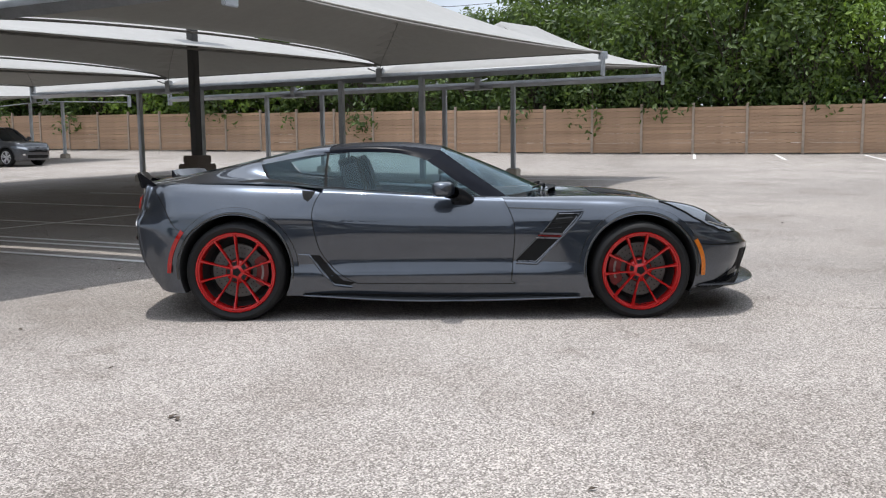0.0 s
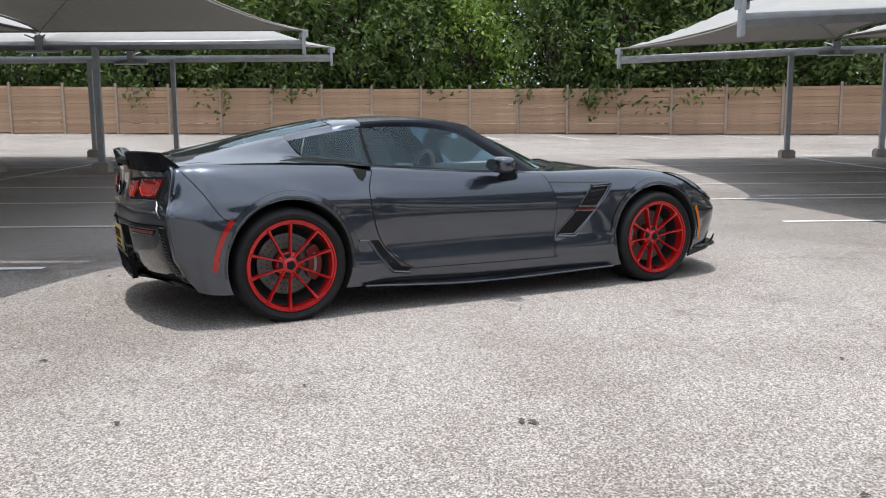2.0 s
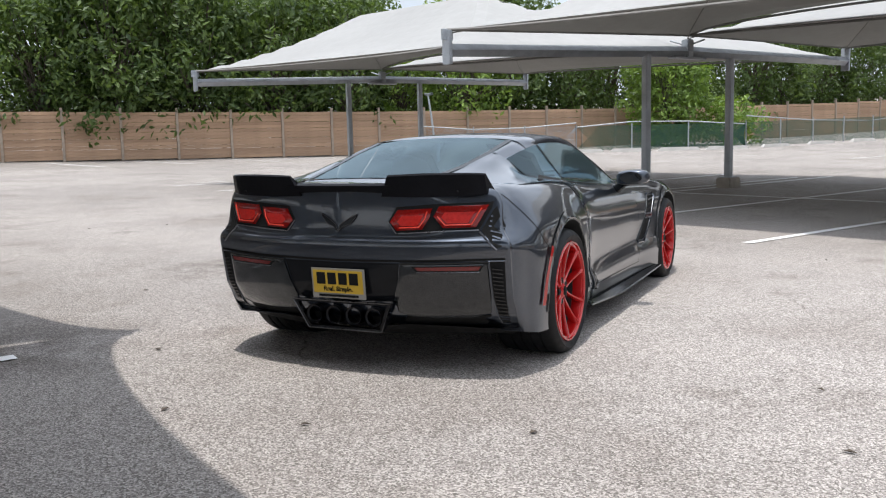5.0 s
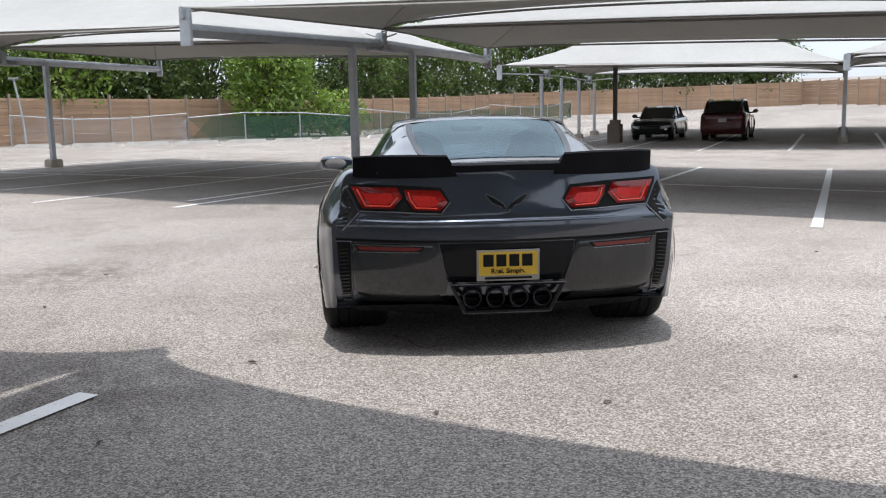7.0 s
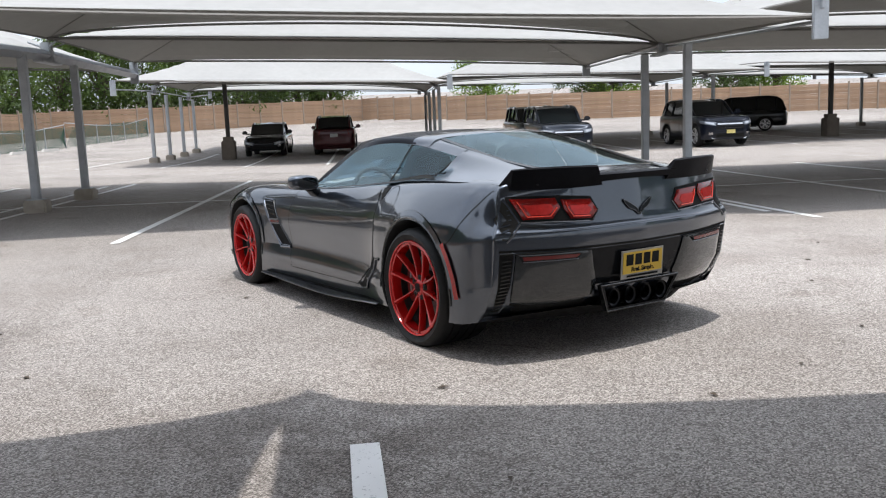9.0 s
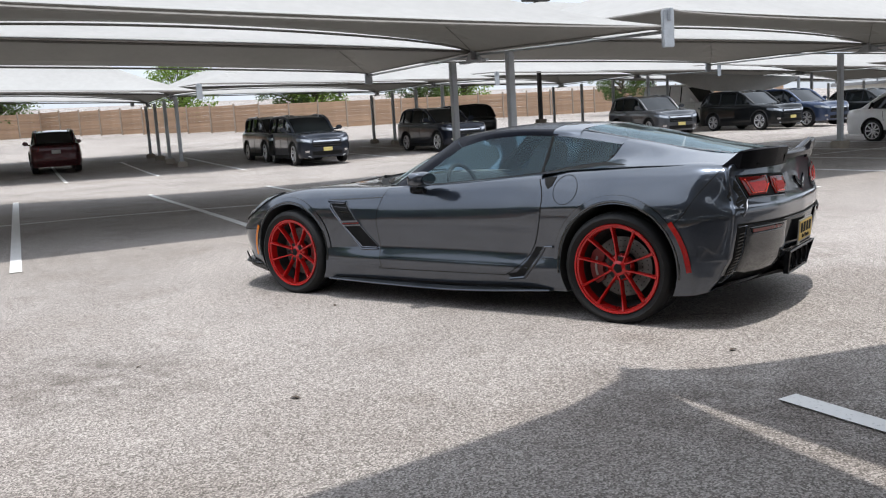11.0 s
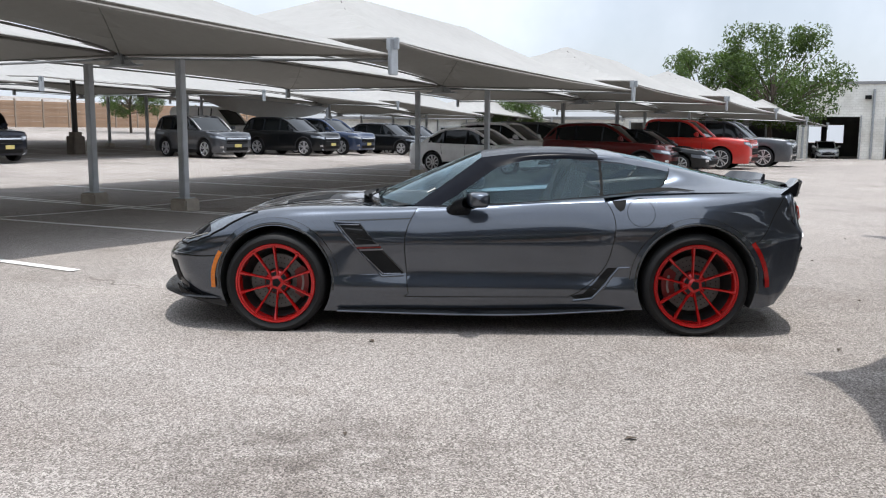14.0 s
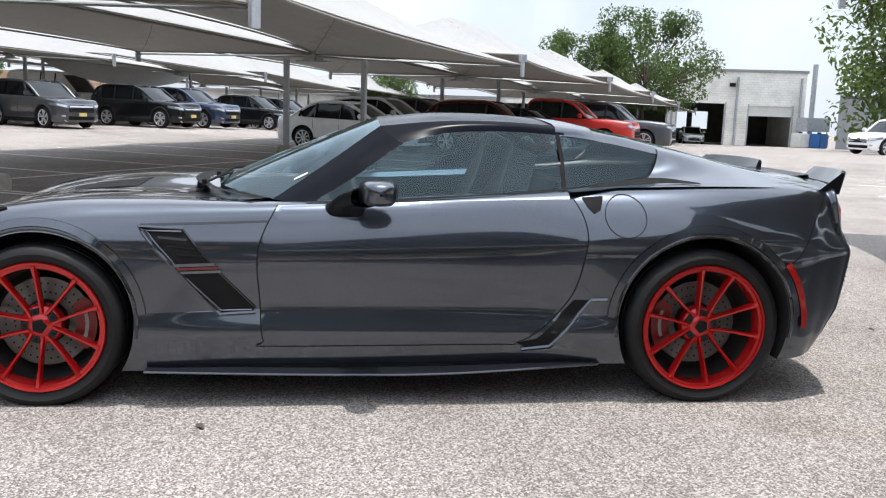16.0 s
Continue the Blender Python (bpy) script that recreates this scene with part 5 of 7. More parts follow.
        pipe = part("exhaust_pipe", bm, M_PIPE, surround, "black chrome tailpipe")
        bm = bmesh.new()
        turned_into(bm, [(0, 0.05), (0.040, 0.05)], 24, "x")
        for v in bm.verts:
            v.co += Vector((-2.143, y, 0.285))
        part("pipe_bore", bm, M_BLACK, pipe)
    # diffuser strakes and black underside
    bm = bmesh.new()
    loft_into(bm, [[(-1.75, -0.80, 0.19), (-1.98, -0.70, 0.235), (-2.10, -0.3, 0.25), (-2.12, 0, 0.20), (-2.10, 0.3, 0.25), (-1.98, 0.70, 0.235), (-1.75, 0.80, 0.19)], [(-1.70, -0.74, 0.15), (-1.85, -0.66, 0.18), (-1.9, -0.3, 0.16), (-1.9, 0, 0.15), (-1.9, 0.3, 0.16), (-1.85, 0.66, 0.18), (-1.70, 0.74, 0.15)]], 36, 3)
    part("diffuser", bm, M_BLACK, root)
    # swept two-winged badge
    badge = None
    for s in (1, -1):
        wing_shape = [(0.0, 0.712), (0.014, 0.748), (0.048, 0.772), (0.100, 0.800), (0.098, 0.786), (0.068, 0.752), (0.030, 0.738)]
        half = panel("badge", [(y * s, z) for y, z in wing_shape], tail, M_GLOSS, badge or root, 0.008, "" if badge else "black two-winged badge", cells=0.03)
        badge = badge or half
        bead("badge_rim", [(y * s, z) for y, z in wing_shape + wing_shape[:1]], tail, 0.0016, M_PIPE_PALE, badge, 0.009)
    # rear wing: two raised blades joined by a low lip
    wing = None
    for s in (1, -1):
        fore = [(-1.915, 0.742, 0.900), (-2.045, 0.66, 0.925), (-2.095, 0.45, 0.932), (-2.11, 0.25, 0.936)]
        crown = [(-2.030, 0.738, 0.990), (-2.078, 0.66, 0.995), (-2.130, 0.45, 0.995), (-2.150, 0.285, 0.990)]
        lip = [(-2.042, 0.738, 0.984), (-2.090, 0.66, 0.988), (-2.142, 0.45, 0.987), (-2.162, 0.280, 0.982)]
        foot = [(-2.022, 0.742, 0.892), (-2.064, 0.66, 0.886), (-2.118, 0.45, 0.882), (-2.140, 0.235, 0.885)]
        tuck = [(-1.97, 0.742, 0.888), (-2.02, 0.66, 0.884), (-2.07, 0.45, 0.880), (-2.08, 0.235, 0.884)]
        rows = [[(x, y * s, z) for x, y, z in c] for c in (fore, crown, lip, foot, tuck)]
        bm = bmesh.new()
        vs = [[bm.verts.new(p) for p in spline(c, 16)] for c in rows]
        for a, b in zip(vs, vs[1:] + vs[:1]):
            for i in range(16):
                bm.faces.new((a[i], a[i + 1], b[i + 1], b[i]))
        for i in (0, 16):
            bm.faces.new([c[i] for c in vs])
        blade = part("wing_blade", bm, M_WING, root, "black raised rear wing blade", bevel=0.003)
        blade.data.materials.append(M_WING_TOP)
        for f in blade.data.polygons[:16]:  # the polished fore face
            f.material_index = 1
        wing = wing or blade
    bm = bmesh.new()
    lip = [[(-2.02, 0.30, 0.938), (-2.04, 0.15, 0.940), (-2.045, 0, 0.941)], [(-2.13, 0.30, 0.950), (-2.146, 0.15, 0.950), (-2.150, 0, 0.950)], [(-2.152, 0.30, 0.938), (-2.168, 0.15, 0.938), (-2.172, 0, 0.938)], [(-2.142, 0.30, 0.902), (-2.156, 0.15, 0.908), (-2.160, 0, 0.910)], [(-2.08, 0.30, 0.888), (-2.09, 0.15, 0.896), (-2.09, 0, 0.898)]]
    loops = [[Vector(p) for p in c] + [Vector((x, -y, z)) for x, y, z in c[-2::-1]] for c in lip]
    vs = [[bm.verts.new(p) for p in spline(c, 20)] for c in loops]
    for a, b in zip(vs, vs[1:]):
        for i in range(20):
            bm.faces.new((a[i], a[i + 1], b[i + 1], b[i]))
    part("wing_lip", bm, M_WING, wing, bevel=0.003)
    # row of bolts on the inner face of either blade's end
    for s in (1, -1):
        for k in range(4):
            bm = bmesh.new()
            bmesh.ops.create_uvsphere(bm, u_segments=8, v_segments=5, radius=0.005)
            for v in bm.verts:
                v.co += Vector((-2.088 - 0.015 * k, (0.62 - 0.10 * k) * s, 0.908))
            part("bolt", bm, M_PIPE, wing)

    # --- nose ---
    nose = lambda y, z, lift=0.0: on_end(y, z, lift, 1)
    for s in (1, -1):
        top = lambda x, y, lift=0.0, s=s: on_top(x, y * s, lift)
        outer = [(1.485, 0.826), (1.60, 0.868), (1.70, 0.889), (1.79, 0.884), (1.88, 0.855), (1.955, 0.812), (2.01, 0.745)]
        inner = [(2.055, 0.62), (1.98, 0.635), (1.86, 0.69), (1.72, 0.745), (1.60, 0.785)]
        lamp = panel("headlamp", outer + inner, top, M_LENS, root, 0.004, "clear headlamp under a swept lens", cells=0.022)
        panel("lamp_inner", [(1.78, 0.868), (1.86, 0.85), (1.945, 0.80), (1.99, 0.735), (2.02, 0.645), (1.95, 0.66), (1.88, 0.70), (1.82, 0.76)], top, M_GLOSS, lamp, 0.0065, "dark lamp bowl", cells=0.022)
        bead("projector", [(1.90, 0.80), (1.935, 0.765), (1.96, 0.71)], top, 0.010, M_CHROME, lamp, 0.006, steps=8)
        bead("running_light", [(1.80, 0.868), (1.87, 0.838), (1.94, 0.79), (1.985, 0.73)], top, 0.005, M_PLATE_RIM, lamp, 0.006, steps=14)
        bead("lamp_seam", outer + inner + outer[:1], top, 0.0055, M_BLACK, lamp, 0.003)
        strip("hood_seam", [(0.74, 0.66), (1.1, 0.63), (1.45, 0.60), (1.75, 0.50), (2.0, 0.35)], top, 0.007, M_BLACK, body, 0.001)
        strip("hood_crease", [(0.74, 0.42), (1.0, 0.40), (1.35, 0.35), (1.75, 0.25)], top, 0.05, M_PAINT, body, 0.010)
        # black strip puts the shade of the hood crease into colour
        strip("hood_crease", [(0.72, 0.49), (1.0, 0.47), (1.35, 0.43), (1.7, 0.36)], top, 0.012, M_BLACK, body, 0.001)
    vent = panel("hood_vent", [(1.42, 0.20), (1.12, 0.24), (1.10, 0), (1.12, -0.24), (1.42, -0.20), (1.45, 0)], on_top, M_BLACK, body, 0.003)
    bm = bmesh.new()  # splitter with end fins
    out = [(1.70, 0.89), (1.86, 0.87), (2.03, 0.78), (2.19, 0.50), (2.275, 0)]
    upper = [(x, y, 0.225) for x, y in out] + [(x, -y, 0.225) for x, y in out[-2::-1]]
    lower = [(x, y, 0.20) for x, y, z in upper]
    back = [(min(x - 0.14, 1.9), y * 0.9, 0.205) for x, y, z in upper]
    loft_into(bm, [[(x, y, 0.235) for x, y, _ in back], upper, lower, [(x, y, 0.19) for x, y, _ in back]], 40, 6)
    split = part("front_splitter", bm, M_CARBON, root, "black front splitter")
    for s in (1, -1):
        bm = bmesh.new()
        prism_into(bm, [(1.68, 0.885 * s, 0.15), (1.88, 0.865 * s, 0.19), (2.02, 0.775 * s, 0.215), (2.045, 0.775 * s, 0.285), (1.96, 0.82 * s, 0.235), (1.70, 0.89 * s, 0.195)], (0, 0.012 * s, 0))
        part("splitter_fin", bm, M_CARBON, split)
    for s in (1, -1):
        side = lambda x, z, lift=0.0, s=s: on_side(x, z, lift, s)
        panel("lower_lip", [(1.735, 0.19), (1.735, 0.222), (1.86, 0.245), (1.95, 0.29), (2.04, 0.325), (2.03, 0.21)], side, M_GLOSS, body, 0.004, "gloss black lip under the bumper", cells=0.03)
    panel("grille", [(0.62, 0.43), (-0.62, 0.43), (-0.52, 0.27), (0.52, 0.27)], nose, M_BLACK, root, 0.004, "black mesh grille")
    for s in (1, -1):
        panel("brake_duct", [(0.74 * s, 0.44), (0.66 * s, 0.44), (0.60 * s, 0.28), (0.76 * s, 0.30)], nose, M_BLACK, root, 0.004)
    # wipers
    for y0, y1 in ((0.42, -0.2), (-0.05, -0.58)):
        bm = bmesh.new()
        tube_into(bm, [(0.79, y0, 0.852), (0.74, (y0 + y1) / 2, 0.872), (0.66, y1, 0.86)], 0.006)
        tube_into(bm, [(0.79, y0, 0.835), (0.79, y0, 0.868)], 0.011)
        part("wiper", bm, M_BLACK, root)
    bm = bmesh.new()
    loft_into(bm, [[(0.50, 0.72, 0.815), (0.74, 0.42, 0.838), (0.82, 0, 0.846), (0.74, -0.42, 0.838), (0.50, -0.72, 0.815)], [(0.56, 0.74, 0.822), (0.80, 0.42, 0.848), (0.88, 0, 0.856), (0.80, -0.42, 0.848), (0.56, -0.74, 0.822)]], 24, 2)
    part("cowl", bm, M_BLACK, root)

    # --- wheels ---
    for x, face, z, rad, rim_r in WHEELS:
        for s in (1, -1):
            add_wheel(root, x, face, z, rad, rim_r, s, rear=x < 0)
    return root

def add_wheel(root, x, face, z, rad, rim_r, s, rear):
    wheel = new("wheel")
    wheel.parent = root
    wheel.matrix_world = pose(x, face * s, z, 0, 0, 0 if s > 0 else 180)
    turn = math.radians({(False, 1): 36, (False, -1): 47, (True, 1): 65, (True, -1): 38}[(rear, s)])  # where the wheel came to rest
    w = 0.33 if rear else 0.285
    bm = bmesh.new()
    prof = [(rim_r - 0.008, -0.02), (rim_r + 0.012, 0.004), (rim_r + 0.03, 0.008), (rad - 0.035, 0.012), (rad - 0.018, 0.004), (rad - 0.006, -0.012)]
    n = 5
    for k in range(n):
        a = -0.03 - (w - 0.06) * k / n
        b = -0.03 - (w - 0.06) * (k + 1) / n
        prof += [(rad, a), (rad, b + 0.012), (rad - 0.008, b + 0.010), (rad - 0.008, b + 0.002)]
    prof += [(rad - 0.006, -w + 0.012), (rad - 0.035, -w - 0.01), (rim_r + 0.01, -w), (rim_r - 0.008, -w + 0.03)]
    turned_into(bm, prof, 72)
    tyre = part("tyre", bm, M_TYRE, wheel, "black low-profile tyre")
    bm = bmesh.new()
    turned_into(bm, [(rim_r + 0.004, 0.0), (rim_r, 0.006), (rim_r - 0.008, 0.005), (rim_r - 0.011, -0.004), (rim_r - 0.022, -0.006), (rim_r - 0.025, -0.022), (rim_r - 0.028, -0.06), (rim_r - 0.004, -0.06), (rim_r - 0.004, -0.02), (rim_r + 0.004, 0.0)], 96)
    rim = part("rim", bm, M_RED, wheel, "glossy red wheel rim")
    for k in range(10):
        pair, hand = k // 2, 1 if k % 2 else -1
        base = 2 * math.pi * pair / 5 + turn
        bm = bmesh.new()
        secs = []
        for i in range(9):
            f = i / 8
            # each pair runs from one root at the hub out to the rim, bowing a little
            q = rim_r - 0.014
            along = 0.046 + (q * math.cos(0.345) - 0.046) * f
            across = hand * (0.007 + (q * math.sin(0.345) - 0.007) * f ** 0.92)
            r, ang = math.hypot(along, across), base + math.atan2(across, along)
            y = -0.048 + 0.040 * f ** 1.6
            half = 0.0108 - 0.0036 * math.sin(math.pi * min(1, f * 1.15)) + (0.005 if i == 8 else 0)
            d = Vector((math.cos(ang), 0, math.sin(ang)))
            t = Vector((-math.sin(ang), 0, math.cos(ang)))
            c = d * r + Vector((0, y, 0))
            secs.append([c + t * half * 0.9 + Vector((0, -0.03, 0)), c + t * half, c + t * half * 0.45 + Vector((0, 0.010, 0)), c - t * half * 0.45 + Vector((0, 0.010, 0)), c - t * half, c - t * half * 0.9 + Vector((0, -0.03, 0))])
        vs = [[bm.verts.new(p) for p in sec] for sec in secs]
        for a, b in zip(vs, vs[1:]):
            for i in range(6):
                bm.faces.new((a[i], a[(i + 1) % 6], b[(i + 1) % 6], b[i]))
        bm.faces.new(vs[0][::-1])
        bm.faces.new(vs[-1])
        part("spoke", bm, M_RED, rim)
    bm = bmesh.new()
    turned_into(bm, [(0, -0.03), (0.03, -0.03), (0.036, -0.034), (0.052, -0.044), (0.074, -0.052), (0.080, -0.060), (0.084, -0.10), (0, -0.10)], 40)
    hub = part("hub", bm, M_RED, rim)
    bm = bmesh.new()
    turned_into(bm, [(0, -0.024), (0.024, -0.025), (0.031, -0.029), (0.031, -0.045)], 5)
    for v in bm.verts:
        v.co = pose(0, 0, 0, 0, -math.degrees(turn), 0) @ v.co
    part("hub_cap", bm, M_BLACK, rim, "black centre cap")
    for k in range(5):
        a = 2 * math.pi * k / 5 + turn + math.pi / 5
        d, t = Vector((math.cos(a), 0, math.sin(a))), Vector((-math.sin(a), 0, math.cos(a)))
        # dark block on the hub paints the shade of a lug hole
        bm = bmesh.new()
        prism_into(bm, [d * r + t * q + Vector((0, -0.056, 0)) for r, q in ((0.038, -0.012), (0.070, -0.016), (0.070, 0.016), (0.038, 0.012))], (0, 0.017, 0))
        part("lug_pocket", bm, M_WELL, rim)
        bm = bmesh.new()
        turned_into(bm, [(0, -0.034), (0.006, -0.034), (0.009, -0.037), (0.009, -0.06)], 6)
        for v in bm.verts:
            v.co += d * 0.058
        part("lug_nut", bm, M_PIPE, rim)
    # brake disc and caliper stay behind the spokes
    bm = bmesh.new()
    turned_into(bm, [(0.09, -0.115), (0.18, -0.115), (0.182, -0.118), (0.182, -0.142), (0.18, -0.145), (0.09, -0.145), (0.09, -0.115)], 64)
    disc = part("brake_disc", bm, M_DISC, wheel, "drilled steel brake disc")
    bm = bmesh.new()
    for k in range(36):
        for j in range(2):
            a = 2 * math.pi * (k + j * 0.5) / 36
            r = 0.12 + 0.035 * j
            c = Vector((r * math.cos(a), -0.1145, r * math.sin(a)))
            bm.faces.new([bm.verts.new(c + Vector((0.0045 * math.cos(q), 0, 0.0045 * math.sin(q)))) for q in (2 * math.pi * i / 6 for i in range(6))])
    tagged(part("drilled_ring", bm, M_BLACK, disc), kind="stuff")
    bm = bmesh.new()
    turned_into(bm, [(0, -0.09), (0.085, -0.09), (0.09, -0.11), (0.09, -0.16), (0, -0.16)], 32)
    part("disc_bell", bm, M_BLACK, disc)
    # the red barrel is coloured black for the shade behind the spokes
    bm = bmesh.new()  # backing drum hides the well
    turned_into(bm, [(0, -0.17), (rim_r - 0.045, -0.17), (rim_r - 0.028, -0.061), (rim_r - 0.012, -0.061), (rim_r - 0.012, -0.19), (0, -0.19)], 64)
    part("inner_barrel", bm, M_WELL, wheel, "inside of the red rim, blackened for shade")
    aft = 1 if (rear) == (s > 0) else -1
    bm = bmesh.new()
    secs = []
    for i in range(9):
        a = (0 if aft > 0 else math.pi) + math.radians(-34 + 68 * i / 8)
        d = Vector((math.cos(a), 0, math.sin(a)))
        k = 0.012 if i in (0, 8) else 0
        secs.append([d * (0.125 + k) + Vector((0, -0.088, 0)), d * (0.205 - k) + Vector((0, -0.085, 0)), d * (0.205 - k) + Vector((0, -0.165, 0)), d * (0.125 + k) + Vector((0, -0.165, 0))])
    vs = [[bm.verts.new(p) for p in sec] for sec in secs]
    for a, b in zip(vs, vs[1:]):
        for i in range(4):
            bm.faces.new((a[i], a[(i + 1) % 4], b[(i + 1) % 4], b[i]))
    bm.faces.new(vs[0][::-1])
    bm.faces.new(vs[-1])
    cal = part("brake_caliper", bm, M_CALIPER, wheel, "red brake caliper", bevel=0.006)
    bm = bmesh.new()
    arc = [(0 if aft > 0 else math.pi) + math.radians(-20 + 5 * i) for i in range(9)]
    prism_into(bm, [Vector((r * math.cos(a), -0.0845, r * math.sin(a))) for r, run in ((0.160, arc), (0.174, arc[::-1])) for a in run], (0, 0.0015, 0))
    part("caliper_mark", bm, M_PLATE_RIM, cal)

sports_car()

# ---- trees and shrubs ----
def limb(bm, a, b, r0, r1, sides=7):
    a, b = Vector(a), Vector(b)
    d = (b - a).normalized()
    s = d.cross(Vector((0.3, 0.9, 0.1))).normalized()
    t = d.cross(s)
    rings = []
    for k in range(4):
        f = k / 3
        c = a.lerp(b, f) + s * 0.06 * math.sin(f * 5 + a.x) * (b - a).length * 0.3
        r = r0 + (r1 - r0) * f
        rings.append([bm.verts.new(c + r * (math.cos(w) * s + math.sin(w) * t)) for w in (2 * math.pi * i / sides for i in range(sides))])
    for p, q in zip(rings, rings[1:]):
        for i in range(sides):
            bm.faces.new((p[i], p[(i + 1) % sides], q[(i + 1) % sides], q[i]))

def leaves(clumps, rng, size, per):
    """Many small folded leaves round the clumps (centre, radius), as vertices and faces."""
    verts, faces = [], []
    for c, r in clumps:
        for _ in range(int(per * r * r)):
            d = Vector((rng.gauss(0, 1), rng.gauss(0, 1), rng.gauss(0, 1))).normalized()
            p = c + d * r * rng.uniform(0.55, 1.05)
            n = (d + 0.9 * Vector((rng.gauss(0, 0.6), rng.gauss(0, 0.6), rng.gauss(0.35, 0.5)))).normalized()
            u = n.cross(Vector((rng.gauss(0, 1), rng.gauss(0, 1), rng.gauss(0, 1)))).normalized()
            v = n.cross(u)
            s = size * rng.uniform(0.6, 1.35)
            k = len(verts)
            verts += [p - u * s, p + v * s * 0.42 + n * s * 0.12, p + u * s, p - v * s * 0.42 + n * s * 0.12]
            faces.append((k, k + 1, k + 2, k + 3))
    return verts, faces

def tree(name, label, seed, height, spread_r, crown_low, leaf, leaf_size, per, n_clumps, category="tree", group="", r_clump=(0.5, 1.0), trunk=0.16, flat=1.0):
    rng = random.Random(seed)
    root = tagged(new(name), label, category, group)
    bm = bmesh.new()
    top = Vector((rng.uniform(-0.3, 0.3), rng.uniform(-0.3, 0.3), height * 0.72))
    limb(bm, (0, 0, -0.2), (0.1, 0.05, crown_low + 0.4), trunk, trunk * 0.75)
    limb(bm, (0.1, 0.05, crown_low + 0.4), top, trunk * 0.75, trunk * 0.2)
    clumps = []
    for k in range(n_clumps):
        f = rng.random() ** 0.8
        z = crown_low + (height - crown_low) * f
        reach = spread_r * (0.45 + 0.75 * math.sin(math.pi * min(1, 0.12 + 0.8 * f))) * rng.uniform(0.35, 1.0) * flat
        w = rng.uniform(0, 2 * math.pi)
        clumps.append((Vector((reach * math.cos(w), reach * math.sin(w), z)), rng.uniform(*r_clump)))
    for c, r in clumps[::3]:
        start = Vector((0.1, 0.05, crown_low * 0.7 + 0.3 * c.z))
        limb(bm, start, c, trunk * 0.32, 0.02, 5)
    link("trunk", bm, M_BARK, root, True)
    verts, faces = leaves(clumps, rng, leaf_size, per)
    me = bpy.data.meshes.new("crown")
    me.from_pydata(verts, [], faces)
    me.materials.append(leaf)
    crown = new("crown", me)
    crown.parent = root
    return root

HEDGE = [
    tree("hedge_tree", "dense dark green tree overhanging the wooden fence", 11, 9.0, 3.1, 1.3, M_LEAF, 0.18, 66, 150, group="boundary trees", r_clump=(0.55, 1.25)),
    tree("hedge_tree", "dense dark green tree overhanging the wooden fence", 12, 8.2, 2.9, 1.2, M_LEAF, 0.17, 66, 145, group="boundary trees", r_clump=(0.5, 1.15)),
    tree("hedge_tree", "bright green leafy tree overhanging the wooden fence", 13, 8.4, 2.8, 1.4, M_LEAF_LIGHT, 0.17, 66, 130, group="boundary trees", r_clump=(0.5, 1.1)),
]
spots = []
rng = random.Random(7)
def hedge_along(pts, off, gap, kinds, low=0.0):
    for a, b in zip(pts, pts[1:]):
        a, b = Vector((*a, 0)), Vector((*b, 0))
        d = (b - a).normalized()
        n = Vector((-d.y, d.x, 0))
        steps = max(1, int((b - a).length / gap))
        for i in range(steps):
            p = a + d * ((i + 0.5) * (b - a).length / steps + rng.uniform(-0.5, 0.5)) + n * (off + rng.uniform(-0.5, 0.7))
            spots.append((p, ((2, 2, 0, 2, 1) if len(kinds) > 2 and 10 < p.x < 25 else kinds)[rng.randrange(5 if len(kinds) > 2 else len(kinds))], rng.uniform(0.85, 1.12) * (low or (0.80 if -5 < p.x < 5.5 else 1.0 if p.x < 27 else 0.85)), rng.uniform(0, 360)))
hedge_along([(-58, 61), (20, 31), (38, 14.5)], 2.3, 3.1, (0, 1, 0, 1, 2))
hedge_along([(-58, 61), (20, 31), (40, 12.5)], 5.6, 3.6, (0, 1))
hedge_along([(38, 14.5), (70, -8), (74, -38)], 2.8, 3.6, (0, 1), 0.9)
hedge_along([(74, -38), (50, -43), (36, -66)], 5.0, 13.0, (1, 2))
used = set()
for p, k, size, turn in spots:
    m = pose(p.x, p.y, ground_z(p.x, p.y) - 0.1, 0, 0, turn)
    if k in used:
        o = copy_thing(HEDGE[k], m)
        o.scale = (size, size, size)
    else:
        HEDGE[k].matrix_world = m
        used.add(k)

bush = tree("shrub", "round bright green self-sown shrub behind the chain-link fence", 21, 5.7, 2.1, 0.3, M_LEAF_LIGHT, 0.15, 110, 210, "shrub", r_clump=(0.35, 0.8), trunk=0.06)
bush.matrix_world = pose(43.5, 7.2, ground_z(43, 7) - 0.1)
bush2 = tree("shrub", "low bright green shrub behind the chain-link fence", 22, 2.4, 1.8, 0.2, M_LEAF_LIGHT, 0.14, 80, 130, "shrub", r_clump=(0.3, 0.6), trunk=0.04)
bush2.matrix_world = pose(44.2, 3.9, ground_z(44, 4) - 0.1)
oak = tree("oak_tree", "open-crowned green oak beside the workshop", 31, 9.1, 4.3, 2.6, M_LEAF_MID, 0.13, 250, 115, group="yard trees", r_clump=(0.4, 1.0), trunk=0.2)
oak.matrix_world = pose(-21.5, -57, ground_z(-21.5, -57))
copy_thing(oak, pose(-17.5, -59.5, ground_z(-17, -59), 0, 0, 130)).scale = (0.86,) * 3
copy_thing(oak, pose(-3.5, -66, ground_z(-3, -66), 0, 0, 220)).scale = (0.7,) * 3
edge_tree = copy_thing(HEDGE[0], pose(-32.9, -44, ground_z(-33, -44), 0, 0, 60))
edge_tree.scale = (1.3,) * 3
tagged(edge_tree, "dense dark green tree at the edge of the lot", "tree", "yard trees")
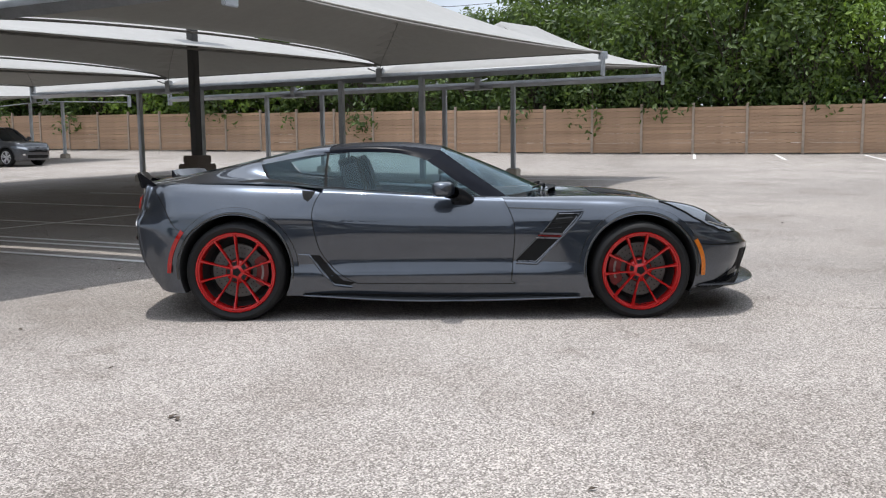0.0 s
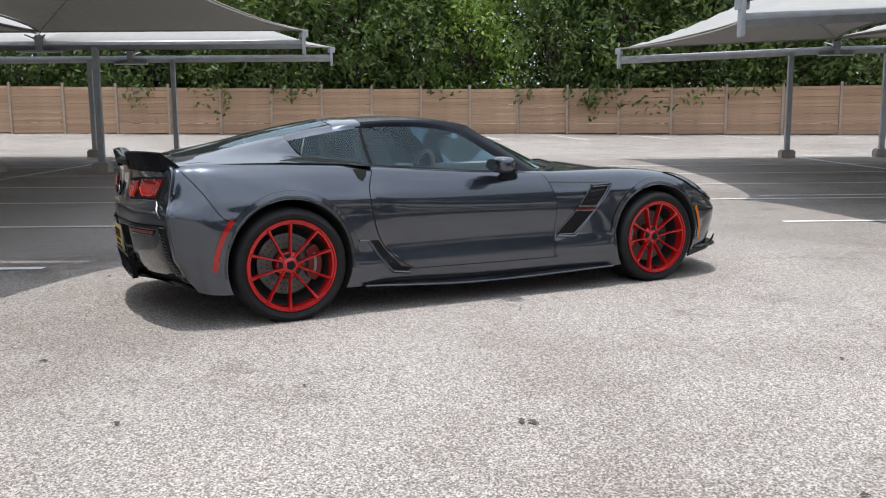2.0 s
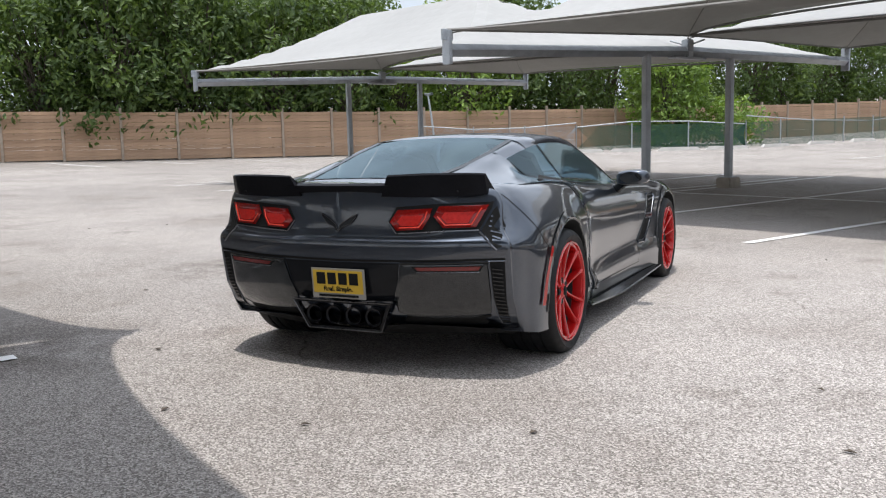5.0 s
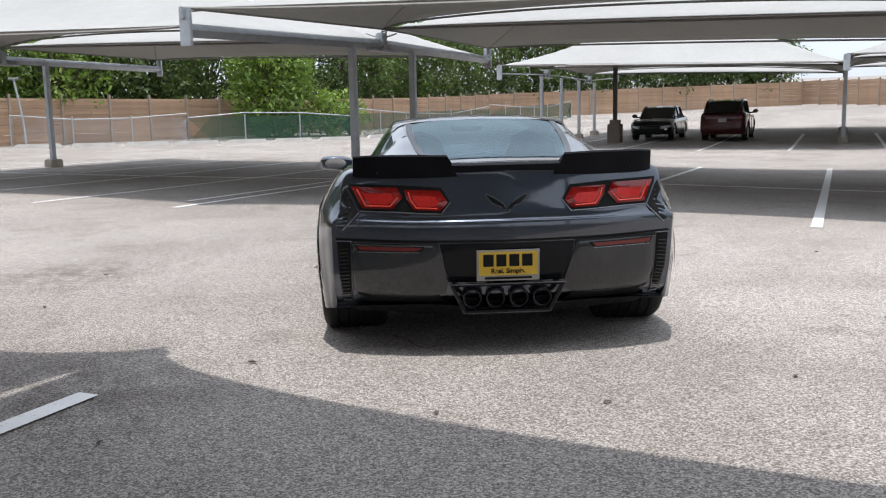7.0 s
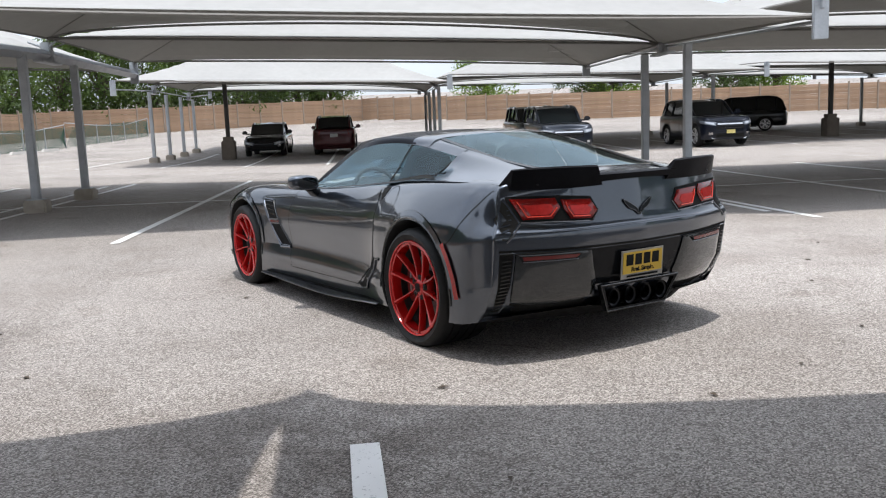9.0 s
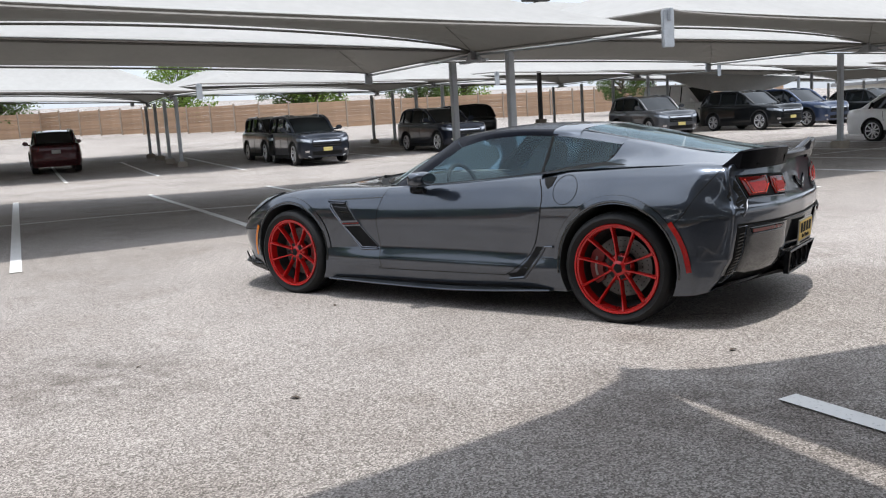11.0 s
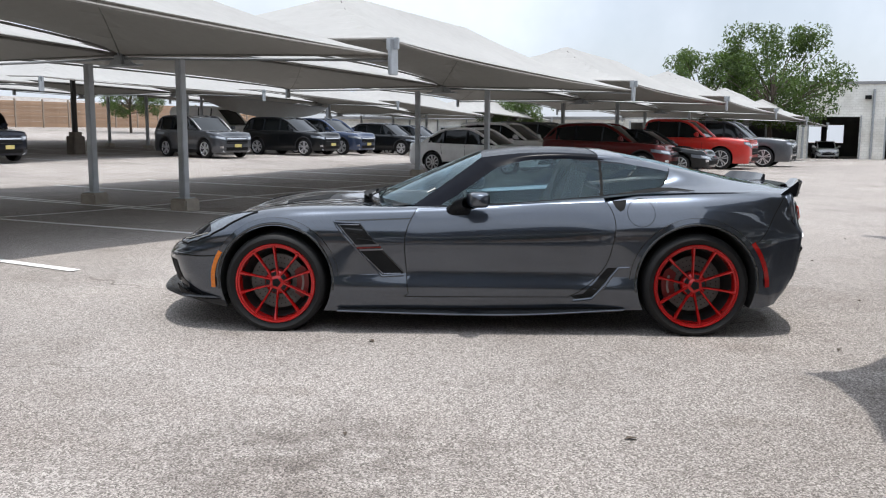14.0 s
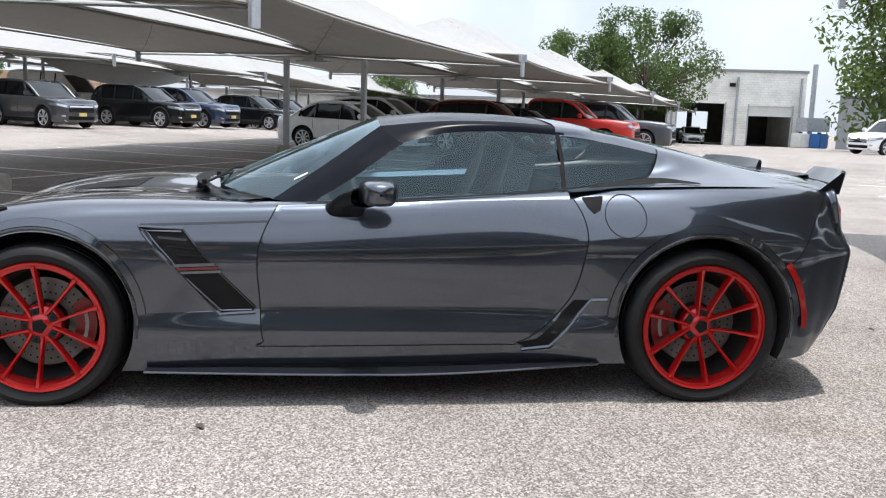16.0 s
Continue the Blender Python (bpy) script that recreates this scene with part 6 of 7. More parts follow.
for x, y, k in ((45, -58, 0.7), (27, -62, 0.55), (53, -50, 0.75)):
    copy_thing(oak, pose(x, y, ground_z(x, y), 0, 0, 77 * k * 7)).scale = (k, k, k)

# ---- chain-link fence with wheel stops before it ----
def chain_link(pts):
    root = tagged(new("chain_link_fence"), "green chain-link fence with galvanised posts along a drain", "fence")
    for a, b in zip(pts, pts[1:]):
        a, b = Vector((*a, 0)), Vector((*b, 0))
        n = max(1, round((b - a).length / 2.6))
        for i in range(n + 1):
            p = on_lot(a.lerp(b, i / n))
            bm = bmesh.new()
            bmesh.ops.create_cone(bm, cap_ends=True, segments=8, radius1=0.035, radius2=0.035, depth=1.35)
            link("post", bm, M_STEEL, root).location = p + Vector((0, 0, 0.67))
        d = (b - a).normalized()
        bm = bmesh.new()
        L = (b - a).length
        k = 0.0
        while k < L - 0.2:  # crossing wires
            for s in (1, -1):
                x0 = k if s > 0 else k + 1.2
                p, q = a + d * min(L, x0), a + d * min(L, max(0, x0 + s * 1.2))
                p, q = on_lot(p) + Vector((0, 0, 0.04)), on_lot(q) + Vector((0, 0, 1.26))
                w = d * (0.013 if a.x > 35 else 0.004)
                vs = [bm.verts.new(v) for v in (p - w, p + w, q + w, q - w)]
                bm.faces.new(vs)
            k += 0.07
        tagged(link("wire_mesh", bm, M_MESH if a.x > 35 else M_STEEL, root), kind="stuff")
        bm = bmesh.new()
        limb(bm, on_lot(a) + Vector((0, 0, 1.3)), on_lot(b) + Vector((0, 0, 1.3)), 0.028, 0.028)
        link("top_rail", bm, M_STEEL, root)
chain_link([(33.8, 17.6), (37.0, 10.5), (39.5, 2.6), (52, -6), (64, -14)])

stop = tagged(new("wheel_stop"), "pale concrete wheel stop along the edge of the lot", "wheel stop", "wheel stops")
bm = bmesh.new()
prism = [(-1.05, -0.09, 0), (1.05, -0.09, 0), (0.85, -0.06, 0.16), (-0.85, -0.06, 0.16)]
vs = [bm.verts.new(p) for p in prism] + [bm.verts.new((x, -y, z)) for x, y, z in prism]
for f in ((0, 1, 2, 3), (7, 6, 5, 4), (3, 2, 6, 7), (0, 3, 7, 4), (1, 5, 6, 2)):
    bm.faces.new([vs[i] for i in f])
link("block", bm, M_KERB, stop)
for k in range(11):
    a, b = (Vector((32.6, 17.2, 0)), Vector((38.4, 2.2, 0))) if k < 7 else (Vector((38.4, 2.2, 0)), Vector((50, -5.6, 0)))
    f = (k + 0.5) / 7 if k < 7 else (k - 6.5) / 4
    p = on_lot(a.lerp(b, f))
    m = pose(p.x, p.y, p.z, 0, 0, math.degrees(math.atan2(b.y - a.y, b.x - a.x)))
    if k:
        copy_thing(stop, m)
    else:
        stop.matrix_world = m

# ---- fallen leaves on the asphalt ----
rng = random.Random(5)
leaf_spots = [(-1.07, -3.05), (-1.10, -3.02), (-1.7, -2.2), (-3.0, 0.4), (0.6, -3.8), (-0.6, 2.85), (1.9, -4.4), (-3.4, -2.4), (-2.7, -1.2), (2.6, -2.1)]
leaf_spots += [(rng.uniform(-8, 8), rng.uniform(-8, 8)) for _ in range(46)]
for k, (x, y) in enumerate(leaf_spots):
    s = rng.uniform(0.018, 0.035) if k > 1 else 0.032
    bm = bmesh.new()
    vs = [bm.verts.new(p) for p in ((-s, 0, 0.004), (-0.2 * s, 0.45 * s, 0.012), (s, 0.05 * s, 0.006), (0, -0.4 * s, 0.014))]
    bm.faces.new(vs)
    o = tagged(link("dry_leaf", bm, M_DRYLEAF), "small curled brown dry leaf on the asphalt", "leaf", "dry leaves")
    o.matrix_world = pose(x, y, ground_z(x, y), 0, 0, rng.uniform(0, 360))

# ---- leaning post and power lines ----
def leaning_post():
    root = tagged(new("leaning_post"), "thin grey steel post leaning at the end of the chain-link fence", "post")
    p = on_lot((34.0, 17.0))
    bm = bmesh.new()
    limb(bm, p - Vector((0, 0, 0.1)), p + Vector((0.1, 0.35, 3.0)), 0.06, 0.05)
    link("pole", bm, M_STEEL, root)
    bm = bmesh.new()
    limb(bm, p + Vector((-0.1, 0.05, 3.02)), p + Vector((0.3, 0.65, 3.02)), 0.07, 0.07)
    link("cap_bar", bm, M_STEEL, root)
leaning_post()

def power_line():
    root = tagged(new("power_line"), "three thin sagging power cables high behind the trees", "power line")
    ends = [Vector((-95, 74, ground_z(-95, 74))), Vector((105, 62, ground_z(105, 62)))]
    for e in ends:
        bm = bmesh.new()
        limb(bm, e, e + Vector((0, 0, 16.5)), 0.16, 0.12)
        link("pole", bm, M_BARK, root)
    for k in range(3):
        bm = bmesh.new()
        pts = []
        for i in range(25):
            f = i / 24
            q = ends[0].lerp(ends[1], f)
            pts.append(Vector((q.x, q.y, 16.2 - 0.75 * k + (ends[0].z * (1 - f) + ends[1].z * f) - 4.6 * 4 * f * (1 - f))))
        for a, b in zip(pts, pts[1:]):
            limb(bm, a, b, 0.022, 0.022, 4)
        link("cable", bm, M_BLACK, root)
power_line()

# ---- workshop ----
def workshop():
    """White-painted brick workshop with roller-door bays, front along local x, facing -y."""
    root = tagged(new("workshop"), "white painted brick workshop with dark open service bays", "building")
    width, tall, deep = 40.0, 6.2, 14.0
    bays = [(-14.4, 3.6, 3.1), (-9.4, 3.6, 3.1), (-4.5, 3.8, 3.5), (0.2, 3.8, 3.6), (5.75, 3.4, 3.5)]  # centre, width, height
    x0, x1 = -16.8, 8.4
    xs = [x0]
    for c, w, h in bays:
        xs += [c - w / 2, c + w / 2]
    xs.append(x1)
    def wall(name, lo, hi, mat_):
        bm = bmesh.new()
        box_into(bm, lo, hi)
        return link(name, bm, mat_, root)
    for i in range(0, len(xs), 2):
        wall("wall_pier", (xs[i], 0, -0.5), (xs[i + 1], 0.35, tall), M_BRICK)
    for c, w, h in bays:
        wall("wall_over_bay", (c - w / 2, 0.0, h), (c + w / 2, 0.35, tall), M_BRICK)
        wall("bay_frame", (c - w / 2 - 0.12, -0.06, -0.5), (c - w / 2, 0.0, h + 0.1), M_STEEL)
        wall("bay_frame", (c + w / 2, -0.06, -0.5), (c + w / 2 + 0.12, 0.0, h + 0.1), M_STEEL)
        if c > 5:
            wall("roller_door", (c - w / 2, 0.12, h - 0.85), (c + w / 2, 0.18, h), M_WHITEMETAL)
    wall("side_wall", (x1 - 0.35, 0.35, -0.5), (x1, deep, tall), M_BRICK)
    wall("side_wall", (x0, 0.35, -0.5), (x0 + 0.35, deep, tall), M_BRICK)
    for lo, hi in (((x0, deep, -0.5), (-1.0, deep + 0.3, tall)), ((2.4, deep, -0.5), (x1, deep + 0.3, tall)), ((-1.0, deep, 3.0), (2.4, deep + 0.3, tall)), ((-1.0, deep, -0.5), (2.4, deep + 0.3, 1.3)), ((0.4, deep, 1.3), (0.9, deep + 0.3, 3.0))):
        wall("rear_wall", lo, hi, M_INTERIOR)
    wall("roof", (x0 - 0.1, -0.08, tall), (x1 + 0.1, deep + 0.3, tall + 0.22), M_ROOFEDGE)
    wall("workshop_floor", (x0, 0.0, -0.5), (x1, deep, 0.03), M_CONC)
    for x in (-2.15, 3.0, 8.0):
        bm = bmesh.new()
        bmesh.ops.create_cone(bm, cap_ends=True, segments=10, radius1=0.1, radius2=0.1, depth=5.8)
        link("downpipe", bm, M_STEEL, root).location = (x, -0.12, 2.9)
    wall("wall_lamp", (2.35, -0.25, 5.0), (2.8, 0, 5.3), M_BLACK)
    # low office wing with windows
    wall("office_wall", (-44, -3.0, -0.5), (x0, 4, 3.3), M_BRICK)
    wall("office_roof", (-44.3, -3.4, 3.3), (x0 + 0.1, 4.2, 3.55), M_ROOFEDGE)
    for k in range(6):
        x = -41 + 4.1 * k
        win = wall("office_window", (x - 0.15, -3.07, 0.7), (x + 2.55, -3.0, 2.7), M_WHITEMETAL)
        wall("pane", (x, -3.09, 0.85), (x + 2.4, -3.07, 2.55), M_PANE).parent = win
    root.matrix_world = pose(-29.5, -66, -1.15, 0, 0, 163)
    return root
workshop()

def flue():
    root = tagged(new("flue_stack"), "tall grey steel flue beside the workshop", "flue")
    bm = bmesh.new()
    bmesh.ops.create_cone(bm, cap_ends=True, segments=12, radius1=0.2, radius2=0.2, depth=6.8)
    link("pipe", bm, M_STEEL, root).location = (0, 0, 3.4)
    bm = bmesh.new()
    soft_box(bm, (-1.6, -0.6, 1.5), (1.0, 0.6, 2.6), 0.05)
    link("duct", bm, M_STEEL, root)
    return root
flue().matrix_world = pose(-37.3, -62.0, -1.1, 0, 0, 20)

def tank(x, y, color_mat, label):
    root = tagged(new("storage_tank"), label, "tank", "storage tanks")
    bm = bmesh.new()
    soft_box(bm, (-0.55, -0.5, 0), (0.55, 0.5, 1.15), 0.08)
    link("tank_body", bm, color_mat, root)
    bm = bmesh.new()
    bmesh.ops.create_cone(bm, cap_ends=True, segments=14, radius1=0.16, radius2=0.14, depth=0.12)
    link("lid", bm, M_BLACK, root).location = (0, 0, 1.2)
    root.matrix_world = pose(x, y, ground_z(x, y), 0, 0, 25)
tank(-36.1, -61.2, M_WHITEMETAL, "white plastic storage tank beside the workshop")
tank(-37.4, -60.7, M_BLUE, "blue plastic storage tank beside the workshop")

def shed():
    """Grey metal lean-to with an awning."""
    root = tagged(new("metal_shed"), "grey metal shed with a ribbed awning", "shed")
    for name, lo, hi in (("wall", (0, 3, -0.3), (14, 3.3, 4.2)), ("side_wall", (0, 0.2, -0.3), (0.25, 3, 3.9)), ("corner_post", (-0.1, -0.1, -0.3), (0.1, 0.1, 4.0))):
        bm = bmesh.new()
        box_into(bm, lo, hi)
        link(name, bm, M_SHED, root)
    bm = bmesh.new()
    for k in range(56):
        x = -0.6 + k * 0.265
        vs = [bm.verts.new(p) for p in ((x, -1.4, 3.9), (x + 0.13, -1.4, 3.98), (x + 0.13, 3.4, 4.7), (x, 3.4, 4.62))]
        bm.faces.new(vs)
        ws = [bm.verts.new(p) for p in ((x + 0.13, -1.4, 3.98), (x + 0.265, -1.4, 3.9), (x + 0.265, 3.4, 4.62), (x + 0.13, 3.4, 4.7))]
        bm.faces.new(ws)
    bmesh.ops.remove_doubles(bm, verts=bm.verts, dist=1e-4)
    bmesh.ops.solidify(bm, geom=bm.faces[:], thickness=0.05)
    link("awning", bm, M_SHED, root)
    root.matrix_world = pose(-38.6, -55, -0.95, 0, 0, 205)
shed()

# ---- other parked cars ----
# length, width, height, axle front, axle rear, wheel radius, top line of the body, cabin points, pillars
KINDS = {}
KINDS["suv"] = (4.95, 1.98, 1.76, 1.48, -1.36, 0.39, ((2.42, 0.90), (2.25, 1.04), (1.2, 1.15), (0.4, 1.16), (-0.8, 1.18), (-1.9, 1.21), (-2.40, 1.18)), ((1.02, 1.14), (0.22, 1.66), (-0.6, 1.75), (-1.85, 1.70), (-2.34, 1.20)), (0.0, -1.0, -1.75))
KINDS["crossover"] = (4.55, 1.85, 1.65, 1.38, -1.28, 0.36, ((2.22, 0.80), (2.05, 0.95), (1.1, 1.06), (0.4, 1.07), (-0.8, 1.10), (-1.8, 1.14), (-2.2, 1.10)), ((0.98, 1.05), (0.2, 1.57), (-0.5, 1.64), (-1.6, 1.56), (-2.15, 1.12)), (0.0, -0.95, -1.6))
KINDS["sedan"] = (4.85, 1.83, 1.46, 1.45, -1.35, 0.33, ((2.38, 0.62), (2.2, 0.78), (1.2, 0.92), (0.4, 0.93), (-0.8, 0.95), (-1.8, 1.0), (-2.38, 0.95)), ((0.95, 0.92), (0.15, 1.38), (-0.45, 1.45), (-1.1, 1.38), (-1.85, 0.99)), (-0.1, -0.95, -1.5))
KINDS["pickup"] = (5.85, 2.05, 1.84, 1.85, -1.75, 0.41, ((2.85, 1.00), (2.78, 1.12), (1.6, 1.20), (0.9, 1.19), (-0.9, 1.19), (-1.4, 1.21), (-2.88, 1.22)), ((1.25, 1.19), (0.55, 1.75), (-0.2, 1.83), (-0.95, 1.78), (-1.15, 1.20)), (0.25, -0.55, -0.95))
KINDS["minivan"] = (5.1, 2.0, 1.76, 1.6, -1.45, 0.35, ((2.5, 0.66), (2.3, 0.88), (1.5, 1.02), (0.6, 1.03), (-0.8, 1.05), (-2.0, 1.06), (-2.5, 1.02)), ((1.55, 1.02), (0.55, 1.66), (-0.4, 1.74), (-2.0, 1.70), (-2.46, 1.04)), (0.2, -1.0, -1.95))
KINDS["cargo_van"] = (5.4, 2.0, 2.26, 1.75, -1.6, 0.36, ((2.65, 0.85), (2.5, 1.10), (2.0, 1.22), (1.1, 1.26), (-0.8, 1.26), (-2.0, 1.26), (-2.65, 1.26)), ((1.95, 1.22), (1.05, 2.08), (0.6, 2.22), (-2.5, 2.26), (-2.64, 1.30)), (0.6, -0.4, -2.7))

def road_car(kind, name, label, category, material, x, y, yaw, plate=True, group="parked cars"):
    length, width, height, axf, axr, rad, top, cabin, pillars = KINDS[kind]
    root = tagged(new(name), label, category, group)
    half, w = length / 2, width / 2
    stations = [(half, 0), (half - 0.05, 0.55 * w), (half - 0.28, 0.9 * w), (half - 0.75, 0.985 * w), (axf - 0.1, w), (0.3, w), (axr + 0.2, w), (axr - 0.4, 0.99 * w), (-half + 0.2, 0.93 * w), (-half + 0.03, 0.6 * w), (-half, 0)]
    if kind == "pickup":  # a squarer nose
        stations[1:4] = [(half - 0.02, 0.66 * w), (half - 0.13, 0.92 * w), (half - 0.55, 0.99 * w)]
    def top_z(q):
        return float(np.interp(-q, [-p[0] for p in top], [p[1] for p in top]))
    def ring(z, inset):
        return [(sx - inset * (1 if i < 2 else -1 if i > 8 else 0), max(0, sy - (inset if 1 < i < 9 else inset * 0.5)) if sy else 0, z(sx)) for i, (sx, sy) in enumerate(stations)]
    levels = [ring(lambda q: 0.24, 0.06), ring(lambda q: 0.42, 0.0), ring(lambda q: min(0.72, top_z(q) - 0.14), 0.0), ring(lambda q: top_z(q) - 0.12, 0.015), ring(lambda q: top_z(q) - 0.03, 0.06), ring(top_z, 0.14)]
    mid = [(px * 0.97, py * 0.5, pz + 0.02) for px, py, pz in levels[-1]]
    ridge = [(px * 0.96, 0, pz + 0.03) for px, py, pz in levels[-1]]
    base = [(px, 0, 0.24) for px, py, pz in levels[0]]
    bm = bmesh.new()
    loft_into(bm, levels + [mid, ridge], 44, 20)
    loft_into(bm, [base, levels[0]], 44, 1)
    tidy(bm, 1e-3)
    for v in bm.verts:
        if abs(v.co.y) < 4e-3:
            v.co.y = 0
    bmesh.ops.remove_doubles(bm, verts=bm.verts, dist=2e-3)
    bmesh.ops.holes_fill(bm, edges=[e for e in bm.edges if len(e.link_faces) == 1], sides=0)
    bmesh.ops.recalc_face_normals(bm, faces=bm.faces)
    body = link("body", bm, material, root, True)
    body.data.materials.append(M_WELL)
    cuts = []
    for ax in (axf, axr):
        bm = bmesh.new()
        turned_into(bm, [(0, 0), (rad + 0.06, 0), (rad + 0.06, 0.8), (0, 0.8)], 36)
        for v in bm.verts:
            v.co += Vector((ax, w - 0.34, rad + 0.01))
        cuts.append(cutter(bm, M_WELL))
    carve(body, cuts)
    mirrored(body)
    for f in body.data.polygons:
        f.use_smooth = True
    body.data.set_sharp_from_angle(angle=radians(38))
    # cabin: glass shell, roof and pillars
    lean = 0.14
    def shell(k, grow=0.0, s=1):
        return [(px, s * (w - 0.13 - lean * max(0, (pz - cabin[0][1]) / (height - cabin[0][1])) ** 1.2 + grow - (0.10 if i in (0, 4) else 0)), pz) for i, (px, pz) in enumerate(cabin)]
    edge = shell(0)
    for s in (1, -1):
        bm = bmesh.new()
        sill = [(px, s * (w - 0.12), top_z(px) - 0.02) for px, _ in ((cabin[0][0] - 0.02, 0), (cabin[1][0], 0), (cabin[2][0], 0), (cabin[3][0], 0), (cabin[4][0] + 0.02, 0))]
        upper = [(px, s * py, pz) for px, py, pz in edge]
        loft_into(bm, [sill, upper], 20, 3)
        part("side_glass", bm, M_CARGLASS if kind != "cargo_van" else material, root)
        for px in (*pillars, None):
            bm = bmesh.new()
            if px is None:
                tube_into(bm, spline([(qx, qy + s * 0.004, qz - 0.012) for qx, qy, qz in upper], 24), 0.05, 8)
                part("roof_rail", bm, material, root)
                continue
            zt = float(np.interp(-px, [-c[0] for c in cabin], [c[1] for c in cabin]))
            yt = float(np.interp(-px, [-c[0] for c in cabin], [c[1] for c in edge]))
            tube_into(bm, [(px - 0.02, s * (w - 0.115), top_z(px) - 0.02), (px, s * (yt + 0.008), zt)], 0.04, 6)
            part("pillar", bm, M_GLOSS, root)
        # solid panel behind the last side window
        if kind in ("suv", "crossover", "sedan", "pickup"):
            def on_glass(px, f):
                zt = float(np.interp(-px, [-c[0] for c in cabin], [c[1] for c in cabin]))
                yt = float(np.interp(-px, [-c[0] for c in cabin], [c[1] for c in edge]))
                return (px, s * ((w - 0.12) * (1 - f) + yt * f + 0.012), (top_z(px) - 0.03) * (1 - f) + zt * f)
            back = cabin[4][0] + 0.04
            fore = pillars[2] + (0.02 if kind != "pickup" else -0.02)
            bm = bmesh.new()
            loft_into(bm, [[on_glass(fore + 0.10, 0), on_glass(fore - 0.02, 0.5), on_glass(fore - 0.10, 1)], [on_glass((fore + back) / 2, 0), on_glass((fore + back) / 2 - 0.02, 0.5), on_glass((fore + back) / 2 - 0.02, 1)], [on_glass(back, 0), on_glass(back + 0.02, 0.5), on_glass(back + 0.04, 1)]], 8, 6)
            part("rear_pillar", bm, material, root)
        # door line and handles, mirrors
        for hx in (pillars[0] + 0.12, pillars[1] + 0.12):
            bm = bmesh.new()
            soft_box(bm, (hx - 0.1, s * (w - 0.005) - 0.02, top_z(hx) - 0.25), (hx + 0.1, s * (w - 0.005) + 0.02, top_z(hx) - 0.21), 0.01)
            part("door_handle", bm, material, root)
        bm = bmesh.new()
        mx, mz = cabin[0][0] - 0.30, top_z(0.5) + 0.03
        soft_box(bm, (mx - 0.06, min(s * (w - 0.02), s * (w + 0.20)), mz), (mx + 0.09, max(s * (w - 0.02), s * (w + 0.20)), mz + 0.16), 0.04)
        soft_box(bm, (mx - 0.02, min(s * (w - 0.16), s * (w + 0.02)), mz - 0.01), (mx + 0.05, max(s * (w - 0.16), s * (w + 0.02)), mz + 0.05), 0.012)
        part("door_mirror", bm, material, root)
    def span(i0, i1, name, mat_, up=0.03):
        bm = bmesh.new()
        left = [edge[i0], edge[i1]]
        mids = [(px + (0.06 if i == 0 else -0.06 if i == 4 else 0), 0, pz + up) for (px, _, pz), i in zip(left, (i0, i1))]
        right = [(px, -py, pz) for px, py, pz in left]
        loft_into(bm, [left, mids, right], 4, 8)
        part(name, bm, mat_, root)
    span(0, 1, "windscreen", M_CARGLASS)
    span(1, 2, "roof", material)
    span(2, 3, "roof", material)
    span(3, 4, "rear_window", M_CARGLASS if kind != "cargo_van" else material)
    # nose and tail furniture
    zf, zr = top_z(half), top_z(-half)
    nose_z = top[0][1]
    skin = BVHTree.FromPolygons([v.co for v in body.data.vertices], [p.vertices[:] for p in body.data.polygons])
    def decal(name, outline, s, mat_, lift=0.015, label_=""):
        bm = bmesh.new()
        pts = []
        for py, pz in outline:
            hit = skin.ray_cast(Vector((4 * s, py, pz)), Vector((-s, 0, 0)))[0]
            pts.append(Vector(((hit.x if hit else half * s) + lift * s, py, pz)))
        prism_into(bm, pts, (-0.03 * s, 0, 0))
        return part(name, bm, mat_, root, label_, smooth=False)
    def wrap(name, a0, a1, low, high, mat_, lift=0.012, label_="", n=8):
        """A panel round the nose between two bearings; low, high: heights at its two ends."""
        bm = bmesh.new()
        grid = []
        for i in range(n + 1):
            f = i / n
            a = math.radians(a0 + (a1 - a0) * f)
            way = Vector((math.cos(a), math.sin(a), 0))
            for k in (0, 0.5, 1):
                pz = (low[0] + (low[1] - low[0]) * f) * (1 - k) + (high[0] + (high[1] - high[0]) * f) * k
                core = Vector((half - 1.0, 0, pz))
                hit = skin.ray_cast(core + way * 3, -way)[0] or core + way
                grid.append((bm.verts.new(hit + way * lift), bm.verts.new(hit - way * 0.02)))
        for i in range(n):
            for k in (0, 1):
                q = [grid[i * 3 + k], grid[i * 3 + 3 + k], grid[i * 3 + 4 + k], grid[i * 3 + 1 + k]]
                bm.faces.new([v[0] for v in q])
        rim_ = [i * 3 for i in range(n + 1)] + [n * 3 + 1] + [i * 3 + 2 for i in range(n, -1, -1)] + [1]
        for p, q in zip(rim_, rim_[1:] + rim_[:1]):
            bm.faces.new((grid[p][0], grid[q][0], grid[q][1], grid[p][1]))
        bmesh.ops.recalc_face_normals(bm, faces=bm.faces)
        return part(name, bm, mat_, root, label_)
    g1 = nose_z - 0.02
    tall = {"pickup": 0.42, "suv": 0.27, "crossover": 0.20, "sedan": 0.13}.get(kind, 0.16)
    wide = {"pickup": 30, "suv": 29, "crossover": 27}.get(kind, 24)
    wrap("grille", -wide, wide, (g1 - tall,) * 2, (g1,) * 2, M_BLACK)
    for k in range(3 if tall > 0.2 else 2):
        pz = g1 - 0.045 - k * (tall - 0.05) / 2.6
        wrap("grille_bar", -wide * 0.94, wide * 0.94, (pz - (0.05 if k == 0 else 0.014),) * 2, (pz,) * 2, M_CHROME if k == 0 and kind in ("suv", "pickup") else M_ALLOY_DARK, 0.026)
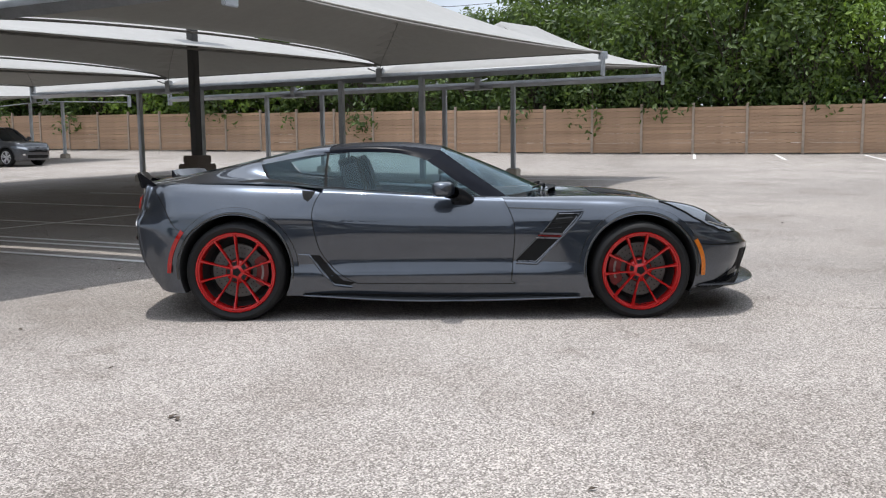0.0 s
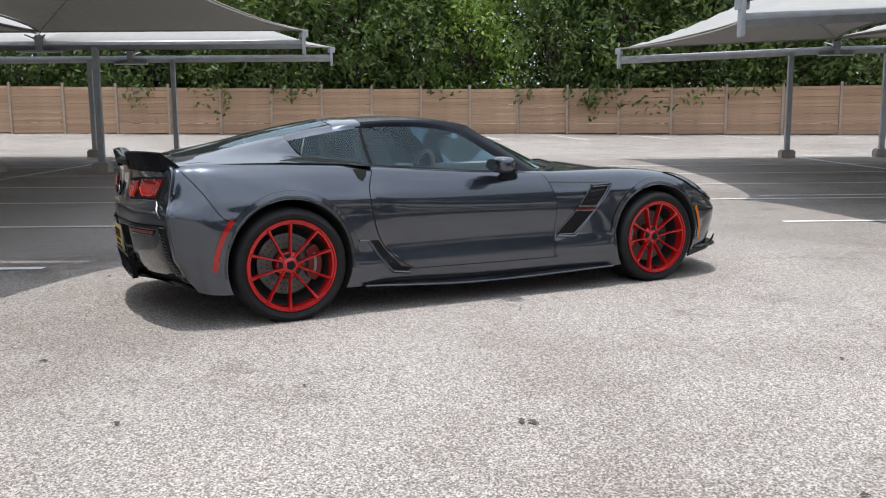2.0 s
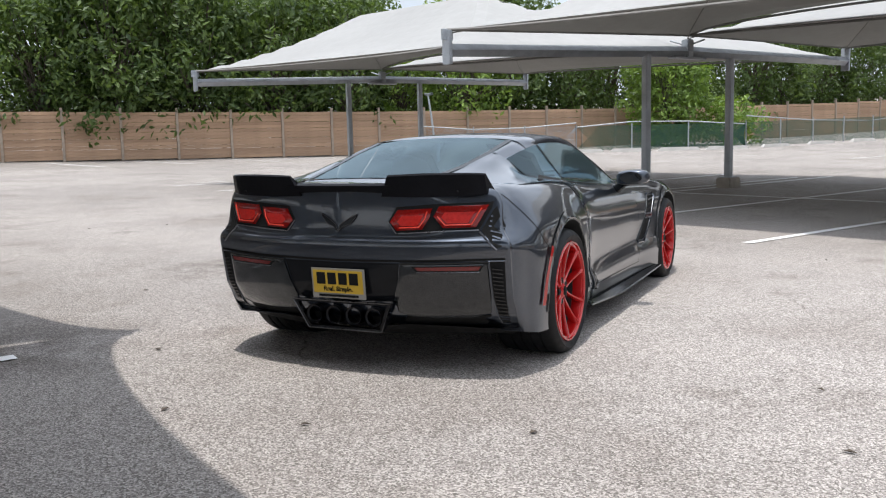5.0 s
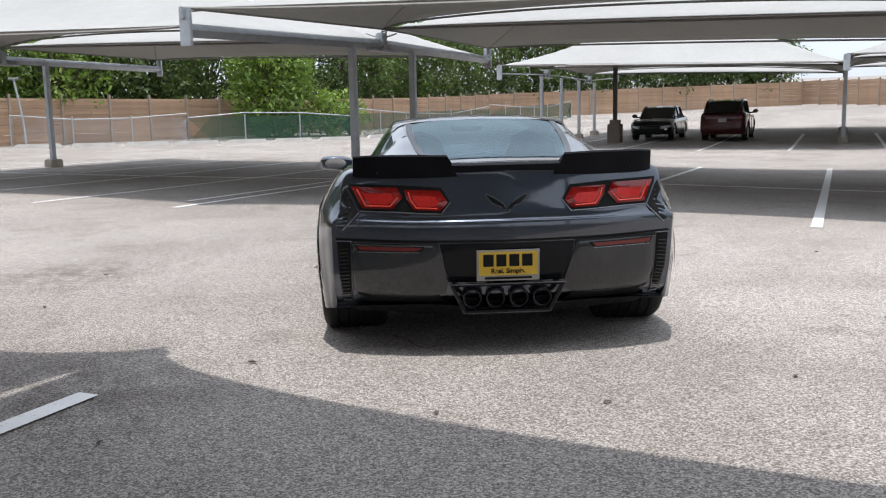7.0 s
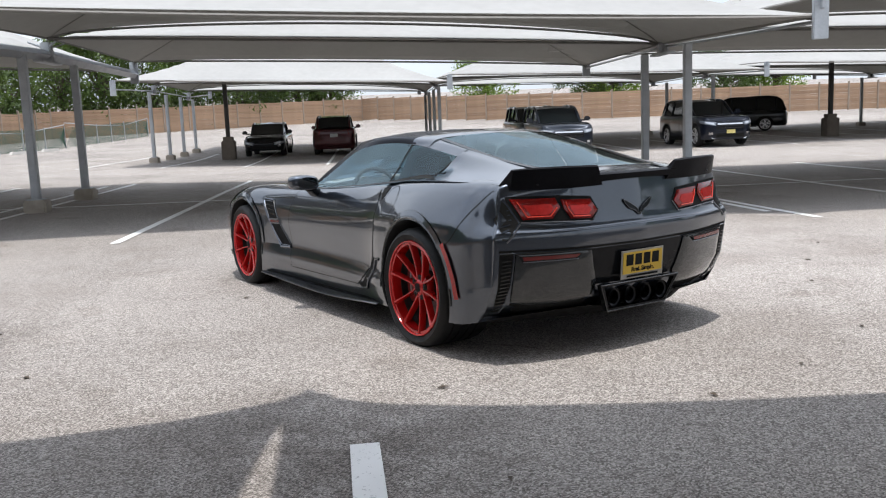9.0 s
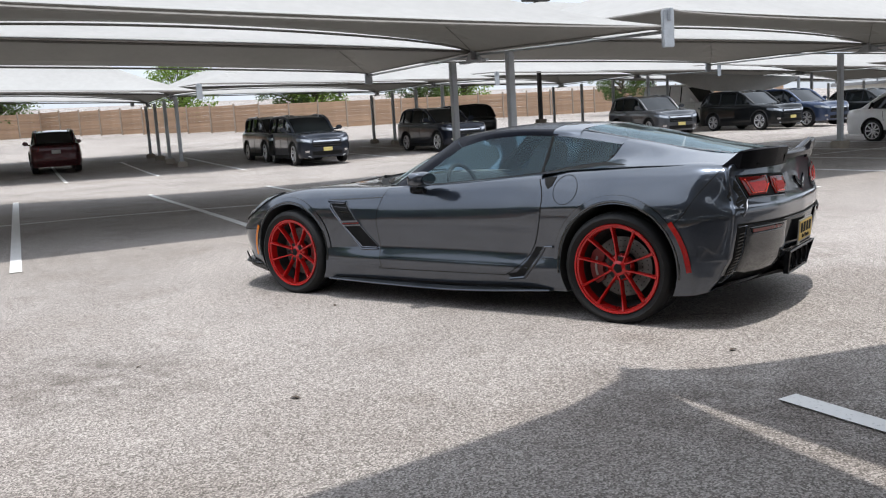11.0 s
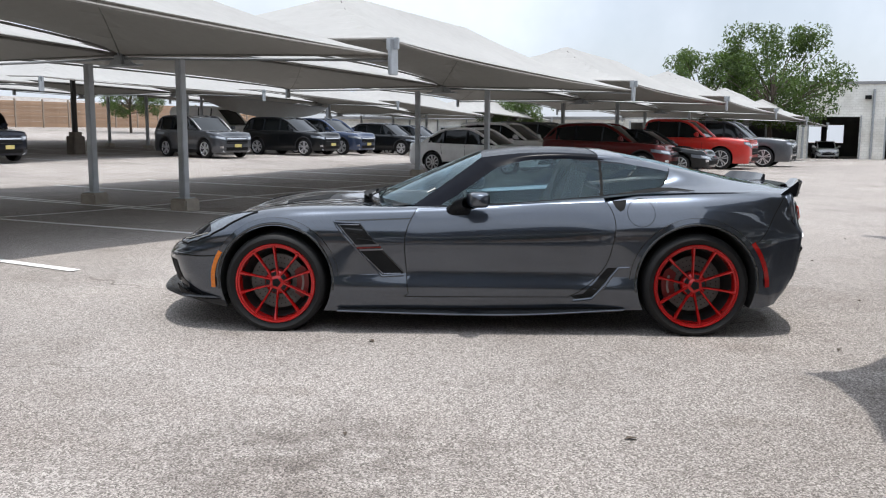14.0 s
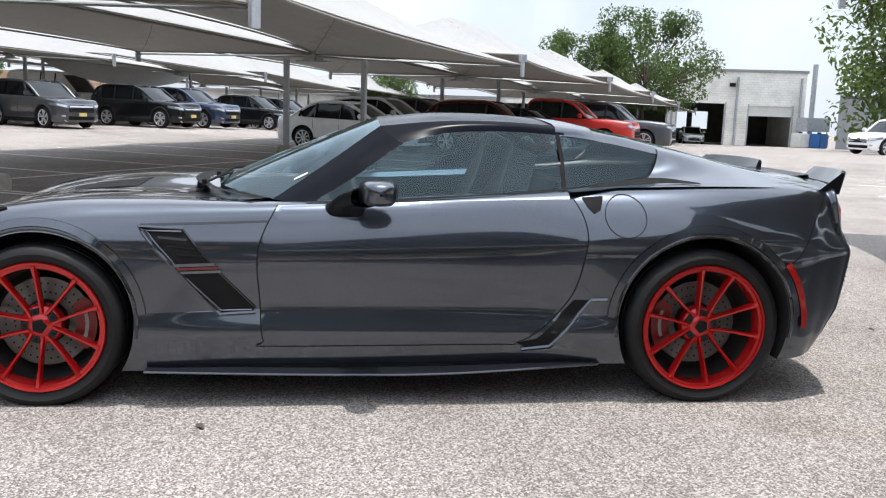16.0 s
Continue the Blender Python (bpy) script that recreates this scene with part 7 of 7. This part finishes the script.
    wrap("lower_grille", -30, 30, (0.32,) * 2, (0.46,) * 2, M_BLACK)
    for s in (1, -1):
        lamp = wrap("headlamp", s * (wide + 1), s * (66 if kind != "pickup" else 52), (g1 - (0.13 if kind != "pickup" else 0.22), g1 - 0.02), (g1 + 0.0, g1 + 0.075), M_LENS, 0.016, "clear headlamp that wraps round the wing")
        bowl = wrap("lamp_bowl", s * (wide + 4), s * 50, (g1 - 0.10, g1 - 0.03), (g1 - 0.02, g1 + 0.035), M_HEADLAMP, 0.022, n=5)
        bowl.parent = lamp
        decal("tail_lamp", [(0.62 * w * s, zr - 0.08), (0.92 * w * s, zr - 0.08), (0.92 * w * s, zr - 0.26), (0.66 * w * s, zr - 0.24)], -1, M_LAMP_DEEP)
    decal("rear_bumper", [(-0.8 * w, 0.5), (0.8 * w, 0.5), (0.75 * w, 0.3), (-0.75 * w, 0.3)], -1, M_BLACK)
    decal("rear_plate", [(-0.16, zr - 0.22), (0.16, zr - 0.22), (0.16, zr - 0.36), (-0.16, zr - 0.36)], -1, M_PLATE_RIM, 0.02)
    # door seams, lower cladding and roof bars
    def on_flank(px, pz, s, lift):
        hit = skin.ray_cast(Vector((px, 3 * s, pz)), Vector((0, -s, 0)))[0]
        return Vector((px, (hit.y if hit else w * s) + lift * s, pz))
    for s in (1, -1):
        for px, low in ((cabin[0][0] - 0.05, 0.36), (pillars[0] + 0.02, 0.36), (pillars[1] - 0.02, 0.62)):
            bm = bmesh.new()
            tube_into(bm, [on_flank(px - 0.05 * f, low + (top_z(px) - 0.06 - low) * f, s, 0.001) for f in (0, 0.25, 0.5, 0.75, 1)], 0.007, 4)
            part("door_seam", bm, M_BLACK, root)
        if kind in ("suv", "crossover"):
            for ax in (axf, axr):
                bm = bmesh.new()
                arc = [(ax + (rad + 0.085) * math.cos(a), rad + 0.01 + (rad + 0.085) * math.sin(a)) for a in (math.radians(d) for d in range(-5, 186, 10))]
                tube_into(bm, [on_flank(px, max(pz, 0.26), s, -0.005) for px, pz in arc], 0.028, 5)
                part("arch_cladding", bm, M_TRIM, root)
            bm = bmesh.new()
            tube_into(bm, [(cabin[2][0] + 0.3, s * (w - 0.33), height - 0.02), (cabin[2][0], s * (w - 0.33), height + 0.045), (cabin[3][0], s * (w - 0.33), height), (cabin[3][0] - 0.1, s * (w - 0.33), height - 0.06)], 0.018, 5)
            part("roof_bar", bm, M_STEEL, root)
        decal("fog_lamp", [(0.66 * w * s, 0.50), (0.80 * w * s, 0.50), (0.78 * w * s, 0.42), (0.66 * w * s, 0.42)], 1, M_CHROME, 0.012)
    decal("bumper_skid", [(-0.7 * w, 0.31), (0.7 * w, 0.31), (0.62 * w, 0.255), (-0.62 * w, 0.255)], 1, M_ALLOY if kind == "suv" else M_TRIM, 0.02)
    if plate:
        decal("front_plate", [(-0.16, 0.59), (0.16, 0.59), (0.16, 0.46), (-0.16, 0.46)], 1, M_PLATE_PALE, 0.04, "yellow dealer plate")
    bm = bmesh.new()
    for s in (1, -1):
        soft_box(bm, (axr + rad + 0.05, s * (w - 0.02) - 0.03, 0.22), (axf - rad - 0.05, s * (w - 0.02) + 0.03, 0.36), 0.02)
    part("sill", bm, M_BLACK, root)
    # wheels
    for ax in (axf, axr):
        for s in (1, -1):
            wheel = new("wheel")
            wheel.parent = root
            wheel.matrix_local = pose(ax, s * (w - 0.02), rad, 0, 0, 0 if s > 0 else 180)
            bm = bmesh.new()
            turned_into(bm, [(rad * 0.70, -0.02), (rad * 0.75, 0.0), (rad * 0.95, -0.01), (rad, -0.04), (rad, -0.2), (rad * 0.94, -0.23), (rad * 0.66, -0.22)], 28)
            part("tyre", bm, M_TYRE, wheel)
            bm = bmesh.new()
            turned_into(bm, [(rad * 0.74, -0.002), (rad * 0.70, -0.006), (rad * 0.66, -0.09), (0.0, -0.10)], 28)
            rim = part("rim", bm, M_ALLOY_DARK, wheel)
            bm = bmesh.new()
            turned_into(bm, [(rad * 0.745, 0.0), (rad * 0.70, 0.004), (rad * 0.67, -0.012)], 28)
            part("rim_lip", bm, M_ALLOY, rim)
            bm = bmesh.new()
            count = 9 if kind == "sedan" else 10
            for k in range(count):
                a = 2 * math.pi * k / count + (0 if count == 9 else 0.12 * (-1) ** k)
                d, t = Vector((math.cos(a), 0, math.sin(a))), Vector((-math.sin(a), 0, math.cos(a)))
                prism_into(bm, [d * r + t * q + Vector((0, -0.055, 0)) for r, q in ((0.02, -0.014), (rad * 0.69, -0.021), (rad * 0.69, 0.021), (0.02, 0.014))], (0, 0.035, 0))
            part("spokes", bm, M_ALLOY, rim)
    if kind == "pickup":
        bm = bmesh.new()
        soft_box(bm, (-2.8, -0.82, 1.20), (-1.25, 0.82, 1.28), 0.02)
        part("bed_cover", bm, M_BLACK, root)
    root.matrix_world = pose(x, y, ground_z(x, y), 0, 0, yaw)
    return root

OUT = math.degrees(math.atan2(-ACROSS.y, -ACROSS.x))  # noses to the near aisle
IN = OUT + 180
B_ = [M_CARBLACK, M_CARGREY, M_CARNAVY, M_CARMAROON, M_CARWHITE, M_CARRED, M_CARSILVER, M_CARBLUE, M_CARREDDARK]
road_car("sedan", "sedan", "black four-door sedan parked nose out under a canopy", "car", B_[0], 32.5, -11.55, OUT, False)
road_car("crossover", "crossover", "dark maroon crossover parked tail out under a canopy", "car", B_[3], 30.3, -13.85, IN, False)
road_car("suv", "suv", "blue-grey sport utility car with a yellow dealer plate", "car", B_[1], 20.0, -18.0, OUT)
road_car("suv", "suv", "dark grey sport utility car parked under a canopy", "car", B_[0], 23.0, -19.4, OUT)
road_car("suv", "suv", "dark navy sport utility car with a yellow dealer plate", "car", B_[2], 18.15, -24.1, OUT + 2)
road_car("minivan", "minivan", "long black minivan parked behind other cars", "car", B_[0], 25.3, -35.0, 37, False)
road_car("suv", "suv", "silver-grey sport utility car parked at an angle", "car", B_[6], 11.75, -31.2, OUT - 10)
road_car("suv", "suv", "black sport utility car parked in a row", "car", B_[0], 8.7, -35.4, OUT)
road_car("suv", "suv", "dark blue sport utility car parked in a row", "car", B_[7], 7.3, -37.8, OUT, True)
road_car("crossover", "crossover", "black crossover parked in a row", "car", B_[0], 4.6, -41.6, OUT)
road_car("crossover", "crossover", "dark grey crossover parked in a row", "car", B_[1], 3.3, -44.3, OUT)
road_car("cargo_van", "cargo_van", "tall white cargo van behind the row of cars", "van", B_[4], 15.3, -44.9, OUT, False)
road_car("sedan", "sedan", "white four-door sedan parked under a canopy", "car", B_[4], -0.25, -22.8, OUT, False)
road_car("crossover", "crossover", "white crossover parked beside a white sedan", "car", B_[4], -1.35, -25.4, OUT, False)
road_car("minivan", "minivan", "silver minivan parked behind a white crossover", "car", B_[6], -2.9, -30.3, OUT, False)
road_car("crossover", "crossover", "dark red crossover parked under a canopy", "car", B_[8], -4.67, -23.4, OUT, False)
road_car("sedan", "sedan", "black low car parked beside a dark red crossover", "car", B_[0], -6.0, -24.1, OUT, False)
road_car("pickup", "pickup_truck", "bright red crew-cab pickup truck under a canopy", "truck", B_[5], -8.08, -28.1, OUT, False)
road_car("pickup", "pickup_truck", "silver pickup truck parked beside a red one", "truck", B_[6], -10.6, -30.9, OUT, False)
road_car("sedan", "sedan", "white sedan inside a workshop bay", "car", B_[4], -30.5, -69.5, 75, False)
road_car("crossover", "crossover", "white crossover parked beside a leafy tree", "car", B_[4], -25.9, -34.4, 17, False)
road_car("crossover", "crossover", "silver-grey crossover parked at the far side of the lot", "car", B_[6], -20.0, 31.0, -20, False)
